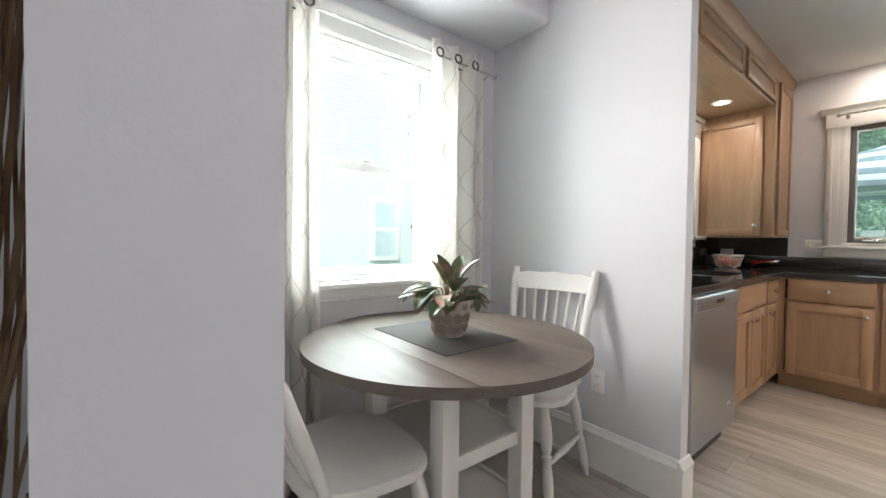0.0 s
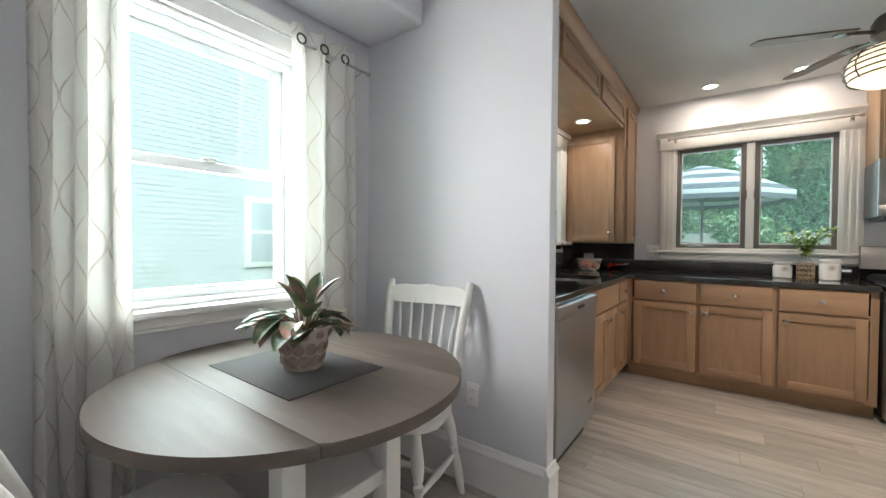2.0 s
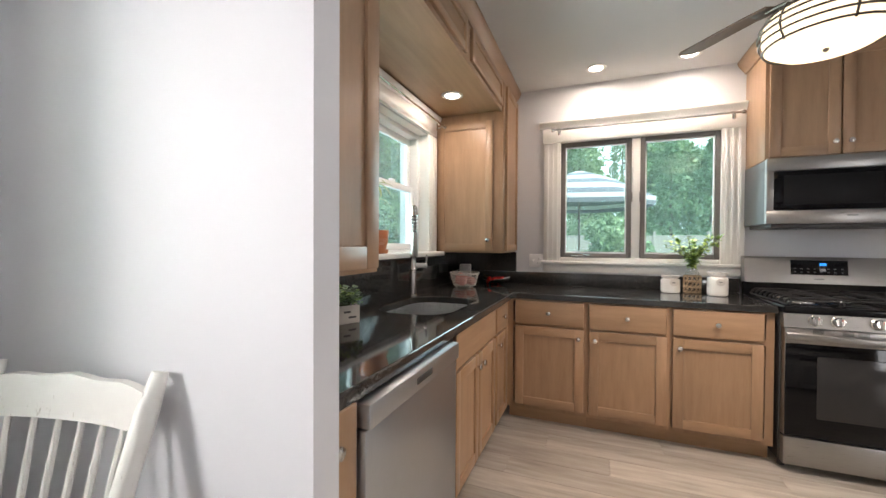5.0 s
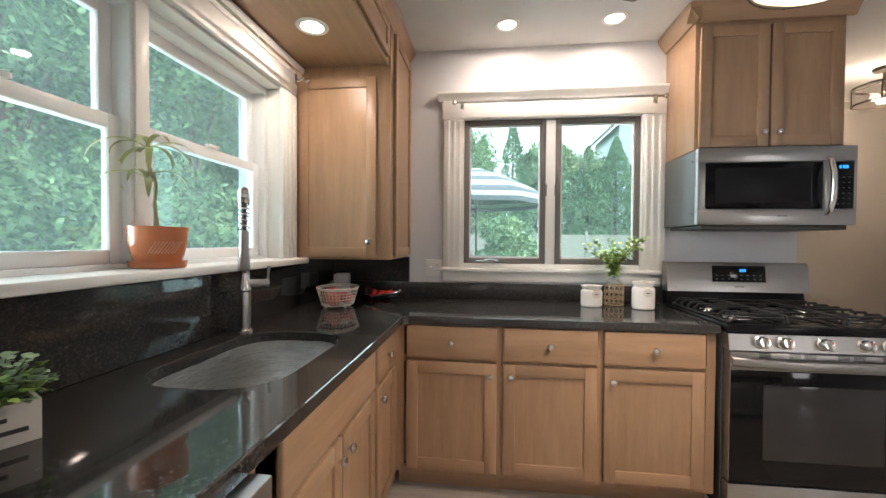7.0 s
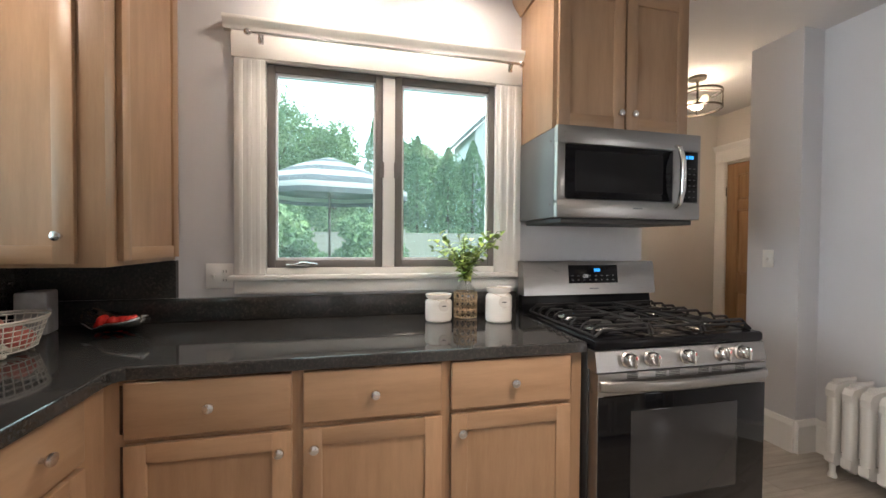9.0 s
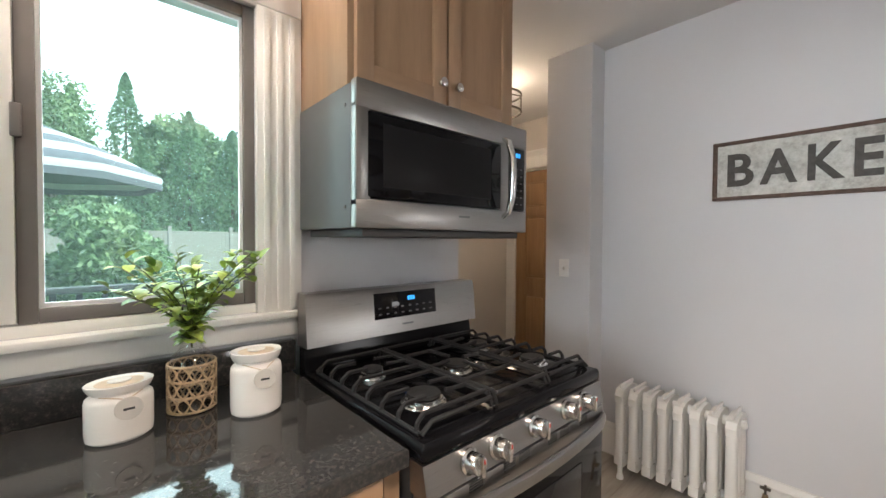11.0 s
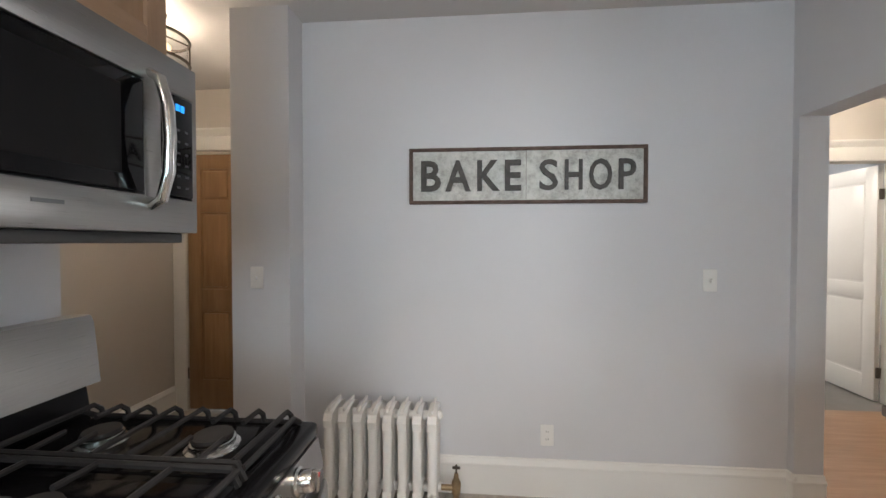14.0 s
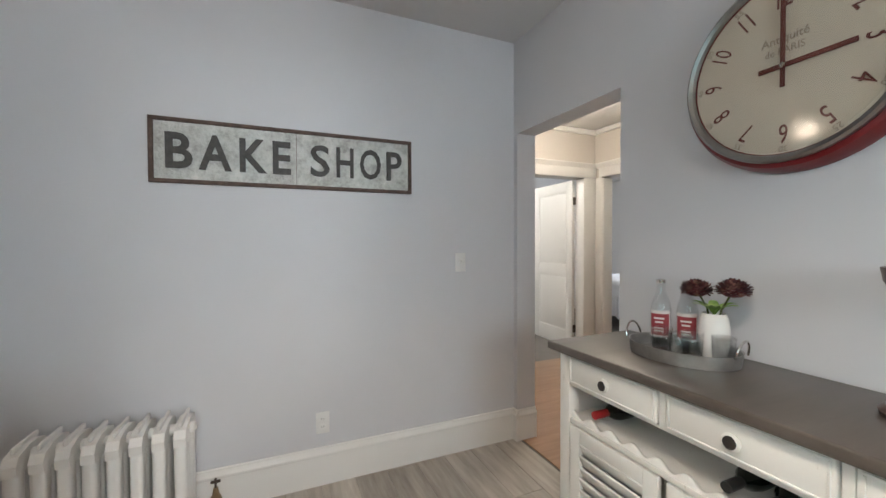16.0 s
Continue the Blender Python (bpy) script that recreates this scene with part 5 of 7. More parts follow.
FANWOOD = wooden("walnut_blade", (0.09, 0.055, 0.035), (0.16, 0.10, 0.065), (0.5, 4, 4), 0.6, 7.0, 0.06, 0.12, 0.0)
fan = thing("ceiling_fan", pose(3.63, -0.46, 2.59), "five-blade walnut ceiling fan with a caged drum light", "ceiling fan")
bm = bmesh.new()
add_lathe(bm, [(0.065, -0.001), (0.06, -0.03), (0.03, -0.055), (0.014, -0.06), (0.014, -0.16), (0.05, -0.17), (0.10, -0.19), (0.115, -0.22), (0.115, -0.29), (0.09, -0.32), (0.07, -0.35)], 28)
part("motor", bm, DARKMETAL, fan)
for k in range(5):
    a = radians(37 + 72 * k)
    bm = bmesh.new()
    add_tube(bm, [(0.09, 0, -0.27), (0.15, 0, -0.265), (0.23, 0, -0.26)], 0.010, 8)
    add_box(bm, 0.20, 0.28, -0.035, 0.035, -0.263, -0.257, 0.002)
    arm = part("blade_arm", turned(bm, pose(0, 0, 0, 0, 0, math.degrees(a))), DARKMETAL, fan)
    bm = bmesh.new()
    add_prism(bm, [(0.20, -0.05), (0.30, -0.062), (0.62, -0.070), (0.655, -0.05), (0.66, 0.0), (0.655, 0.05), (0.62, 0.070), (0.30, 0.062), (0.20, 0.05)], -0.004, 0.004)
    part("blade", turned(bm, pose(0, 0, 0, 0, 0, math.degrees(a)) @ pose(0, 0, -0.252, -11)), FANWOOD, fan)
bm = bmesh.new()
add_lathe(bm, [(0.05, -0.36), (0.175, -0.37), (0.197, -0.40), (0.206, -0.45), (0.197, -0.50), (0.155, -0.527), (0.02, -0.535)], 36)
part("diffuser", bm, GLOW, fan, "lit frosted drum diffuser")
for z, r in ((-0.385, 0.194), (-0.415, 0.211), (-0.445, 0.217), (-0.475, 0.213), (-0.505, 0.200)):
    part("cage_ring", add_tube(bmesh.new(), [(r * math.cos(t), r * math.sin(t), z) for t in (2 * math.pi * j / 48 for j in range(48))], 0.0045, 6, True), DARKMETAL, fan)
for k in range(6):
    a = 2 * math.pi * k / 6
    part("cage_rib", add_tube(bmesh.new(), [(r * math.cos(a), r * math.sin(a), z) for r, z in ((0.10, -0.355), (0.188, -0.372), (0.212, -0.415), (0.218, -0.445), (0.212, -0.48), (0.195, -0.512))], 0.004, 6), DARKMETAL, fan)
part("fitter", add_lathe(bmesh.new(), [(0.07, -0.345), (0.12, -0.352), (0.12, -0.365), (0.05, -0.368)][::-1], 28), DARKMETAL, fan)
part("finial", add_lathe(bmesh.new(), [(0.004, -0.548), (0.010, -0.542), (0.010, -0.534)], 12), DARKMETAL, fan)

BULB = glowing("lit_downlight", (1.0, 0.90, 0.76), 9.0)
for x, y, z in ((4.75, 0.41, 2.59), (4.745, -0.20, 2.59), (4.12, 1.33, 2.285)):
    d = thing("recessed_light", pose(x, y, z), "round white recessed ceiling light, switched on", "ceiling light", "recessed lights")
    part("trim_ring", add_lathe(bmesh.new(), [(0.050, -0.004), (0.055, -0.008), (0.072, -0.006), (0.075, -0.001), (0.050, -0.001)], 28, None, False), TRIM, d)
    part("lamp", add_lathe(bmesh.new(), [(0.001, -0.0035), (0.050, -0.0035), (0.050, -0.0015), (0.001, -0.0015)], 24), BULB, d)


# ---- things on the worktop ----
CERAMIC = plain("white_glazed_ceramic", (0.78, 0.75, 0.71), 0.25, vary=0.03)
BAMBOO = plain("pale_wooden_lid", (0.52, 0.40, 0.28), 0.5, vary=0.12, scale=30)
ZW = 0.9145


def canister(m, h, r, flat):
    c = thing("canister", m, "white ceramic canister with wooden-topped lid and tag", "canister", "canisters")
    sq = Matrix.Diagonal((1.0, flat, 1.0, 1.0))
    bm = add_lathe(bmesh.new(), [(r * 0.86, 0.0), (r * 0.97, 0.006), (r, 0.02), (r, h * 0.68), (r * 0.97, h * 0.745), (r * 0.88, h * 0.785), (r * 0.78, h * 0.80), (r * 0.77, h * 0.835)], 36)
    part("jar", turned(bm, sq), CERAMIC, c)
    bm = add_lathe(bmesh.new(), [(r * 0.80, h * 0.836), (r * 0.90, h * 0.85), (r * 0.98, h * 0.93), (r * 1.0, h * 0.975), (r * 0.98, h * 0.985), (r * 0.88, h * 0.98), (r * 0.80, h * 0.965), (r * 0.72, h * 0.962)], 36)
    lid = part("lid", turned(bm, sq), CERAMIC, c)
    part("lid_inlay", turned(add_lathe(bmesh.new(), [(r * 0.72, h * 0.962), (r * 0.71, h * 0.968), (r * 0.1, h * 0.970)], 24), sq), BAMBOO, lid)
    part("lid_grip", turned(add_lathe(bmesh.new(), [(r * 0.30, h * 0.970), (r * 0.36, h * 0.985), (r * 0.34, h * 1.005), (r * 0.05, h * 1.01)], 20), sq), CERAMIC, lid)
    y = -r * flat
    tag = part("tag", add_lathe(bmesh.new(), [(0.025, 0), (0.0255, 0.002), (0.025, 0.004)], 22, pose(0.012, y - 0.0025, h * 0.60, 90)), plain("unglazed_tag", (0.62, 0.58, 0.53), 0.7), c)
    part("lettering", boxed(0.002, 0.022, y - 0.0077, y - 0.0060, h * 0.60 - 0.003, h * 0.60 + 0.002), BLACKPLASTIC, tag)
    part("string", add_tube(bmesh.new(), [(-r * 0.6, y * 0.7, h * 0.83), (0.010, y - 0.004, h * 0.60 + 0.020), (r * 0.6, y * 0.7, h * 0.83)], 0.0012, 5), BAMBOO, c)
    return c


canister(pose(4.797, -0.106, ZW, 0, 0, -88), 0.128, 0.062, 0.80)
canister(pose(4.738, -0.378, ZW, 0, 0, -98), 0.162, 0.061, 0.85)

GREENLEAF = leafy("boxwood_leaf", (0.10, 0.20, 0.03), (0.32, 0.46, 0.09), (0.52, 0.62, 0.18), 0.45, 14)
DUSTLEAF = leafy("eucalyptus_leaf", (0.10, 0.22, 0.05), (0.28, 0.45, 0.10), (0.46, 0.60, 0.22), 0.5, 14)
STEM = plain("green_stem", (0.10, 0.12, 0.04), 0.6)


def sprigs(parent, seed, count, spread, height, z0, leaf, w, mat, n_leaf=12, lean=0.6):
    """Twigs that fan out, each set with small leaves in pairs."""
    rng = random.Random(seed)
    lv, st = bmesh.new(), bmesh.new()
    for i in range(count):
        a = 2 * math.pi * i / count + rng.uniform(-0.4, 0.4)
        tip = Vector((spread * rng.uniform(0.35, 1) * math.cos(a), spread * rng.uniform(0.35, 1) * math.sin(a), z0 + height * rng.uniform(0.6, 1.0)))
        mid = Vector((tip.x * 0.3, tip.y * 0.3, z0 + (tip.z - z0) * lean))
        pts = bezier((0, 0, z0 - 0.02), (0, 0, z0 + 0.03), mid, tip, 8)
        add_tube(st, pts, 0.0015, 4)
        for k in range(n_leaf):
            u = (0.06 + 0.94 * k / (n_leaf - 1)) ** 0.75
            j = min(len(pts) - 2, int(u * (len(pts) - 1)))
            q = pts[j].lerp(pts[j + 1], u * (len(pts) - 1) - j)
            leaf_blade(lv, q, rng.uniform(0, 6.28), rng.uniform(-0.1, 1.0), leaf * rng.uniform(0.7, 1.2), w * rng.uniform(0.8, 1.2), 0.4, 4, 0.2)
    part("foliage", lv, mat, parent, "", 180)
    part("twig_bundle", st, STEM, parent)


v = thing("vase_of_greenery", pose(4.865, -0.255, ZW) @ Matrix.Diagonal((1.08, 1.08, 1.22, 1)), "glass bottle vase in rattan mesh with green sprigs", "vase")
part("bottle", add_lathe(bmesh.new(), [(0.044, 0.0), (0.048, 0.006), (0.048, 0.10), (0.040, 0.118), (0.026, 0.130), (0.022, 0.150), (0.025, 0.160), (0.022, 0.160), (0.019, 0.148), (0.023, 0.130), (0.037, 0.116), (0.045, 0.10), (0.045, 0.008)], 28, None, False), CLEAR, v)
RATTAN = plain("rattan_cane", (0.50, 0.36, 0.22), 0.6, vary=0.2, scale=50)
bm = bmesh.new()
for z in (0.004, 0.035, 0.068, 0.100):
    add_tube(bm, [(0.0505 * math.cos(t), 0.0505 * math.sin(t), z) for t in (2 * math.pi * j / 28 for j in range(28))], 0.0028, 5, True)
for i in range(12):
    for s in (-1, 1):
        pts = []
        for k in range(13):
            u = k / 12
            a = 2 * math.pi * i / 12 + s * 0.26 * math.sin(u * 3 * math.pi)
            pts.append((0.051 * math.cos(a), 0.051 * math.sin(a), 0.004 + 0.096 * u))
        add_tube(bm, pts, 0.0022, 4)
part("rattan_sleeve", bm, RATTAN, v)
sprigs(v, 3, 22, 0.19, 0.19, 0.15, 0.040, 0.026, GREENLEAF, 15, 0.6)

bk = thing("wire_fruit_basket", pose(4.55, 1.375, ZW, 0, 0, 10) @ Matrix.Diagonal((1.18, 1.15, 1.08, 1)), "oval cream wire basket filled with red apples", "basket")
WIRE = plain("cream_wire", (0.74, 0.70, 0.63), 0.45)


def oval(a, b, z, n=44):
    return [(a * math.cos(t), b * math.sin(t), z) for t in (2 * math.pi * j / n for j in range(n))]


bm = bmesh.new()
add_tube(bm, oval(0.135, 0.10, 0.105), 0.004, 6, True)
add_tube(bm, oval(0.131, 0.097, 0.097), 0.003, 6, True)
part("rim", bm, WIRE, bk)
bm = bmesh.new()
for z, f in ((0.016, 0.77), (0.032, 0.81), (0.048, 0.85), (0.064, 0.89), (0.080, 0.93)):
    add_tube(bm, oval(0.135 * f, 0.10 * f, z), 0.0017, 5, True)
for i in range(34):
    t = 2 * math.pi * i / 34
    add_tube(bm, [(0.135 * f * math.cos(t), 0.10 * f * math.sin(t), z) for z, f in ((0.100, 0.98), (0.06, 0.88), (0.018, 0.77), (0.014, 0.60), (0.014, 0.0))], 0.0015, 4)
part("mesh", bm, WIRE, bk)
for i in range(4):
    t = radians(45 + 90 * i)
    bm = bmesh.new()
    bmesh.ops.create_icosphere(bm, subdivisions=2, radius=0.008, matrix=pose(0.09 * math.cos(t), 0.066 * math.sin(t), 0.008))
    part("foot", bm, WIRE, bk)
m, nt, p = nodes_of("apple_skin")
ap = noise_tex(nt, 10, 5, 0.6, (1, 1, 0.4))
link(nt, ramp(nt, ap.outputs["Fac"], [(0.35, (0.46, 0.07, 0.06)), (0.55, (0.60, 0.20, 0.15)), (0.72, (0.68, 0.46, 0.26))]).outputs["Color"], p.inputs["Base Color"])
p.inputs["Roughness"].default_value = 0.3
APPLE = m
ap0 = add_lathe(bmesh.new(), [(0.004, 0.008), (0.016, 0.001), (0.028, 0.008), (0.036, 0.026), (0.037, 0.04), (0.031, 0.056), (0.018, 0.064), (0.006, 0.060), (0.002, 0.054)], 20)
first = tagged(part("apple", ap0, APPLE), "red apple with yellow blush in the wire basket", "fruit", "apples in the basket")
spots = ((0.07, 0.0, 0.017), (-0.07, 0.01, 0.017), (0.0, 0.05, 0.017), (0.0, -0.045, 0.017), (0.045, 0.035, 0.048), (-0.04, -0.02, 0.050))
base_m = pose(4.55, 1.375, ZW, 0, 0, 10)
first.matrix_basis = base_m @ pose(spots[0][0], spots[0][1], spots[0][2], 10, 5, 0)
for i, q in enumerate(spots[1:]):
    copy_thing(first, base_m @ pose(*q, 12 * i, -9 * i, 50 * i))

dish = thing("leaf_dish", pose(4.84, 1.20, ZW, 0, 0, 50) @ Matrix.Diagonal((1.6, 1.6, 1.6, 1)), "silver leaf-shaped dish holding red wrapped sweets", "dish")
bm = bmesh.new()
rows = []
for i in range(15):
    u = -1 + i / 7
    row = []
    for k in range(9):
        w = -1 + k / 4
        hw = 0.052 * (1 - u * u) ** 0.6 + 0.003
        row.append(bm.verts.new((u * 0.12, w * hw, 0.004 + 0.030 * u * u + 0.016 * w * w + 0.004 * math.sin(u * 9) * w)))
    rows.append(row)
for a, b in zip(rows, rows[1:]):
    for k in range(8):
        bm.faces.new((a[k], a[k + 1], b[k + 1], b[k]))
ob = part("tray", bm, CHROME, dish, "", 180)
mod = ob.modifiers.new("thickness", "SOLIDIFY")
mod.thickness = 0.003
RED = plain("red_foil", (0.62, 0.03, 0.02), 0.22, 0.2, 0.2, 60)
rng = random.Random(4)
sw = None
for i in range(18):
    x, y, z = rng.uniform(-0.045, 0.045), rng.uniform(-0.026, 0.026), 0.010 + (0.015 if i > 9 else 0.0)
    mm = pose(4.84, 1.20, ZW, 0, 0, 50) @ pose(x * 1.6, y * 1.6, z * 1.6 + 0.008, rng.uniform(0, 90), rng.uniform(0, 90), rng.uniform(0, 90))
    if sw is None:
        bm = bmesh.new()
        bmesh.ops.create_icosphere(bm, subdivisions=2, radius=0.0165)
        bmesh.ops.scale(bm, vec=(1.25, 1, 0.9), verts=bm.verts)
        sw = tagged(part("sweet", bm, RED), "shiny red wrapped sweet in the dish", "sweet", "sweets in the dish")
        sw.matrix_basis = mm
    else:
        copy_thing(sw, mm)
cup = thing("grey_canister", pose(4.86, 1.47, ZW, 0, 0, 12), "small grey marbled square canister near the corner", "canister")
part("body", boxed(-0.048, 0.048, -0.048, 0.048, 0, 0.165, 0.008), plain("grey_marble", (0.55, 0.54, 0.54), 0.4, vary=0.25, scale=14), cup)

REDGLAZE = plain("red_glaze", (0.28, 0.012, 0.018), 0.12, vary=0.1)
bw = thing("batter_bowl", pose(2.806, 1.468, ZW, 0, 0, -65) @ Matrix.Diagonal((0.70, 0.70, 0.88, 1)), "glossy dark red batter bowl with pouring lip and white inside", "bowl")
for nm, prof, mt in (("outside", [(0.055, 0.0), (0.062, 0.004), (0.080, 0.03), (0.092, 0.08), (0.098, 0.135), (0.100, 0.150)], REDGLAZE), ("inside", [(0.0985, 0.151), (0.0955, 0.149), (0.090, 0.08), (0.076, 0.032), (0.02, 0.012)], CERAMIC)):
    bm = bmesh.new()
    add_lathe(bm, prof, 40, None, False)
    for q in bm.verts:
        a = math.atan2(q.co.y, q.co.x)
        if abs(a + 0.9) < 0.5 and q.co.z > 0.09:
            k = (1 - abs(a + 0.9) / 0.5) * (q.co.z - 0.09) / 0.06
            q.co.x += 0.034 * k * math.cos(a)
            q.co.y += 0.034 * k * math.sin(a)
            q.co.z -= 0.016 * k
    part(nm, bm, mt, bw, "", 60)
pl = thing("greenery_planter", pose(3.010, 1.416, ZW, 0, 0, -26) @ Matrix.Diagonal((0.90, 1.0, 1.03, 1)), "whitewashed wooden box planter full of green foliage", "planter")
BOXWOOD = distressed("whitewashed_box", (0.60, 0.56, 0.50), (0.34, 0.28, 0.22))
bm = bmesh.new()
for a in ((-0.055, 0.055, -0.045, -0.037), (-0.055, 0.055, 0.037, 0.045), (-0.055, -0.047, -0.037, 0.037), (0.047, 0.055, -0.037, 0.037)):
    add_box(bm, a[0], a[1], a[2], a[3], 0.0, 0.075, 0.001)
add_box(bm, -0.047, 0.047, -0.037, 0.037, 0.0, 0.06)
part("box", bm, BOXWOOD, pl)
part("lettering", boxed(-0.03, 0.005, -0.0462, -0.0448, 0.045, 0.053), BLACKPLASTIC, pl)
part("lettering", boxed(-0.005, 0.035, -0.0462, -0.0448, 0.022, 0.030), BLACKPLASTIC, pl)
part("soil", boxed(-0.0465, 0.0465, -0.0365, 0.0365, 0.0605, 0.068), SOIL, pl)
rng = random.Random(8)
SAGELEAF = leafy("sage_green_leaf", (0.09, 0.16, 0.09), (0.20, 0.30, 0.17), (0.36, 0.45, 0.30), 0.55, 14)
fresh, sage, twigs = bmesh.new(), bmesh.new(), bmesh.new()
for i in range(46):
    a = i * 2.39996
    tilt = math.sqrt((i + 0.5) / 46) * 1.5
    reach = rng.uniform(0.078, 0.098) + (0.03 if i in (40, 43) else 0)
    tip = Vector((reach * math.sin(tilt) * math.cos(a), reach * math.sin(tilt) * math.sin(a), 0.072 + reach * math.cos(tilt) * 0.95))
    foot = Vector((tip.x * 0.25, tip.y * 0.25, 0.066))
    pts = bezier(foot, foot + Vector((tip.x * 0.1, tip.y * 0.1, 0.03)), foot.lerp(tip, 0.6) + Vector((0, 0, 0.02)), tip, 6)
    add_tube(twigs, pts, 0.0012, 4)
    bm = fresh if rng.random() < 0.55 else sage
    for k in range(9):
        u = 0.3 + 0.7 * k / 8
        j = min(len(pts) - 2, int(u * (len(pts) - 1)))
        q = pts[j].lerp(pts[j + 1], u * (len(pts) - 1) - j)
        size = rng.uniform(0.014, 0.021)
        leaf_blade(bm, q, a + (k % 2 * 2 - 1) * 1.2 + rng.uniform(-0.6, 0.6), rng.uniform(-0.2, 0.9), size, size * 1.05, 0.3, 5, 0.15)
part("foliage", fresh, DUSTLEAF, pl, "fresh yellow-green round leaves", 180)
part("foliage", sage, SAGELEAF, pl, "dusty sage green round leaves", 180)
part("twig_bundle", twigs, STEM, pl)
so = thing("wall_outlet", pose(3.02, 1.588, 0.998), "black double socket plate on the granite splashback", "outlet")
part("plate", boxed(-0.042, 0.042, -0.007, 0, -0.0575, 0.0575, 0.003), BLACKPLASTIC, so)
for z in (-0.024, 0.024):
    part("socket", boxed(-0.017, 0.017, -0.0105, -0.006, z - 0.014, z + 0.014, 0.004), BLACKPLASTIC, so)

TERRA = plain("glazed_terracotta", (0.60, 0.20, 0.085), 0.22, vary=0.12, scale=14)
pt = thing("sill_plant", pose(3.585, 1.62, 1.199) @ Matrix.Diagonal((1.1, 1.1, 1.1, 1)), "thin-leaved plant in a glazed terracotta pot and saucer", "plant")
pot = part("pot", add_lathe(bmesh.new(), [(0.052, 0.012), (0.060, 0.016), (0.075, 0.075), (0.078, 0.125), (0.072, 0.125), (0.068, 0.11)], 32), TERRA, pt)
part("saucer", add_lathe(bmesh.new(), [(0.060, 0.0), (0.072, 0.002), (0.076, 0.022), (0.072, 0.022), (0.060, 0.010)], 32), TERRA, pt)
bm = bmesh.new()
for i in range(9):
    a = -2.6 + 0.12 * i
    add_tube(bm, [(0.070 * math.cos(a - 0.18) * 0.96, 0.070 * math.sin(a - 0.18) * 0.96, 0.045), (0.0755 * math.cos(a + 0.12), 0.0755 * math.sin(a + 0.12), 0.08)], 0.0022, 4)
part("incised_lines", bm, plain("pale_incision", (0.66, 0.33, 0.20), 0.5), pot)
part("soil", add_lathe(bmesh.new(), [(0.069, 0.108), (0.03, 0.113), (0.005, 0.113)], 18), SOIL, pt)
part("stem", add_tube(bmesh.new(), [(0.0, 0, 0.11), (-0.015, 0.0, 0.19), (-0.005, 0, 0.25), (-0.04, 0, 0.32), (-0.035, 0, 0.36)], [0.006, 0.005, 0.0045, 0.004, 0.003], 7), plain("pale_stem", (0.33, 0.29, 0.18), 0.7), pt)
bm = bmesh.new()
rng = random.Random(21)
for i in range(17):
    top = i < 12
    leaf_blade(bm, (-0.036 + rng.uniform(-0.01, 0.01), 0, 0.355 if top else 0.26), rng.uniform(0, 6.28), rng.uniform(0.1, 1.1), rng.uniform(0.11, 0.19), 0.018, rng.uniform(0.7, 1.4), 9, 0.3)
part("leaves", bm, leafy("pale_striped_leaf", (0.20, 0.28, 0.10), (0.42, 0.46, 0.24), None, 0.45, 10), pt, "", 180)

# ---- lettering ----
def letters(text, size, width, depth, thick=0.0, spacing=1.0):
    """A mesh of raised letters in the x-z plane that look to -y, centred."""
    cu = bpy.data.curves.new("letters", "FONT")
    cu.body, cu.size, cu.extrude, cu.offset, cu.resolution_u, cu.space_character = text, size, depth, thick, 3, spacing
    cu.align_x, cu.align_y = "CENTER", "CENTER"
    tmp = bpy.data.objects.new("letters", cu)
    me = bpy.data.meshes.new_from_object(tmp)
    bm = bmesh.new()
    bm.from_mesh(me)
    bpy.data.objects.remove(tmp)
    bpy.data.meshes.remove(me)
    xs = [v.co.x for v in bm.verts]
    ys = [v.co.y for v in bm.verts]
    k = width / (max(xs) - min(xs)) if width else 1.0
    bmesh.ops.translate(bm, vec=(-(max(xs) + min(xs)) / 2, -(max(ys) + min(ys)) / 2, 0), verts=bm.verts)
    bmesh.ops.scale(bm, vec=(k, 1, 1), verts=bm.verts)
    return turned(bm, pose(0, 0, 0, 90))


# ---- tin sign ----
m, nt, p = nodes_of("galvanised_tin")
g1, g2 = noise_tex(nt, 9, 6, 0.7), noise_tex(nt, 45, 5, 0.65)
link(nt, ramp(nt, mixed(nt, g1.outputs["Fac"], g2.outputs["Fac"], 0.4), [(0.35, (0.36, 0.35, 0.33)), (0.52, (0.60, 0.60, 0.57)), (0.68, (0.74, 0.73, 0.70))]).outputs["Color"], p.inputs["Base Color"])
p.inputs["Metallic"].default_value = 0.55
p.inputs["Roughness"].default_value = 0.42
bump(nt, p, g1.outputs["Fac"], 0.9, 0.03)
TIN = m
RUST = plain("rusty_wood_frame", (0.10, 0.065, 0.05), 0.75, vary=0.4, scale=30, relief=0.3)
LETTER = plain("worn_charcoal_paint", (0.055, 0.05, 0.045), 0.6, vary=0.3, scale=50)
sg = thing("tin_sign", pose(4.252, -2.5245, 1.576, 0, 0, 180), "galvanised tin sign with dark raised bakery letters", "sign")
part("backing", boxed(0.004, 1.244, -0.012, 0, 0.004, 0.298), RUST, sg)
bm = bmesh.new()
for x0, x1 in ((0.02, 0.626), (0.628, 1.228)):
    nx, nz, grid = 20, 8, []
    for k in range(nz + 1):
        grid.append([bm.verts.new((x0 + (x1 - x0) * i / nx, -0.014 + 0.0022 * noise.noise(Vector((i * 0.7 + x0 * 9, k * 0.8, 3))), 0.018 + 0.264 * k / nz)) for i in range(nx + 1)])
    for a, b in zip(grid, grid[1:]):
        for i in range(nx):
            bm.faces.new((a[i], a[i + 1], b[i + 1], b[i]))
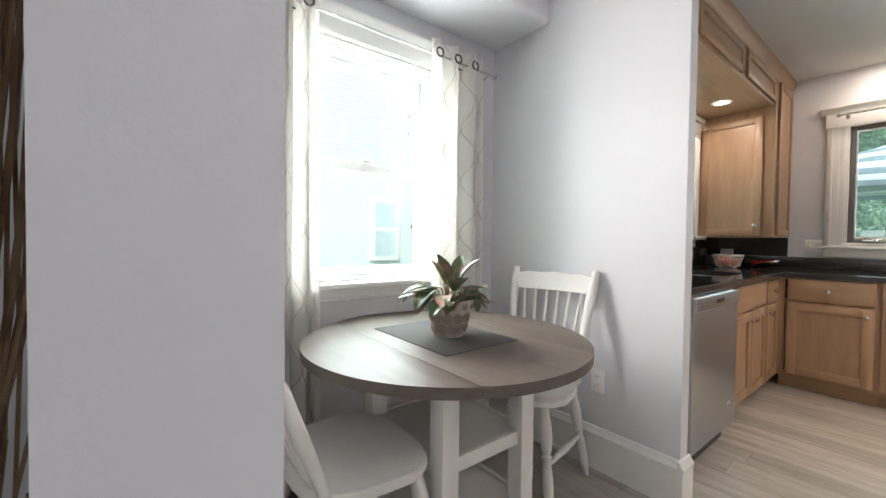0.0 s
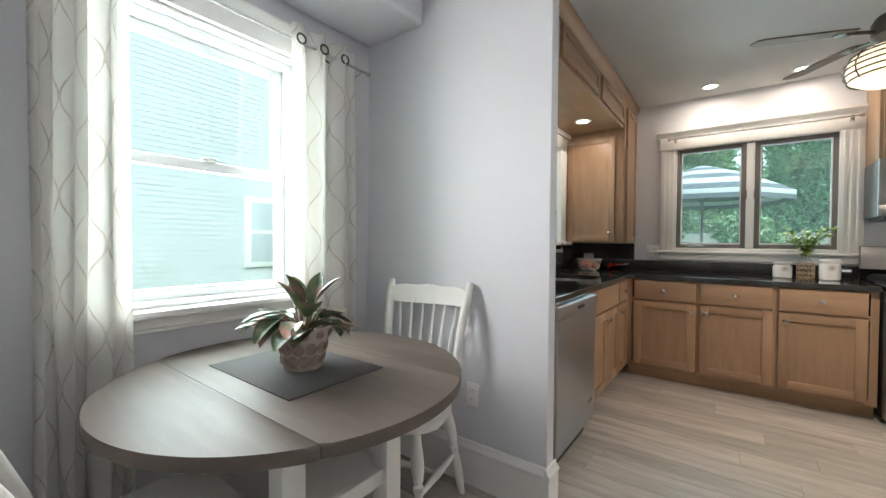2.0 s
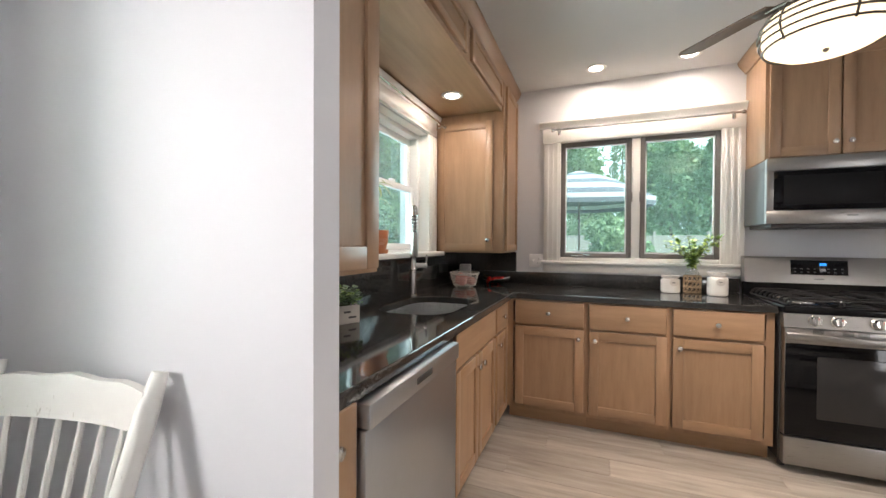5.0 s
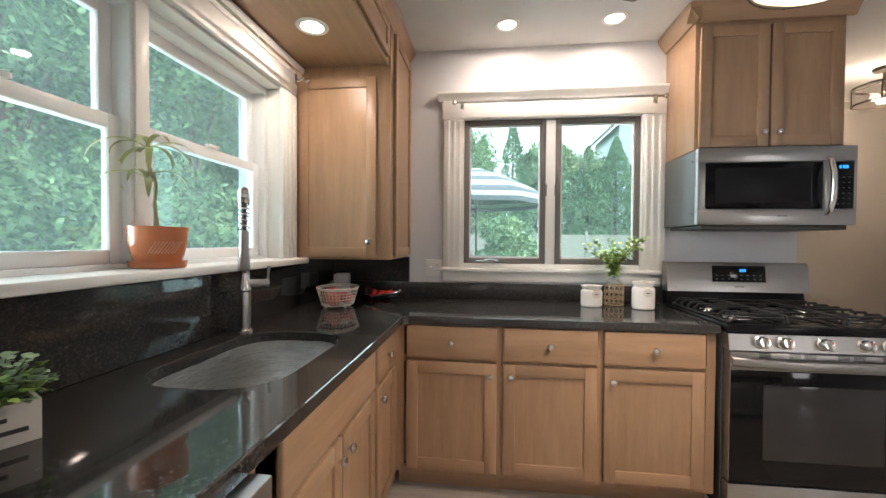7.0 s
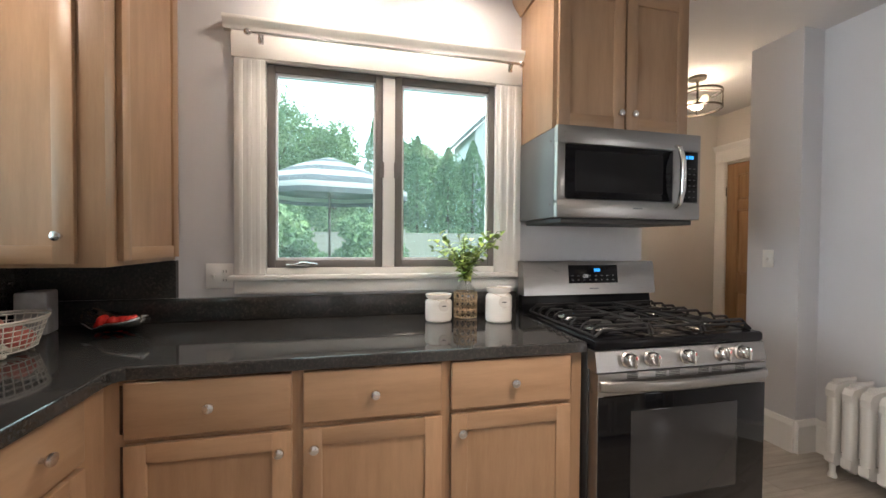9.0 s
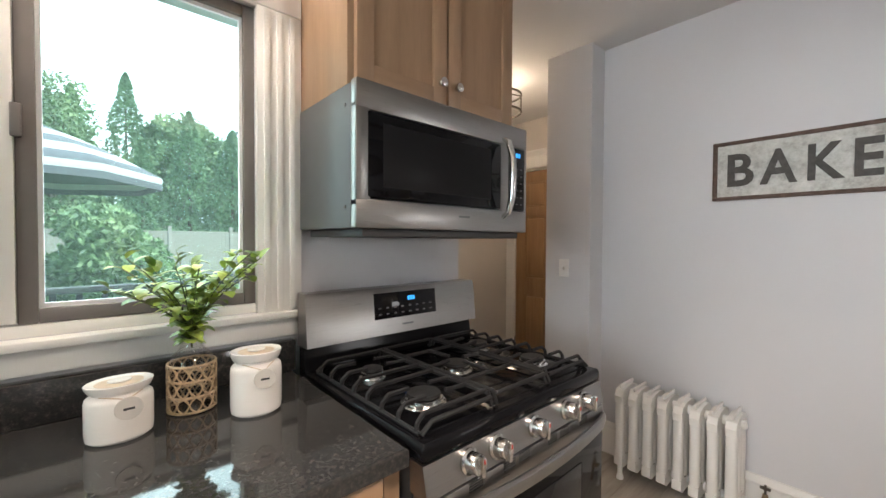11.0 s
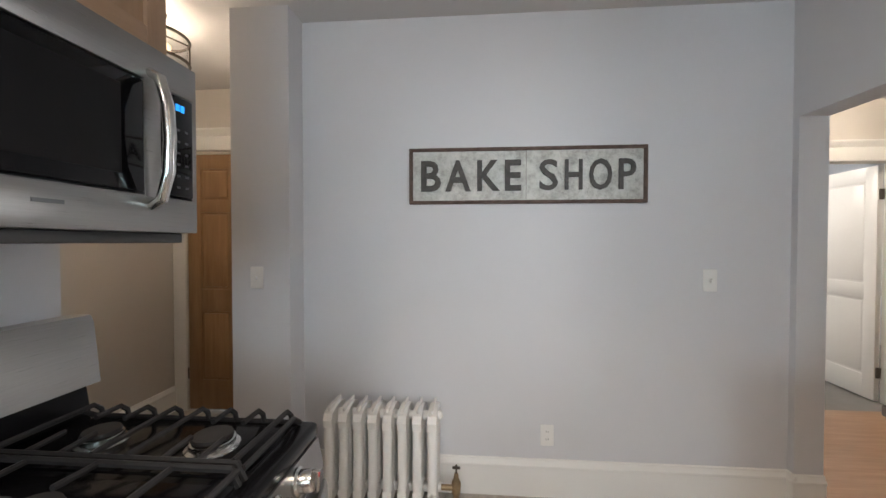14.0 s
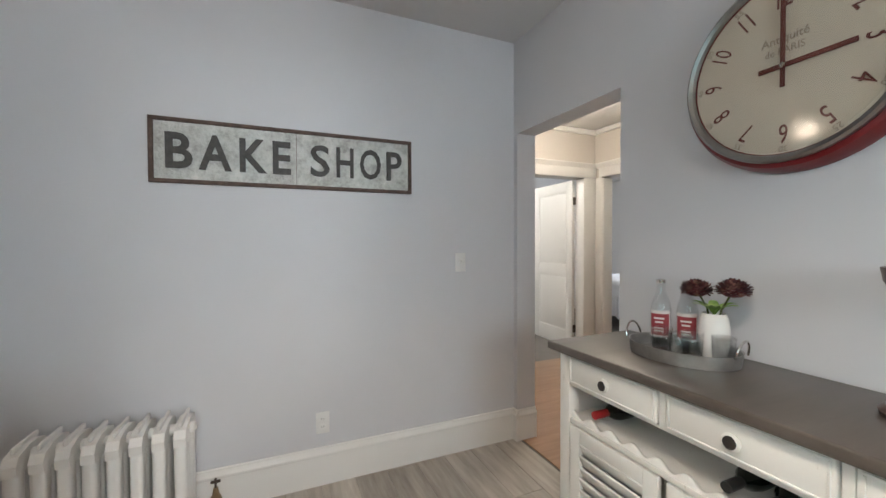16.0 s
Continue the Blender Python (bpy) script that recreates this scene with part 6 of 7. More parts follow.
part("tin_sheet", bm, TIN, sg, "", 180)
for nm, a in (("frame_rail", (0.0, 1.248, 0.0, 0.018)), ("frame_rail", (0.0, 1.248, 0.282, 0.30)), ("frame_stile", (0.0, 0.018, 0.018, 0.282)), ("frame_stile", (1.23, 1.248, 0.018, 0.282))):
    part(nm, boxed(a[0], a[1], -0.024, 0, a[2], a[3], 0.002), RUST, sg)
for word, x0, x1 in (("BAKE", 0.065, 0.600), ("SHOP", 0.695, 1.188)):
    wl = x1 - x0
    for i, ch in enumerate(word):
        share = {"BAKE": ((0.0, 0.20), (0.245, 0.50), (0.565, 0.79), (0.84, 1.0)), "SHOP": ((0.0, 0.195), (0.268, 0.450), (0.522, 0.755), (0.825, 1.0))}[word][i]
        a, b = x0 + wl * share[0], x0 + wl * share[1]
        part("letter", turned(letters(ch, 0.226, b - a, 0.005, 0.005 if word == "BAKE" else 0.0025), pose((a + b) / 2, -0.021, 0.150)), LETTER, sg)

# ---- cast iron radiator ----
rd = thing("radiator", pose(4.365, -2.375, 0, 0, 0, 180) @ Matrix.Diagonal((1, 1, 1.075, 1)), "white-painted cast iron column radiator", "radiator")
N, PITCH = 8, 0.0745


def radiator_section(feet):
    bm = bmesh.new()
    for y in (-0.075, 0.0, 0.075):
        add_box(bm, -0.023, 0.023, y - 0.030, y + 0.030, 0.10, 0.455, 0.016, 3)
    add_profile(bm, [(-0.105, 0.415), (-0.108, 0.45), (-0.09, 0.478), (-0.03, 0.492), (0.03, 0.492), (0.09, 0.478), (0.108, 0.45), (0.105, 0.415)], -0.022, 0.022)
    add_profile(bm, [(-0.105, 0.13), (-0.105, 0.085), (-0.08, 0.068), (0.08, 0.068), (0.105, 0.085), (0.105, 0.13)], -0.022, 0.022)
    add_box(bm, -0.006, 0.006, -0.085, 0.085, 0.486, 0.506, 0.004)
    for z in (0.45, 0.105):
        add_cyl(bm, (-PITCH / 2 + 0.0005, 0, z), (PITCH / 2 - 0.0005, 0, z), 0.022, None, 14)
    if feet:
        for y in (-0.075, 0.075):
            add_lathe(bm, [(0.020, 0), (0.020, 0.012), (0.013, 0.03), (0.016, 0.085)], 10, pose(0, y, 0))
    return bm


plain_mesh = None
for i in range(N):
    x = (i - (N - 1) / 2) * PITCH
    if i in (0, N - 1):
        ob = part("section", radiator_section(True), RADIATOR, rd)
    elif plain_mesh is None:
        ob = part("section", radiator_section(False), RADIATOR, rd)
        plain_mesh = ob.data
    else:
        ob = new("section", plain_mesh)
        ob.parent = rd
    ob.matrix_basis = pose(x, 0, 0)
BRASS = plain("dull_brass", (0.30, 0.22, 0.13), 0.45, 0.8, 0.2, 30)
bm = bmesh.new()
add_cyl(bm, (0.295, 0, 0.105), (0.375, 0, 0.105), 0.014)
add_lathe(bm, [(0.017, 0), (0.017, 0.07), (0.022, 0.08), (0.024, 0.13), (0.014, 0.15), (0.010, 0.175)], 16, pose(0.375, 0, 0))
vl = part("valve", bm, BRASS, rd, "dull brass radiator valve")
bm = bmesh.new()
add_cyl(bm, (0.375, 0, 0.175), (0.375, 0, 0.215), 0.005)
add_box(bm, 0.355, 0.395, -0.005, 0.005, 0.195, 0.207, 0.003)
part("valve_handle", bm, DARKMETAL, vl)
bm = bmesh.new()
add_lathe(bm, [(0.016, 0.44), (0.018, 0.45), (0.012, 0.47)], 12, pose(0.29, 0, 0))
part("bleed_plug", bm, RADIATOR, rd)

# ---- wall clock ----
ck = thing("wall_clock", pose(2.29, -1.024, 1.812, 0, 0, 90) @ Matrix.Diagonal((0.968, 1.15, 0.968, 1)), "large round wall clock, cream dial, red case, steel rim", "clock")
CLOCKRED = plain("dark_red_case", (0.16, 0.010, 0.012), 0.35, vary=0.1)
part("case", add_lathe(bmesh.new(), [(0.305, 0), (0.318, 0.004), (0.316, 0.03), (0.304, 0.052), (0.288, 0.058)], 64, pose(0, 0, 0, 90)), CLOCKRED, ck)
part("bezel", add_lathe(bmesh.new(), [(0.266, 0.056), (0.288, 0.056), (0.291, 0.062), (0.290, 0.072), (0.282, 0.077), (0.270, 0.072), (0.266, 0.062)], 64, pose(0, 0, 0, 90), False), STEEL, ck)
CREAM = plain("aged_cream_dial", (0.62, 0.56, 0.47), 0.6, vary=0.06, scale=4)
dial = part("dial", add_lathe(bmesh.new(), [(0.263, 0.050), (0.263, 0.0585), (0.001, 0.0585)], 64, pose(0, 0, 0, 90)), CREAM, ck)
INK = plain("brown_red_ink", (0.14, 0.035, 0.03), 0.6)
FADED = plain("faded_ink", (0.36, 0.30, 0.25), 0.7)
for h in range(1, 13):
    a = 90 - 30 * h
    x, z = 0.205 * math.cos(radians(a)), 0.205 * math.sin(radians(a))
    w = 0.050 if h < 10 else 0.066
    bm = letters(str(h), 0.082, None, 0.0006)
    part("numeral", turned(bm, pose(x, -0.0598, z) @ pose(0, 0, 0, 0, 90 - a, 0) @ Matrix.Diagonal((0.62, 1, 1, 1))), INK, dial)
    bm = letters(str(h * 5), 0.026, None, 0.0006)
    part("minute_numeral", turned(bm, pose(x * 1.22, -0.0598, z * 1.22) @ pose(0, 0, 0, 0, 90 - a, 0)), FADED, dial)
part("lettering", turned(letters("Antiquité", 0.036, 0.12, 0.0006), pose(0, -0.0598, 0.080)), FADED, dial)
part("lettering", turned(letters("de PARIS", 0.030, 0.10, 0.0006), pose(0, -0.0598, 0.048)), FADED, dial)
for nm, ang, ln, w in (("minute_hand", 0.0, 0.20, 0.0065), ("hour_hand", 89.0, 0.165, 0.0075)):
    bm = boxed(-w, w, -0.0015, 0.0015, -0.065, ln, 0.001)
    part(nm, turned(bm, pose(0, -0.064 if nm == "hour_hand" else -0.067, 0) @ pose(0, 0, 0, 0, ang, 0)), INK, ck)
part("hub", add_lathe(bmesh.new(), [(0.008, 0.058), (0.008, 0.070), (0.005, 0.071)], 14, pose(0, 0, 0, 90)), CHROME, ck)
gl = part("crystal", add_lathe(bmesh.new(), [(0.261, 0.071), (0.261, 0.0735), (0.001, 0.0745)], 48, pose(0, 0, 0, 90)), glassy("clock_crystal", (0.95, 0.94, 0.92), 0.10, 0.02), ck)
gl.visible_shadow = False

# ---- sideboard with wine rack ----
sb = thing("sideboard", pose(2.713, -1.572, 0, 0, 0, 90) @ Matrix.Diagonal((1, 1, 1.068, 1)), "distressed white sideboard, dark top, drawers and wine rack", "sideboard")
L, D = 1.26, 0.41
bm = boxed(-0.035, L + 0.035, -0.035, D, 0.822, 0.852, 0.006, 3)
part("top", bm, wooden("dark_brown_sideboard_top", (0.085, 0.070, 0.058), (0.125, 0.105, 0.088), (3.0, 0.4, 3.0), 0.36, 6.0, 0.05, 0.03, 0.08), sb)
for x in (0.0, L - 0.05):
    for y in (0.0, D - 0.05):
        part("post", boxed(x, x + 0.05, y, y + 0.05, 0.0, 0.822, 0.004), CHALK, sb)
for x in (0.004, L - 0.022):
    part("side_panel", boxed(x, x + 0.018, 0.05, D - 0.05, 0.09, 0.82), CHALK, sb)
part("back_panel", boxed(0.05, L - 0.05, D - 0.02, D - 0.008, 0.09, 0.82), CHALK, sb)
bm = bmesh.new()
add_box(bm, 0.05, L - 0.05, 0.006, 0.03, 0.705, 0.715, 0.002)
add_box(bm, 0.05, L - 0.05, 0.004, 0.03, 0.575, 0.592, 0.002)
add_box(bm, 0.05, L - 0.05, 0.006, 0.03, 0.08, 0.11, 0.002)
part("front_rail", bm, CHALK, sb)
bm = bmesh.new()
add_box(bm, 0.022, L - 0.022, 0.03, D - 0.02, 0.575, 0.588)
add_box(bm, 0.022, L - 0.022, 0.03, D - 0.02, 0.700, 0.708)
add_box(bm, 0.022, L - 0.022, 0.02, D - 0.02, 0.10, 0.115)
part("shelf", bm, CHALK, sb)
bm = bmesh.new()
n = 13
pts = [(0.05 + (L - 0.1) * i / (n * 8), 0.592 + 0.022 * (0.5 + 0.5 * math.cos(2 * math.pi * i / 8))) for i in range(n * 8 + 1)]
lo = [[bm.verts.new((x, y, 0.580)) for x, z in pts] for y in (0.012, 0.028)]
hi = [[bm.verts.new((x, y, z)) for x, z in pts] for y in (0.012, 0.028)]
for i in range(len(pts) - 1):
    bm.faces.new((lo[0][i], lo[0][i + 1], hi[0][i + 1], hi[0][i]))
    bm.faces.new((lo[1][i + 1], lo[1][i], hi[1][i], hi[1][i + 1]))
    bm.faces.new((hi[0][i], hi[0][i + 1], hi[1][i + 1], hi[1][i]))
part("bottle_cradle", bm, CHALK, sb, "", 180)
KNOBDARK = plain("dark_knob_centre", (0.03, 0.026, 0.023), 0.35)
for k in range(3):
    x0 = 0.055 + 0.3935 * k
    d = part("drawer", boxed(x0, x0 + 0.366, -0.006, 0.25, 0.718, 0.815, 0.004), CHALK, sb)
    bm = bmesh.new()
    for a in ((x0 + 0.008, x0 + 0.358, 0.722, 0.728), (x0 + 0.008, x0 + 0.358, 0.805, 0.811), (x0 + 0.008, x0 + 0.014, 0.728, 0.805), (x0 + 0.352, x0 + 0.358, 0.728, 0.805)):
        add_box(bm, a[0], a[1], -0.010, -0.004, a[2], a[3], 0.002)
    part("beading", bm, CHALK, d)
    xc = x0 + 0.183
    kn = part("knob", add_lathe(bmesh.new(), [(0.010, 0), (0.012, 0.008), (0.021, 0.014), (0.022, 0.020), (0.016, 0.024)], 20, pose(xc, -0.006, 0.767, 90)), CHALK, d)
    part("knob_centre", add_lathe(bmesh.new(), [(0.0155, 0.0235), (0.0145, 0.027), (0.006, 0.029)], 18, pose(xc, -0.006, 0.767, 90)), KNOBDARK, kn, "dark turned knob centre")
    if k < 2:
        part("divider", boxed(x0 + 0.370, x0 + 0.390, 0.0, 0.03, 0.715, 0.822, 0.002), CHALK, sb)
for k in range(3):
    x0 = 0.055 + 0.3935 * k
    bm = bmesh.new()
    for a in ((x0, x0 + 0.05, 0.115, 0.57), (x0 + 0.316, x0 + 0.366, 0.115, 0.57), (x0 + 0.05, x0 + 0.316, 0.115, 0.165), (x0 + 0.05, x0 + 0.316, 0.52, 0.57)):
        add_box(bm, a[0], a[1], 0.0, 0.02, a[2], a[3], 0.002)
    d = part("door", bm, CHALK, sb)
    slat = None
    for i in range(9):
        z = 0.185 + i * 0.039
        if slat is None:
            ob = part("slat", turned(boxed(-0.134, 0.134, -0.004, 0.004, -0.024, 0.024, 0.002), pose(0, 0, 0, 28)), CHALK, d)
            slat = ob.data
        else:
            ob = new("slat", slat)
            ob.parent = d
        ob.matrix_basis = pose(x0 + 0.183, 0.012, z)


def wine_bottle(m, glass, cap, label):
    b = thing("wine_bottle", m, label, "bottle", "bottles in the rack")
    part("glass", add_lathe(bmesh.new(), [(0.032, 0), (0.0365, 0.004), (0.0365, 0.19), (0.030, 0.215), (0.015, 0.24), (0.0135, 0.25)], 20, pose(0, 0, 0, -90)), glass, b)
    part("capsule", add_lathe(bmesh.new(), [(0.0145, 0.245), (0.015, 0.30), (0.0145, 0.305), (0.005, 0.306)], 16, pose(0, 0, 0, -90)), cap, b)


GREENGLASS = plain("dark_bottle_glass", (0.012, 0.016, 0.012), 0.08)
REDCAP, BLACKCAP, WHITECAP = plain("red_capsule", (0.30, 0.015, 0.015), 0.35), plain("black_capsule", (0.015, 0.015, 0.015), 0.3), plain("white_capsule", (0.6, 0.57, 0.5), 0.4)
base_m = pose(2.713, -1.572, 0, 0, 0, 90)
for x, cap, lb in ((0.137, REDCAP, "dark wine bottle with red capsule in the rack"), (0.585, BLACKCAP, "dark wine bottle with black capsule in the rack"), (0.675, BLACKCAP, "dark wine bottle with black capsule in the rack"), (0.765, WHITECAP, "dark wine bottle with pale capsule in the rack")):
    wine_bottle(base_m @ pose(x, 0.345, 0.628 + 0.038, 0, 0, 180), GREENGLASS, cap, lb)

# tray, bottles, glasses, flowers
ZT = 0.9102
TINTRAY = plain("galvanised_tray", (0.42, 0.41, 0.39), 0.38, 0.85, 0.15, 20)
tr = thing("oval_tray", pose(2.475, -1.245, ZT, 0, 0, 98) @ Matrix.Diagonal((0.82, 0.96, 1, 1)), "oval galvanised metal tray with ring handles", "tray")
bm = bmesh.new()
rings = [oval(a, b, z, 48) for a, b, z in ((0.195, 0.125, 0.002), (0.202, 0.132, 0.001), (0.208, 0.137, 0.042), (0.211, 0.140, 0.044), (0.205, 0.134, 0.043), (0.199, 0.129, 0.006), (0.16, 0.10, 0.005))]
vs = [[bm.verts.new(q) for q in r] for r in rings]
for a, b in zip(vs, vs[1:]):
    for i in range(48):
        bm.faces.new((a[i], a[(i + 1) % 48], b[(i + 1) % 48], b[i]))
bm.faces.new(vs[-1])
bm.faces.new(vs[0][::-1])
part("pan", bm, TINTRAY, tr)
for s in (-1, 1):
    part("handle", add_tube(bmesh.new(), [(s * (0.208 + 0.012 * math.sin(t)), 0.045 * math.cos(t), 0.040 + 0.050 * math.sin(t)) for t in (math.pi * j / 14 for j in range(15))], 0.004, 6), CHROME, tr)
LABELRED = plain("red_paper_label", (0.30, 0.04, 0.05), 0.55, vary=0.1)
LABELINK = plain("pale_label_print", (0.72, 0.68, 0.65), 0.6)


def soda_bottle(x, y, rz):
    b = thing("glass_bottle", pose(x, y, ZT + 0.0065, 0, 0, rz), "clear glass drink bottle with red label", "bottle", "bottles on the tray")
    g = part("glass", add_lathe(bmesh.new(), [(0.030, 0), (0.034, 0.004), (0.034, 0.135), (0.028, 0.165), (0.016, 0.195), (0.013, 0.222), (0.0155, 0.226), (0.0155, 0.234), (0.0105, 0.234), (0.011, 0.20), (0.024, 0.165), (0.031, 0.135), (0.031, 0.006)], 28, None, False), CLEAR, b)
    part("cap", add_lathe(bmesh.new(), [(0.0165, 0.228), (0.0165, 0.240), (0.014, 0.242), (0.004, 0.2425)], 18), CHROME, b)
    bm = bmesh.new()
    for s in range(14):
        a0, a1 = radians(-145 + s * 8), radians(-145 + (s + 1) * 8)
        q = [bm.verts.new((0.0348 * math.cos(a), 0.0348 * math.sin(a), z)) for a, z in ((a0, 0.04), (a1, 0.04), (a1, 0.118), (a0, 0.118))]
        bm.faces.new(q)
    bmesh.ops.remove_doubles(bm, verts=bm.verts, dist=1e-5)
    lb = part("label", bm, LABELRED, b, "", 180)
    bm = bmesh.new()
    for s in range(16):
        a0, a1 = radians(-153 + s * 8), radians(-153 + (s + 1) * 8)
        bm.faces.new([bm.verts.new((0.0344 * math.cos(a), 0.0344 * math.sin(a), z)) for a, z in ((a0, 0.032), (a1, 0.032), (a1, 0.130), (a0, 0.130))])
    bmesh.ops.remove_doubles(bm, verts=bm.verts, dist=1e-5)
    part("label_border", bm, LABELINK, b, "", 180)
    for z, w in ((0.102, 0.034), (0.088, 0.026), (0.066, 0.030), (0.056, 0.030)):
        part("print", boxed(-w / 2, w / 2, -0.0362, -0.0352, z - 0.003, z + 0.003), LABELINK, lb)
    return b


soda_bottle(2.42, -1.365, 118)
soda_bottle(2.39, -1.285, 118)
CUTGLASS = glassy("cut_glass", (0.99, 0.995, 0.995), 0.10, 0.12)
for x, y in ((2.50, -1.30), (2.475, -1.21), (2.455, -1.125), (2.53, -1.215)):
    g = thing("tumbler", pose(x, y, ZT + 0.0065), "ribbed clear glass tumbler on the tray", "glass", "tumblers on the tray")
    bm = add_lathe(bmesh.new(), [(0.026, 0), (0.029, 0.003), (0.033, 0.085), (0.031, 0.085), (0.027, 0.008), (0.004, 0.007)], 24, None, False)
    part("glass", bm, CUTGLASS, g)
    part("base", add_lathe(bmesh.new(), [(0.026, 0.0075), (0.0275, 0.014), (0.004, 0.016)], 20), CUTGLASS, g)
    part("rib_band", add_tube(bmesh.new(), [(0.0315 * math.cos(t), 0.0322 * math.sin(t), 0.055) for t in (2 * math.pi * j / 24 for j in range(24))], 0.0018, 5, True), CUTGLASS, g)
fv = thing("flower_vase", pose(2.405, -1.185, ZT + 0.0065), "white ceramic vase with two dark burgundy flowers", "vase")
part("vase", add_lathe(bmesh.new(), [(0.030, 0), (0.036, 0.006), (0.045, 0.05), (0.046, 0.085), (0.040, 0.13), (0.034, 0.145), (0.030, 0.145), (0.036, 0.12)], 32, None, False), CERAMIC, fv)
PETAL = leafy("burgundy_petal", (0.045, 0.010, 0.018), (0.10, 0.025, 0.03), (0.20, 0.10, 0.08), 0.6, 40)
rng = random.Random(9)
for dx, dy, z in ((-0.005, -0.062, 0.215), (0.012, 0.065, 0.228)):
    part("stem", add_tube(bmesh.new(), [(0, 0, 0.06), (dx * 0.4, dy * 0.4, 0.16), (dx, dy, z)], 0.003, 6), STEM, fv)
    bm = bmesh.new()
    bmesh.ops.create_icosphere(bm, subdivisions=2, radius=0.038, matrix=pose(dx, dy, z) @ Matrix.Diagonal((1, 1, 0.62, 1)))
    for i in range(130):
        up = 1 - 1.6 * (i + 0.5) / 130
        a, flat = i * 2.39996, math.sqrt(1 - up * up)
        leaf_blade(bm, (dx + 0.036 * flat * math.cos(a), dy + 0.036 * flat * math.sin(a), z + 0.022 * up), a + rng.uniform(-0.3, 0.3), math.asin(up) + rng.uniform(0.5, 0.9), rng.uniform(0.014, 0.020), 0.014, 0.3, 4, 0.4)
    part("flower", bm, PETAL, fv, "", 180)
bm = bmesh.new()
for i in range(6):
    leaf_blade(bm, (0, 0, 0.14), 0.6 + i * 1.05, 0.9, 0.085, 0.03, 0.5, 6)
part("leaf", bm, DUSTLEAF, fv, "", 180)
WALNUT = wooden("dark_walnut", (0.05, 0.026, 0.018), (0.10, 0.055, 0.036), (4, 4, 0.5), 0.35)
cs = thing("wooden_pedestal", pose(2.44, -0.68, ZT), "dark turned wooden pedestal stand", "stand")
part("base", add_lathe(bmesh.new(), [(0.105, 0), (0.11, 0.012), (0.10, 0.024), (0.06, 0.034), (0.03, 0.06)], 32), WALNUT, cs)
part("stem", add_lathe(bmesh.new(), [(0.03, 0.06), (0.022, 0.10), (0.034, 0.16), (0.024, 0.20), (0.05, 0.235)], 24), WALNUT, cs)
part("bowl", add_lathe(bmesh.new(), [(0.05, 0.235), (0.085, 0.26), (0.105, 0.30), (0.11, 0.33), (0.10, 0.33)], 32), WALNUT, cs)


# ---- panelled doors and hall trim ----
def panel_door(name, m, w, h, rows, cols, mat, label, hinge_mat=None):
    d = thing(name, m, label, "door", "", "structure")
    bm = bmesh.new()
    st = 0.11
    add_box(bm, 0, w, 0.012, 0.032, 0, h)
    xs = [0] + [st + i * (w - 2 * st + (st * 0.8 if cols > 1 else 0)) / cols for i in range(cols)]
    cw = (w - st * (2 if cols == 1 else 2.8)) / cols
    edges = [st + i * (cw + st * 0.8) for i in range(cols)]
    zs = [0.0] + [z for r in rows for z in r] + [h]
    add_box(bm, 0, st, 0, 0.04, 0, h, 0.003)
    add_box(bm, w - st, w, 0, 0.04, 0, h, 0.003)
    for i in range(cols - 1):
        add_box(bm, edges[i] + cw, edges[i] + cw + st * 0.8, 0.0005, 0.0395, 0, h, 0.003)
    for a, b in zip(zs[0::2], zs[1::2]):
        add_box(bm, st - 0.001, w - st + 0.001, 0.001, 0.039, a, b, 0.003)
    part("leaf", bm, mat, d)
    for a, b in rows:
        for e in edges:
            part("panel", boxed(e + 0.018, e + cw - 0.018, 0.004, 0.036, a + 0.018, b - 0.018, 0.008), mat, d)
    return d


hd = panel_door("door_1", pose(6.215, -3.385, 0.008, 0, 0, 180), 0.79, 2.065, ((0.24, 0.80), (0.98, 1.60), (1.70, 1.95)), 2, DOORWOOD, "varnished golden fir six-panel door, closed")
bm = bmesh.new()
for z in (0.25, 1.75):
    add_cyl(bm, (-0.004, -0.006, z), (-0.004, -0.006, z + 0.09), 0.006)
part("hinge", bm, DARKMETAL, hd)
bm = bmesh.new()
add_box(bm, 6.22, 6.325, -3.38, -3.358, 0, 2.10, 0.003)
add_box(bm, 5.31, 5.42, -3.38, -3.358, 0, 2.10, 0.003)
structure("trim_hall_door", bm, TRIM, "white painted door casing", "casing")
bm = bmesh.new()
cornice(bm, -6.325, -5.31, 2.10, 0, 0.17)
structure("trim_hall_head", turned(bm, pose(0, -3.38, 0, 0, 0, 180)), TRIM, "white moulded head trim above the hall door", "trim")
hl = thing("hall_light", pose(5.60, -2.36, 2.59), "bronze semi-flush hall light with clear drum, lit", "ceiling light")
part("canopy", add_lathe(bmesh.new(), [(0.065, -0.001), (0.06, -0.022), (0.015, -0.03), (0.009, -0.035), (0.009, -0.11)], 24), DARKMETAL, hl)
for z in (-0.13, -0.255):
    part("ring", add_tube(bmesh.new(), [(0.165 * math.cos(t), 0.165 * math.sin(t), z) for t in (2 * math.pi * j / 40 for j in range(40))], 0.008, 6, True), DARKMETAL, hl)
for k in range(4):
    a = math.pi / 4 + math.pi / 2 * k
    part("strut", add_tube(bmesh.new(), [(0.009 * math.cos(a), 0.009 * math.sin(a), -0.10), (0.165 * math.cos(a), 0.165 * math.sin(a), -0.13), (0.165 * math.cos(a), 0.165 * math.sin(a), -0.255)], 0.0055, 6), DARKMETAL, hl)
gl = part("glass_drum", add_lathe(bmesh.new(), [(0.155, -0.135), (0.155, -0.25), (0.02, -0.262)], 36, None, False), CLEAR, hl)
gl.visible_shadow = False
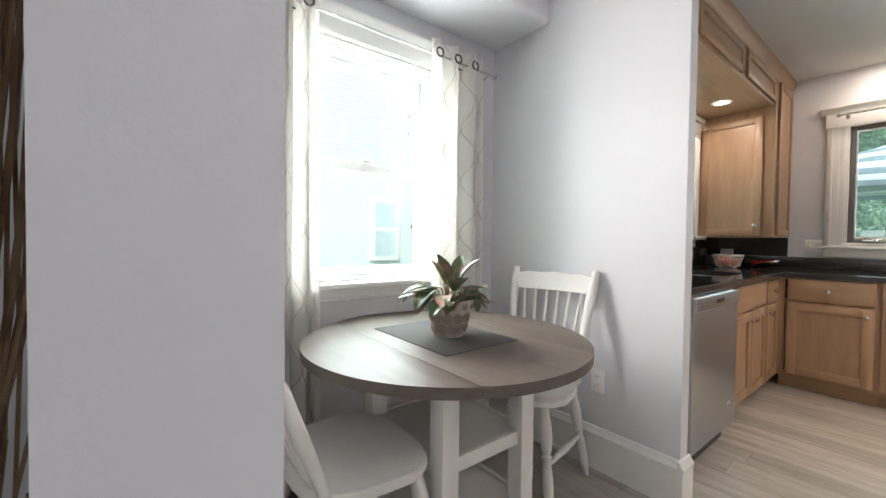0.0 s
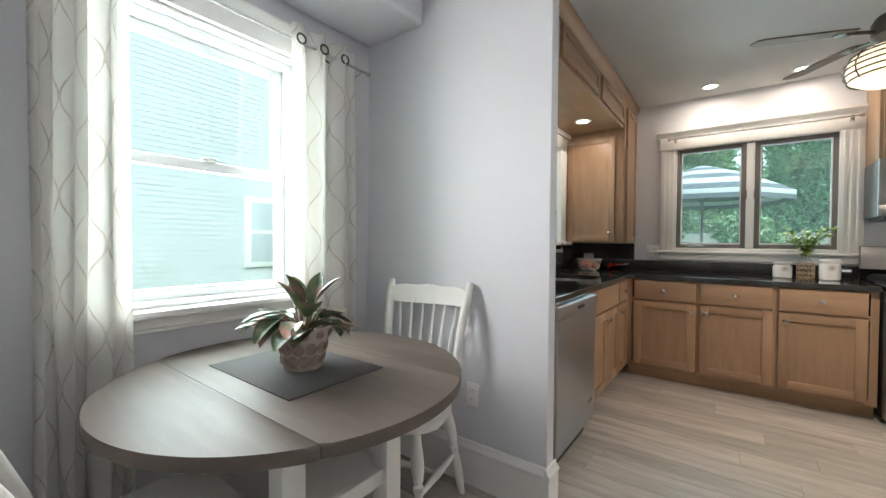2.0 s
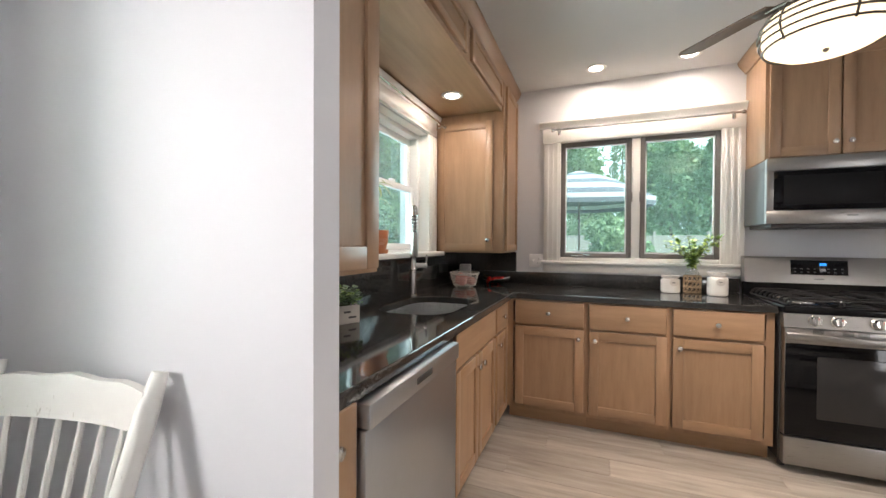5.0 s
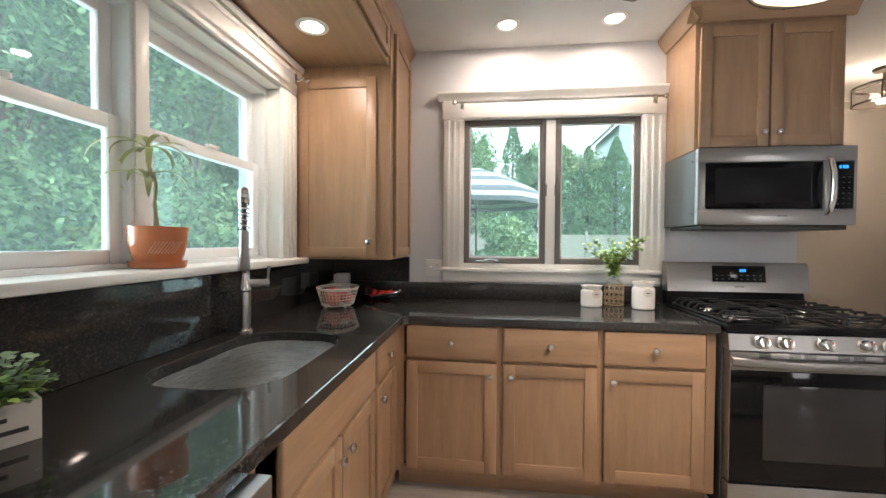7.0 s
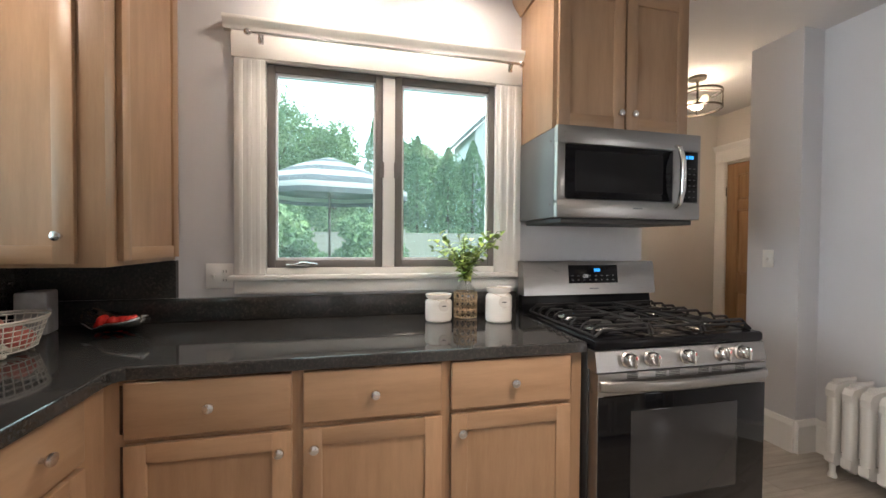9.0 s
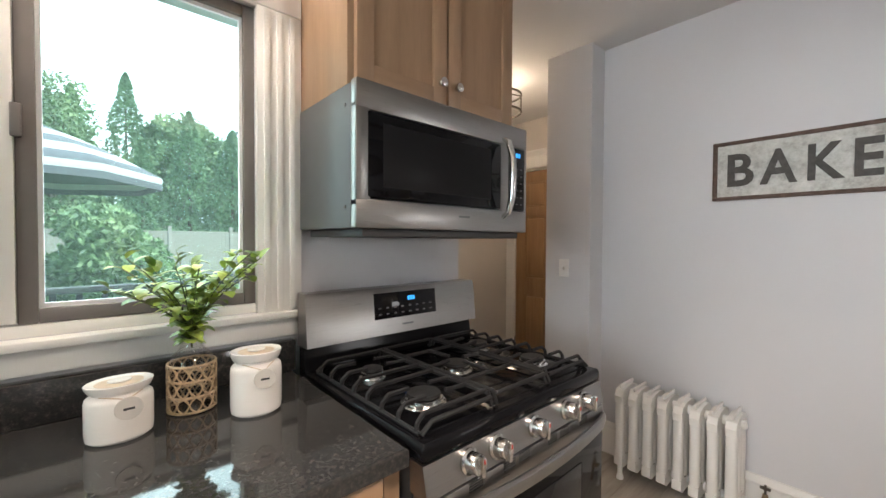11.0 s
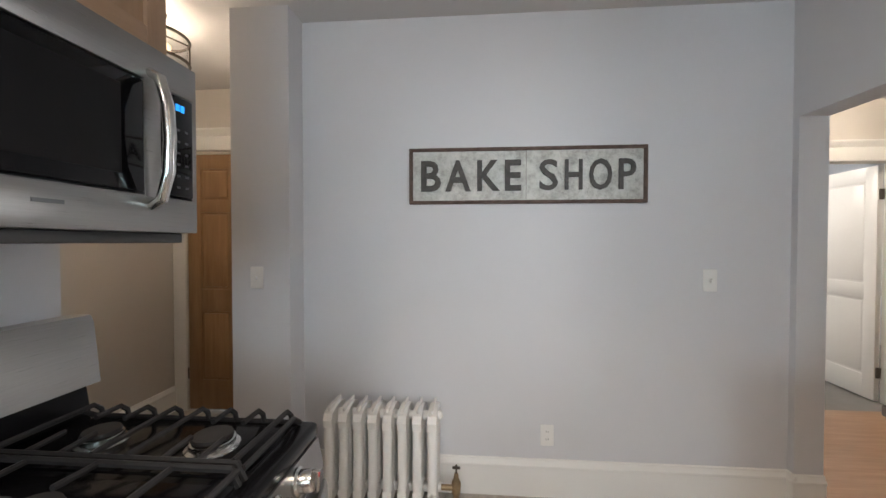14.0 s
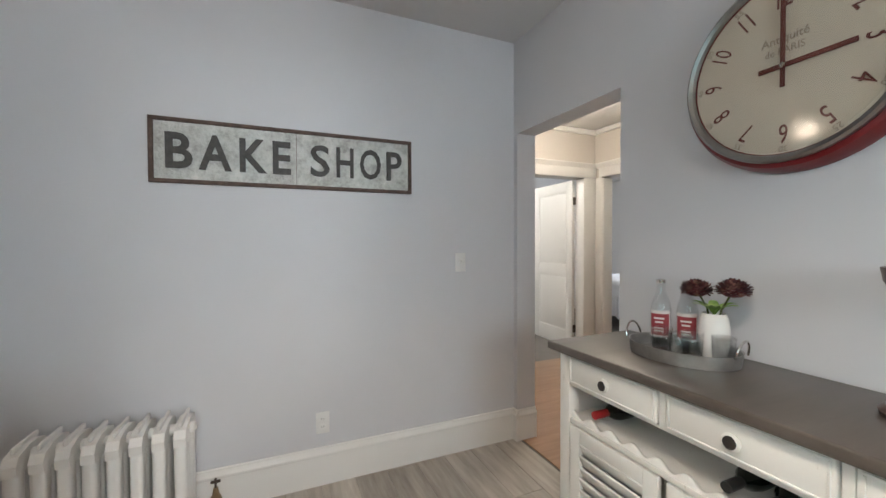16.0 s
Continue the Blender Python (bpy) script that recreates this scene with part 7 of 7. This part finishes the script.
for k in range(2):
    bm = bmesh.new()
    bmesh.ops.create_icosphere(bm, subdivisions=2, radius=0.028, matrix=pose(0.07 * (2 * k - 1), 0, -0.19))
    part("bulb", bm, GLOW, hl)

dw = panel_door("door_2", pose(0.457, -3.975, 0.01, 0, 0, -94), 0.80, 2.01, ((0.20, 0.86), (1.0, 1.88)), 1, TRIM, "white painted two-panel door standing open")
bm = bmesh.new()
add_lathe(bm, [(0.012, 0), (0.012, 0.03), (0.027, 0.04), (0.029, 0.055), (0.02, 0.066)], 18, pose(0.735, 0.0, 0.95, 90))
part("door_knob", bm, CHROME, dw)
bm = bmesh.new()
for z in (0.2, 1.72):
    add_box(bm, -0.012, 0.002, -0.004, 0.03, z, z + 0.09)
part("hinge", bm, DARKMETAL, dw)
bm = bmesh.new()
add_box(bm, 0.272, 0.44, -3.85, -3.828, 0, 2.03, 0.003)
add_box(bm, 0.44, 0.455, -3.97, -3.83, 0, 2.02, 0.002)
add_box(bm, 1.28, 1.40, -3.85, -3.828, 0, 2.03, 0.003)
add_box(bm, 0.27, 0.292, -3.82, -3.72, 0, 2.03, 0.003)
add_box(bm, 0.15, 0.285, -3.72, -3.705, 0, 2.02, 0.002)
add_box(bm, 0.27, 0.292, -2.95, -2.83, 0, 2.03, 0.003)
structure("trim_back_hall_doors", bm, TRIM, "white painted door casings in the back hall", "casing")
bm = bmesh.new()
cornice(bm, -2.9, -0.272, 2.03, 0, 0.165)
structure("trim_back_hall_head", turned(bm, pose(0, -3.85, 0, 0, 0, 180)), TRIM, "white moulded head trim along the back hall", "trim")
bm = bmesh.new()
cornice(bm, -3.77, -0.6, 2.03, 0, 0.165)
structure("trim_back_hall_head_west", turned(bm, pose(0.27, 0, 0, 0, 0, 90)), TRIM, "white moulded head trim along the back hall", "trim")
bm = bmesh.new()
add_box(bm, 0.27, 2.9, -3.85, -3.81, 2.53, 2.588, 0.01)
add_box(bm, 0.27, 0.31, -3.81, -0.5, 2.531, 2.588, 0.01)
structure("trim_back_hall_crown", bm, TRIM, "white ceiling moulding in the back hall", "trim")
sm = thing("smoke_alarm_bracket", pose(0.272, -3.45, 2.36), "small grey bracket on the upper hall wall", "fixture")
part("bracket", boxed(0, 0.012, -0.012, 0.012, -0.04, 0.05, 0.003), GREYMETAL, sm)

# bedroom beyond
bd = thing("bed", pose(-1.45, -4.75, 0), "bed with rumpled white spread and ruffled skirt", "bed")
LINEN = plain("white_linen", (0.74, 0.76, 0.80), 0.8, vary=0.05, scale=5, relief=0.2)
bm = bmesh.new()
add_box(bm, -1.0, 0.72, -0.75, 0.75, 0.46, 0.72, 0.07, 4)
part("spread", bm, LINEN, bd)
bm = bmesh.new()
line = []
for i in range(161):
    u = i / 160 * 4.7
    if u < 1.6:
        q, nrm = (-0.9 + u, 0.73), (0, 1)
    elif u < 3.1:
        q, nrm = (0.70, 0.73 - (u - 1.6)), (1, 0)
    else:
        q, nrm = (0.70 - (u - 3.1), -0.77), (0, -1)
    k = 0.018 * math.sin(u * 42) + 0.012 * math.sin(u * 17)
    line.append((q[0] + nrm[0] * k, q[1] + nrm[1] * k))
a = [bm.verts.new((x, y, 0.56)) for x, y in line]
b = [bm.verts.new((x, y, 0.20 + 0.015 * math.sin(i * 0.9))) for i, (x, y) in enumerate(line)]
for i in range(160):
    bm.faces.new((a[i], a[i + 1], b[i + 1], b[i]))
part("skirt", bm, LINEN, bd, "", 180)
for x in (-0.9, 0.62):
    for y in (-0.66, 0.62):
        part("leg", boxed(x, x + 0.05, y, y + 0.05, 0, 0.5, 0.004), DARKMETAL, bd)
wd = panel_door("door_3", pose(-1.62, -6.845, 0.0, 0, 0, 180), 0.80, 2.03, ((0.20, 0.86), (1.0, 1.88)), 1, TRIM, "white painted closet door, closed")
bl = thing("bedroom_light", pose(-0.55, -4.05, 2.59), "frosted dome ceiling light, lit", "ceiling light")
part("dome", add_lathe(bmesh.new(), [(0.17, -0.002), (0.17, -0.02), (0.15, -0.06), (0.10, -0.095), (0.02, -0.11)], 32), GLOW, bl)

# ---- outdoors ----
GRASS = plain("lawn_grass", (0.075, 0.13, 0.035), 0.9, vary=0.35, scale=3, relief=0.5)
structure("ground", boxed(-60, 120, -90, 90, -0.55, -0.45), GRASS, "green lawn reaching to the far trees", "ground")
m = glowing("overcast_backdrop", (0.90, 0.96, 1.0), 1.15)
bm = bmesh.new()
arc = [(95 * math.cos(radians(a)), 95 * math.sin(radians(a))) for a in range(-70, 131, 5)]
lo, hi = [bm.verts.new((x, y, -6)) for x, y in arc], [bm.verts.new((x, y, 190)) for x, y in arc]
for i in range(len(arc) - 1):
    bm.faces.new((lo[i], lo[i + 1], hi[i + 1], hi[i]))
structure("backdrop", bm, m, "bright white overcast sky in the distance", "sky", 180)


def leaf_mesh(name, centres, sizes, seed, flat=0.5):
    """Many small four-sided leaves at the given centres, turned at random."""
    g = np.random.default_rng(seed)
    n = len(centres)
    u = g.normal(size=(n, 3))
    u /= np.linalg.norm(u, axis=1)[:, None]
    w = np.cross(u, g.normal(size=(n, 3)))
    w /= np.linalg.norm(w, axis=1)[:, None]
    s = np.asarray(sizes)[:, None]
    corners = np.stack([centres - u * s, centres - w * s * flat, centres + u * s, centres + w * s * flat], 1).reshape(-1, 3)
    me = bpy.data.meshes.new(name)
    me.from_pydata(corners.tolist(), [], np.arange(4 * n).reshape(-1, 4).tolist())
    return me


# haze over the far trees and cedars is put into their paler leaf colour
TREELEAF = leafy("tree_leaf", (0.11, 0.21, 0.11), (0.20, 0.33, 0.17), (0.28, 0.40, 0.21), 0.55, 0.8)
# wide dark-to-bright range imitates shadow and highlight within the near foliage
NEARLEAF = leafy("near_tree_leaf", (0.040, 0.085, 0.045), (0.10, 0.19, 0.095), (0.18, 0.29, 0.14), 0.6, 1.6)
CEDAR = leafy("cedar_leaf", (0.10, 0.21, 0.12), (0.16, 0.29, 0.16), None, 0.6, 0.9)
BARK = plain("bark", (0.10, 0.08, 0.065), 0.9, vary=0.3, scale=12, relief=0.6)


def broad_tree(x, y, h, r, seed, n=9000, leaf=0.12, label="broad leafy green tree", z0=-0.46, leaves=None):
    g = np.random.default_rng(seed)
    t = thing("tree", pose(x, y, z0), label, "tree", "garden trees")
    bm = bmesh.new()
    add_tube(bm, [(0, 0, 0), (0.04, 0.02, h * 0.25), (-0.03, 0.05, h * 0.55), (0.05, 0, h * 0.9)], [0.045 * r + 0.06, 0.04 * r + 0.04, 0.05, 0.015], 9)
    lumps = []
    for i in range(22):
        a, hh = g.uniform(0, 6.28), h * g.uniform(0.16, 0.95)
        rr = r * math.sin(math.pi * min(0.97, hh / h * 0.85 + 0.12)) * g.uniform(0.35, 0.85)
        c = (rr * math.cos(a), rr * math.sin(a), hh)
        lumps.append((c, r * g.uniform(0.28, 0.45)))
        add_tube(bm, [(0, 0, hh * 0.6), (c[0] * 0.5, c[1] * 0.5, hh * 0.85), c], [0.05, 0.03, 0.01], 5)
    part("trunk", bm, BARK, t)
    pts = []
    for c, rad in lumps:
        k = n // len(lumps)
        d = g.normal(size=(k, 3))
        d /= np.linalg.norm(d, axis=1)[:, None]
        pts.append(np.array(c) + d * (rad * g.uniform(0.55, 1.08, size=(k, 1))) * np.array([1.1, 1.1, 0.8]))
    pts = np.concatenate(pts)
    pts[:, 2] = np.maximum(pts[:, 2], 0.1)
    me = leaf_mesh("crown", pts, g.uniform(leaf * 0.6, leaf * 1.3, size=len(pts)), seed)
    me.materials.append(leaves or TREELEAF)
    ob = new("crown", me)
    ob.parent = t


def cedar(x, y, h, r, seed, n=7000, z0=-0.46):
    g = np.random.default_rng(seed)
    t = thing("cedar", pose(x, y, z0), "tall narrow dark green cedar behind the fence", "tree", "garden trees")
    part("trunk", add_tube(bmesh.new(), [(0, 0, 0), (0, 0, h * 0.96)], [0.12, 0.02], 7), BARK, t)
    u = g.uniform(0, 1, n) ** 0.8
    a = g.uniform(0, 6.28, n)
    prof = r * np.minimum(1.0, (1 - u) * 1.9) ** 0.75 * (0.85 + 0.25 * np.sin(a * 5 + u * 30) * np.sin(a * 3 + 1)) * g.uniform(0.75, 1.06, n)
    pts = np.stack([prof * np.cos(a), prof * np.sin(a), 0.15 + u * (h - 0.15)], 1)
    me = leaf_mesh("crown", pts, g.uniform(0.07, 0.15, n), seed, 0.35)
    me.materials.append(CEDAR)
    ob = new("crown", me)
    ob.parent = t


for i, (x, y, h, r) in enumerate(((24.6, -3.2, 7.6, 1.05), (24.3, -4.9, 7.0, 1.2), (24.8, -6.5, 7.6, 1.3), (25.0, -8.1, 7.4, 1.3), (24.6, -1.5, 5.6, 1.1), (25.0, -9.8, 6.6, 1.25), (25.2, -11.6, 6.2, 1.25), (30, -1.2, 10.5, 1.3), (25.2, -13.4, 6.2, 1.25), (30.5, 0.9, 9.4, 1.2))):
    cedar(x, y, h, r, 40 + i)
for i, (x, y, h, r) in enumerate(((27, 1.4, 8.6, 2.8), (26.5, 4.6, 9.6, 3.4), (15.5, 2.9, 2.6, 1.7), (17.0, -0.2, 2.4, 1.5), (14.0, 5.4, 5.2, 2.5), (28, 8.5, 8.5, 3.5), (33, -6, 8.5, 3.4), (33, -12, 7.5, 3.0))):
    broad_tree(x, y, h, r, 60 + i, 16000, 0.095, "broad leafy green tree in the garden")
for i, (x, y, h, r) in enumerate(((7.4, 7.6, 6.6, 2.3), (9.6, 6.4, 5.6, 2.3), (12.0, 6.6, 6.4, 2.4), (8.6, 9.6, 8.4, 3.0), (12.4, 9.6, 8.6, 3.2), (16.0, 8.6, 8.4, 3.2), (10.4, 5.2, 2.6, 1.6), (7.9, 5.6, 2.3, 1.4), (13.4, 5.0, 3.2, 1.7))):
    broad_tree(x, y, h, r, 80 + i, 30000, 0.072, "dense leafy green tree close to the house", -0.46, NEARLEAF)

for i, (x, y, h, r) in enumerate(((5.5, 13.5, 9.5, 3.6), (10.5, 14.0, 10.5, 3.8), (15.5, 13.5, 10.5, 3.8), (20.5, 12.5, 10.0, 3.8))):
    broad_tree(x, y, h, r, 100 + i, 14000, 0.19, "tall leafy tree behind the garden hedge", -0.46, NEARLEAF)
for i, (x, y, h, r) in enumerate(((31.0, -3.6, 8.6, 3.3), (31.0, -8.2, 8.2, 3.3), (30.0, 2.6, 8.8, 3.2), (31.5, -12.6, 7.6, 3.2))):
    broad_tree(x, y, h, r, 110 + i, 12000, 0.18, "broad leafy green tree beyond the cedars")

# board fence
FENCE = plain("weathered_fence", (0.40, 0.38, 0.35), 0.85, vary=0.12, scale=4, relief=0.2)
fc = thing("board_fence", pose(22.5, 2.2, -0.46), "weathered grey board fence with capped posts", "fence")
board = None
for k in range(9):
    part("post", boxed(-0.06, 0.06, -0.06 - 2.2 * k, 0.06 - 2.2 * k, 0, 2.35, 0.01), FENCE, fc)
    if k < 8:
        part("rail", boxed(-0.02, 0.05, -2.14 - 2.2 * k, -0.06 - 2.2 * k, 2.08, 2.16, 0.01), FENCE, fc)
        for j in range(14):
            bm = boxed(-0.012, 0.012, -0.071, 0.071, 0.05, 2.08) if board is None else None
            if board is None:
                ob = part("board", bm, FENCE, fc)
                board = ob.data
            else:
                ob = new("board", board)
                ob.parent = fc
            ob.matrix_basis = pose(0, -0.138 - 0.148 * j - 2.2 * k, 0)

structure("deck", boxed(5.25, 7.08, -3.0, 3.3, -0.45, 0.0), plain("deck_boards", (0.20, 0.18, 0.16), 0.8), "grey weathered timber deck by the house", "deck")
# deck rail below the window
RAIL = plain("dark_deck_rail", (0.06, 0.06, 0.065), 0.5)
dk = thing("deck_rail", pose(7.0, 3.2, 0.0), "dark railing with square balusters at the deck's edge", "railing")
part("top_rail", boxed(-0.05, 0.05, -6.0, 0, 1.02, 1.06, 0.008), RAIL, dk)
part("bottom_rail", boxed(-0.025, 0.025, -6.0, 0, 0.12, 0.17, 0.005), RAIL, dk)
for i in range(50):
    part("baluster", boxed(-0.015, 0.015, -0.075 - 0.12 * i, -0.045 - 0.12 * i, 0.17, 1.02), RAIL, dk)
for y in (0, -2.0, -4.0, -6.0):
    part("post", boxed(-0.045, 0.045, y - 0.045, y + 0.045, 0, 1.10, 0.006), RAIL, dk)

# striped umbrella
CANVAS, STRIPE = plain("white_canvas", (0.56, 0.57, 0.59), 0.8), plain("grey_blue_canvas", (0.13, 0.14, 0.17), 0.8)
um = thing("patio_umbrella", pose(12.0, 0.80, -0.46), "open grey and white striped patio umbrella", "umbrella")
part("pole", add_tube(bmesh.new(), [(0, 0, 0), (0, 0, 3.54)], 0.028, 10), DARKMETAL, um)
part("base", add_lathe(bmesh.new(), [(0.25, 0), (0.25, 0.05), (0.08, 0.09), (0.03, 0.14)], 24), DARKMETAL, um)
bm = bmesh.new()
RC, n = 1.72, 8
stops = [0.05, 0.20, 0.36, 0.52, 0.68, 0.84, 1.0]


def canopy_point(k, f):
    a = 2 * math.pi * (k + 0.5) / n + 0.18
    return Vector((RC * f * math.cos(a), RC * f * math.sin(a), 3.58 - 0.75 * f ** 1.3))


for k in range(n):
    for i in range(len(stops) - 1):
        f = bm.faces.new([bm.verts.new(q) for q in (canopy_point(k, stops[i]), canopy_point(k, stops[i + 1]), canopy_point(k + 1, stops[i + 1]), canopy_point(k + 1, stops[i]))])
        f.material_index = i % 2
    for j, (z0, z1) in enumerate(((0, -0.10), (-0.10, -0.20))):
        a, b = canopy_point(k, 1.0), canopy_point(k + 1, 1.0)
        f = bm.faces.new([bm.verts.new(q) for q in (a + Vector((0, 0, z0)), b + Vector((0, 0, z0)), b + Vector((0, 0, z1)), a + Vector((0, 0, z1)))])
        f.material_index = j % 2
bmesh.ops.remove_doubles(bm, verts=bm.verts, dist=1e-4)
cn = part("canopy", bm, CANVAS, um, "", 180)
cn.data.materials.append(STRIPE)
for k in range(n):
    part("rib", add_tube(bmesh.new(), [canopy_point(k, f) - Vector((0, 0, 0.012)) for f in (0.05, 0.4, 0.7, 1.0)], 0.006, 5), DARKMETAL, um)

# neighbouring house
SIDING = painted("white_siding", (0.62, 0.64, 0.65), 0.6, 0.03, 30, 0.05)
hs = thing("neighbour_house", pose(-7.0, 7.4, -0.46), "white clapboard house close by with one small window", "house")
bm = bmesh.new()
add_box(bm, 0, 12.6, 0.03, 5, 0, 7.4)
part("wall", bm, SIDING, hs)
bm = bmesh.new()
for i in range(84):
    z = 0.2 + i * 0.085
    add_profile(bm, [(0.03, z), (0.019, z), (0.025, z + 0.085), (0.03, z + 0.085)], 0, 12.6)
tagged(part("clapboards", bm, SIDING, hs), "", "", "", "stuff")
bm = bmesh.new()
add_profile(bm, [(-0.4, 7.35), (2.5, 9.2), (5.4, 7.35), (5.4, 7.5), (2.5, 9.4), (-0.4, 7.5)], -0.3, 12.9)
part("roof", bm, plain("grey_shingle", (0.14, 0.14, 0.145), 0.9, vary=0.2, scale=6), hs)
wn2 = part("window", boxed(11.1, 11.8, -0.03, 0.04, 1.15, 2.45, 0.01), TRIM, hs)
part("pane", boxed(11.2, 11.7, -0.036, -0.02, 1.25, 1.78), plain("dim_house_glass", (0.46, 0.50, 0.52), 0.15), wn2)
part("pane", boxed(11.2, 11.7, -0.036, -0.02, 1.84, 2.36), plain("dim_house_glass_up", (0.48, 0.52, 0.54), 0.15), wn2)
# far gable to the south-east
fh = thing("far_house", pose(30, -15.3, -0.46), "pale blue-grey house beyond the trees", "house")
part("wall", add_profile(bmesh.new(), [(0, 0), (7, 0), (7, 9.9), (3.5, 13.2), (0, 9.9)], 0, 6), plain("pale_siding", (0.55, 0.60, 0.66), 0.7), fh)
part("roof", add_profile(bmesh.new(), [(-0.6, 9.45), (3.5, 13.3), (7.6, 9.45), (7.6, 9.75), (3.5, 13.6), (-0.6, 9.75)], -0.4, 6.4), plain("slate_roof", (0.13, 0.14, 0.15), 0.8), fh)

# ---- floor planks ----
rng = random.Random(2)
shapes = {}
PW, PL = 0.178, 1.22
col = 0
x = -2.0
while x < 6.33:
    x1 = min(x + PW, 6.33)
    y = -3.40 - rng.uniform(0.05, PL - 0.05)
    while y < 2.0:
        a, b = max(y, -3.40), min(y + PL, 2.0)
        if x < 2.24 and a < -0.30:
            a = -0.30
        if x1 > 5.18:
            b = min(b, -1.30)
        if b - a > 0.05:
            key = (round(x1 - x, 3), round(b - a, 2))
            if key not in shapes:
                w, l = (x1 - x) / 2 - 0.0008, (b - a) / 2 - 0.0008
                bm = boxed(-w, w, -l, l, -0.006, 0.0)
                bmesh.ops.bevel(bm, geom=[e for e in bm.edges if all(v.co.z > -0.001 for v in e.verts)], offset=0.0012, segments=1, affect="EDGES")
                ob = part("plank", bm, PLANK, floor)
                shapes[key] = ob.data
            else:
                ob = new("plank", shapes[key])
                ob.parent = floor
            ob.matrix_basis = pose((x + x1) / 2, (a + b) / 2, 0)
        y += PL
    x += PW
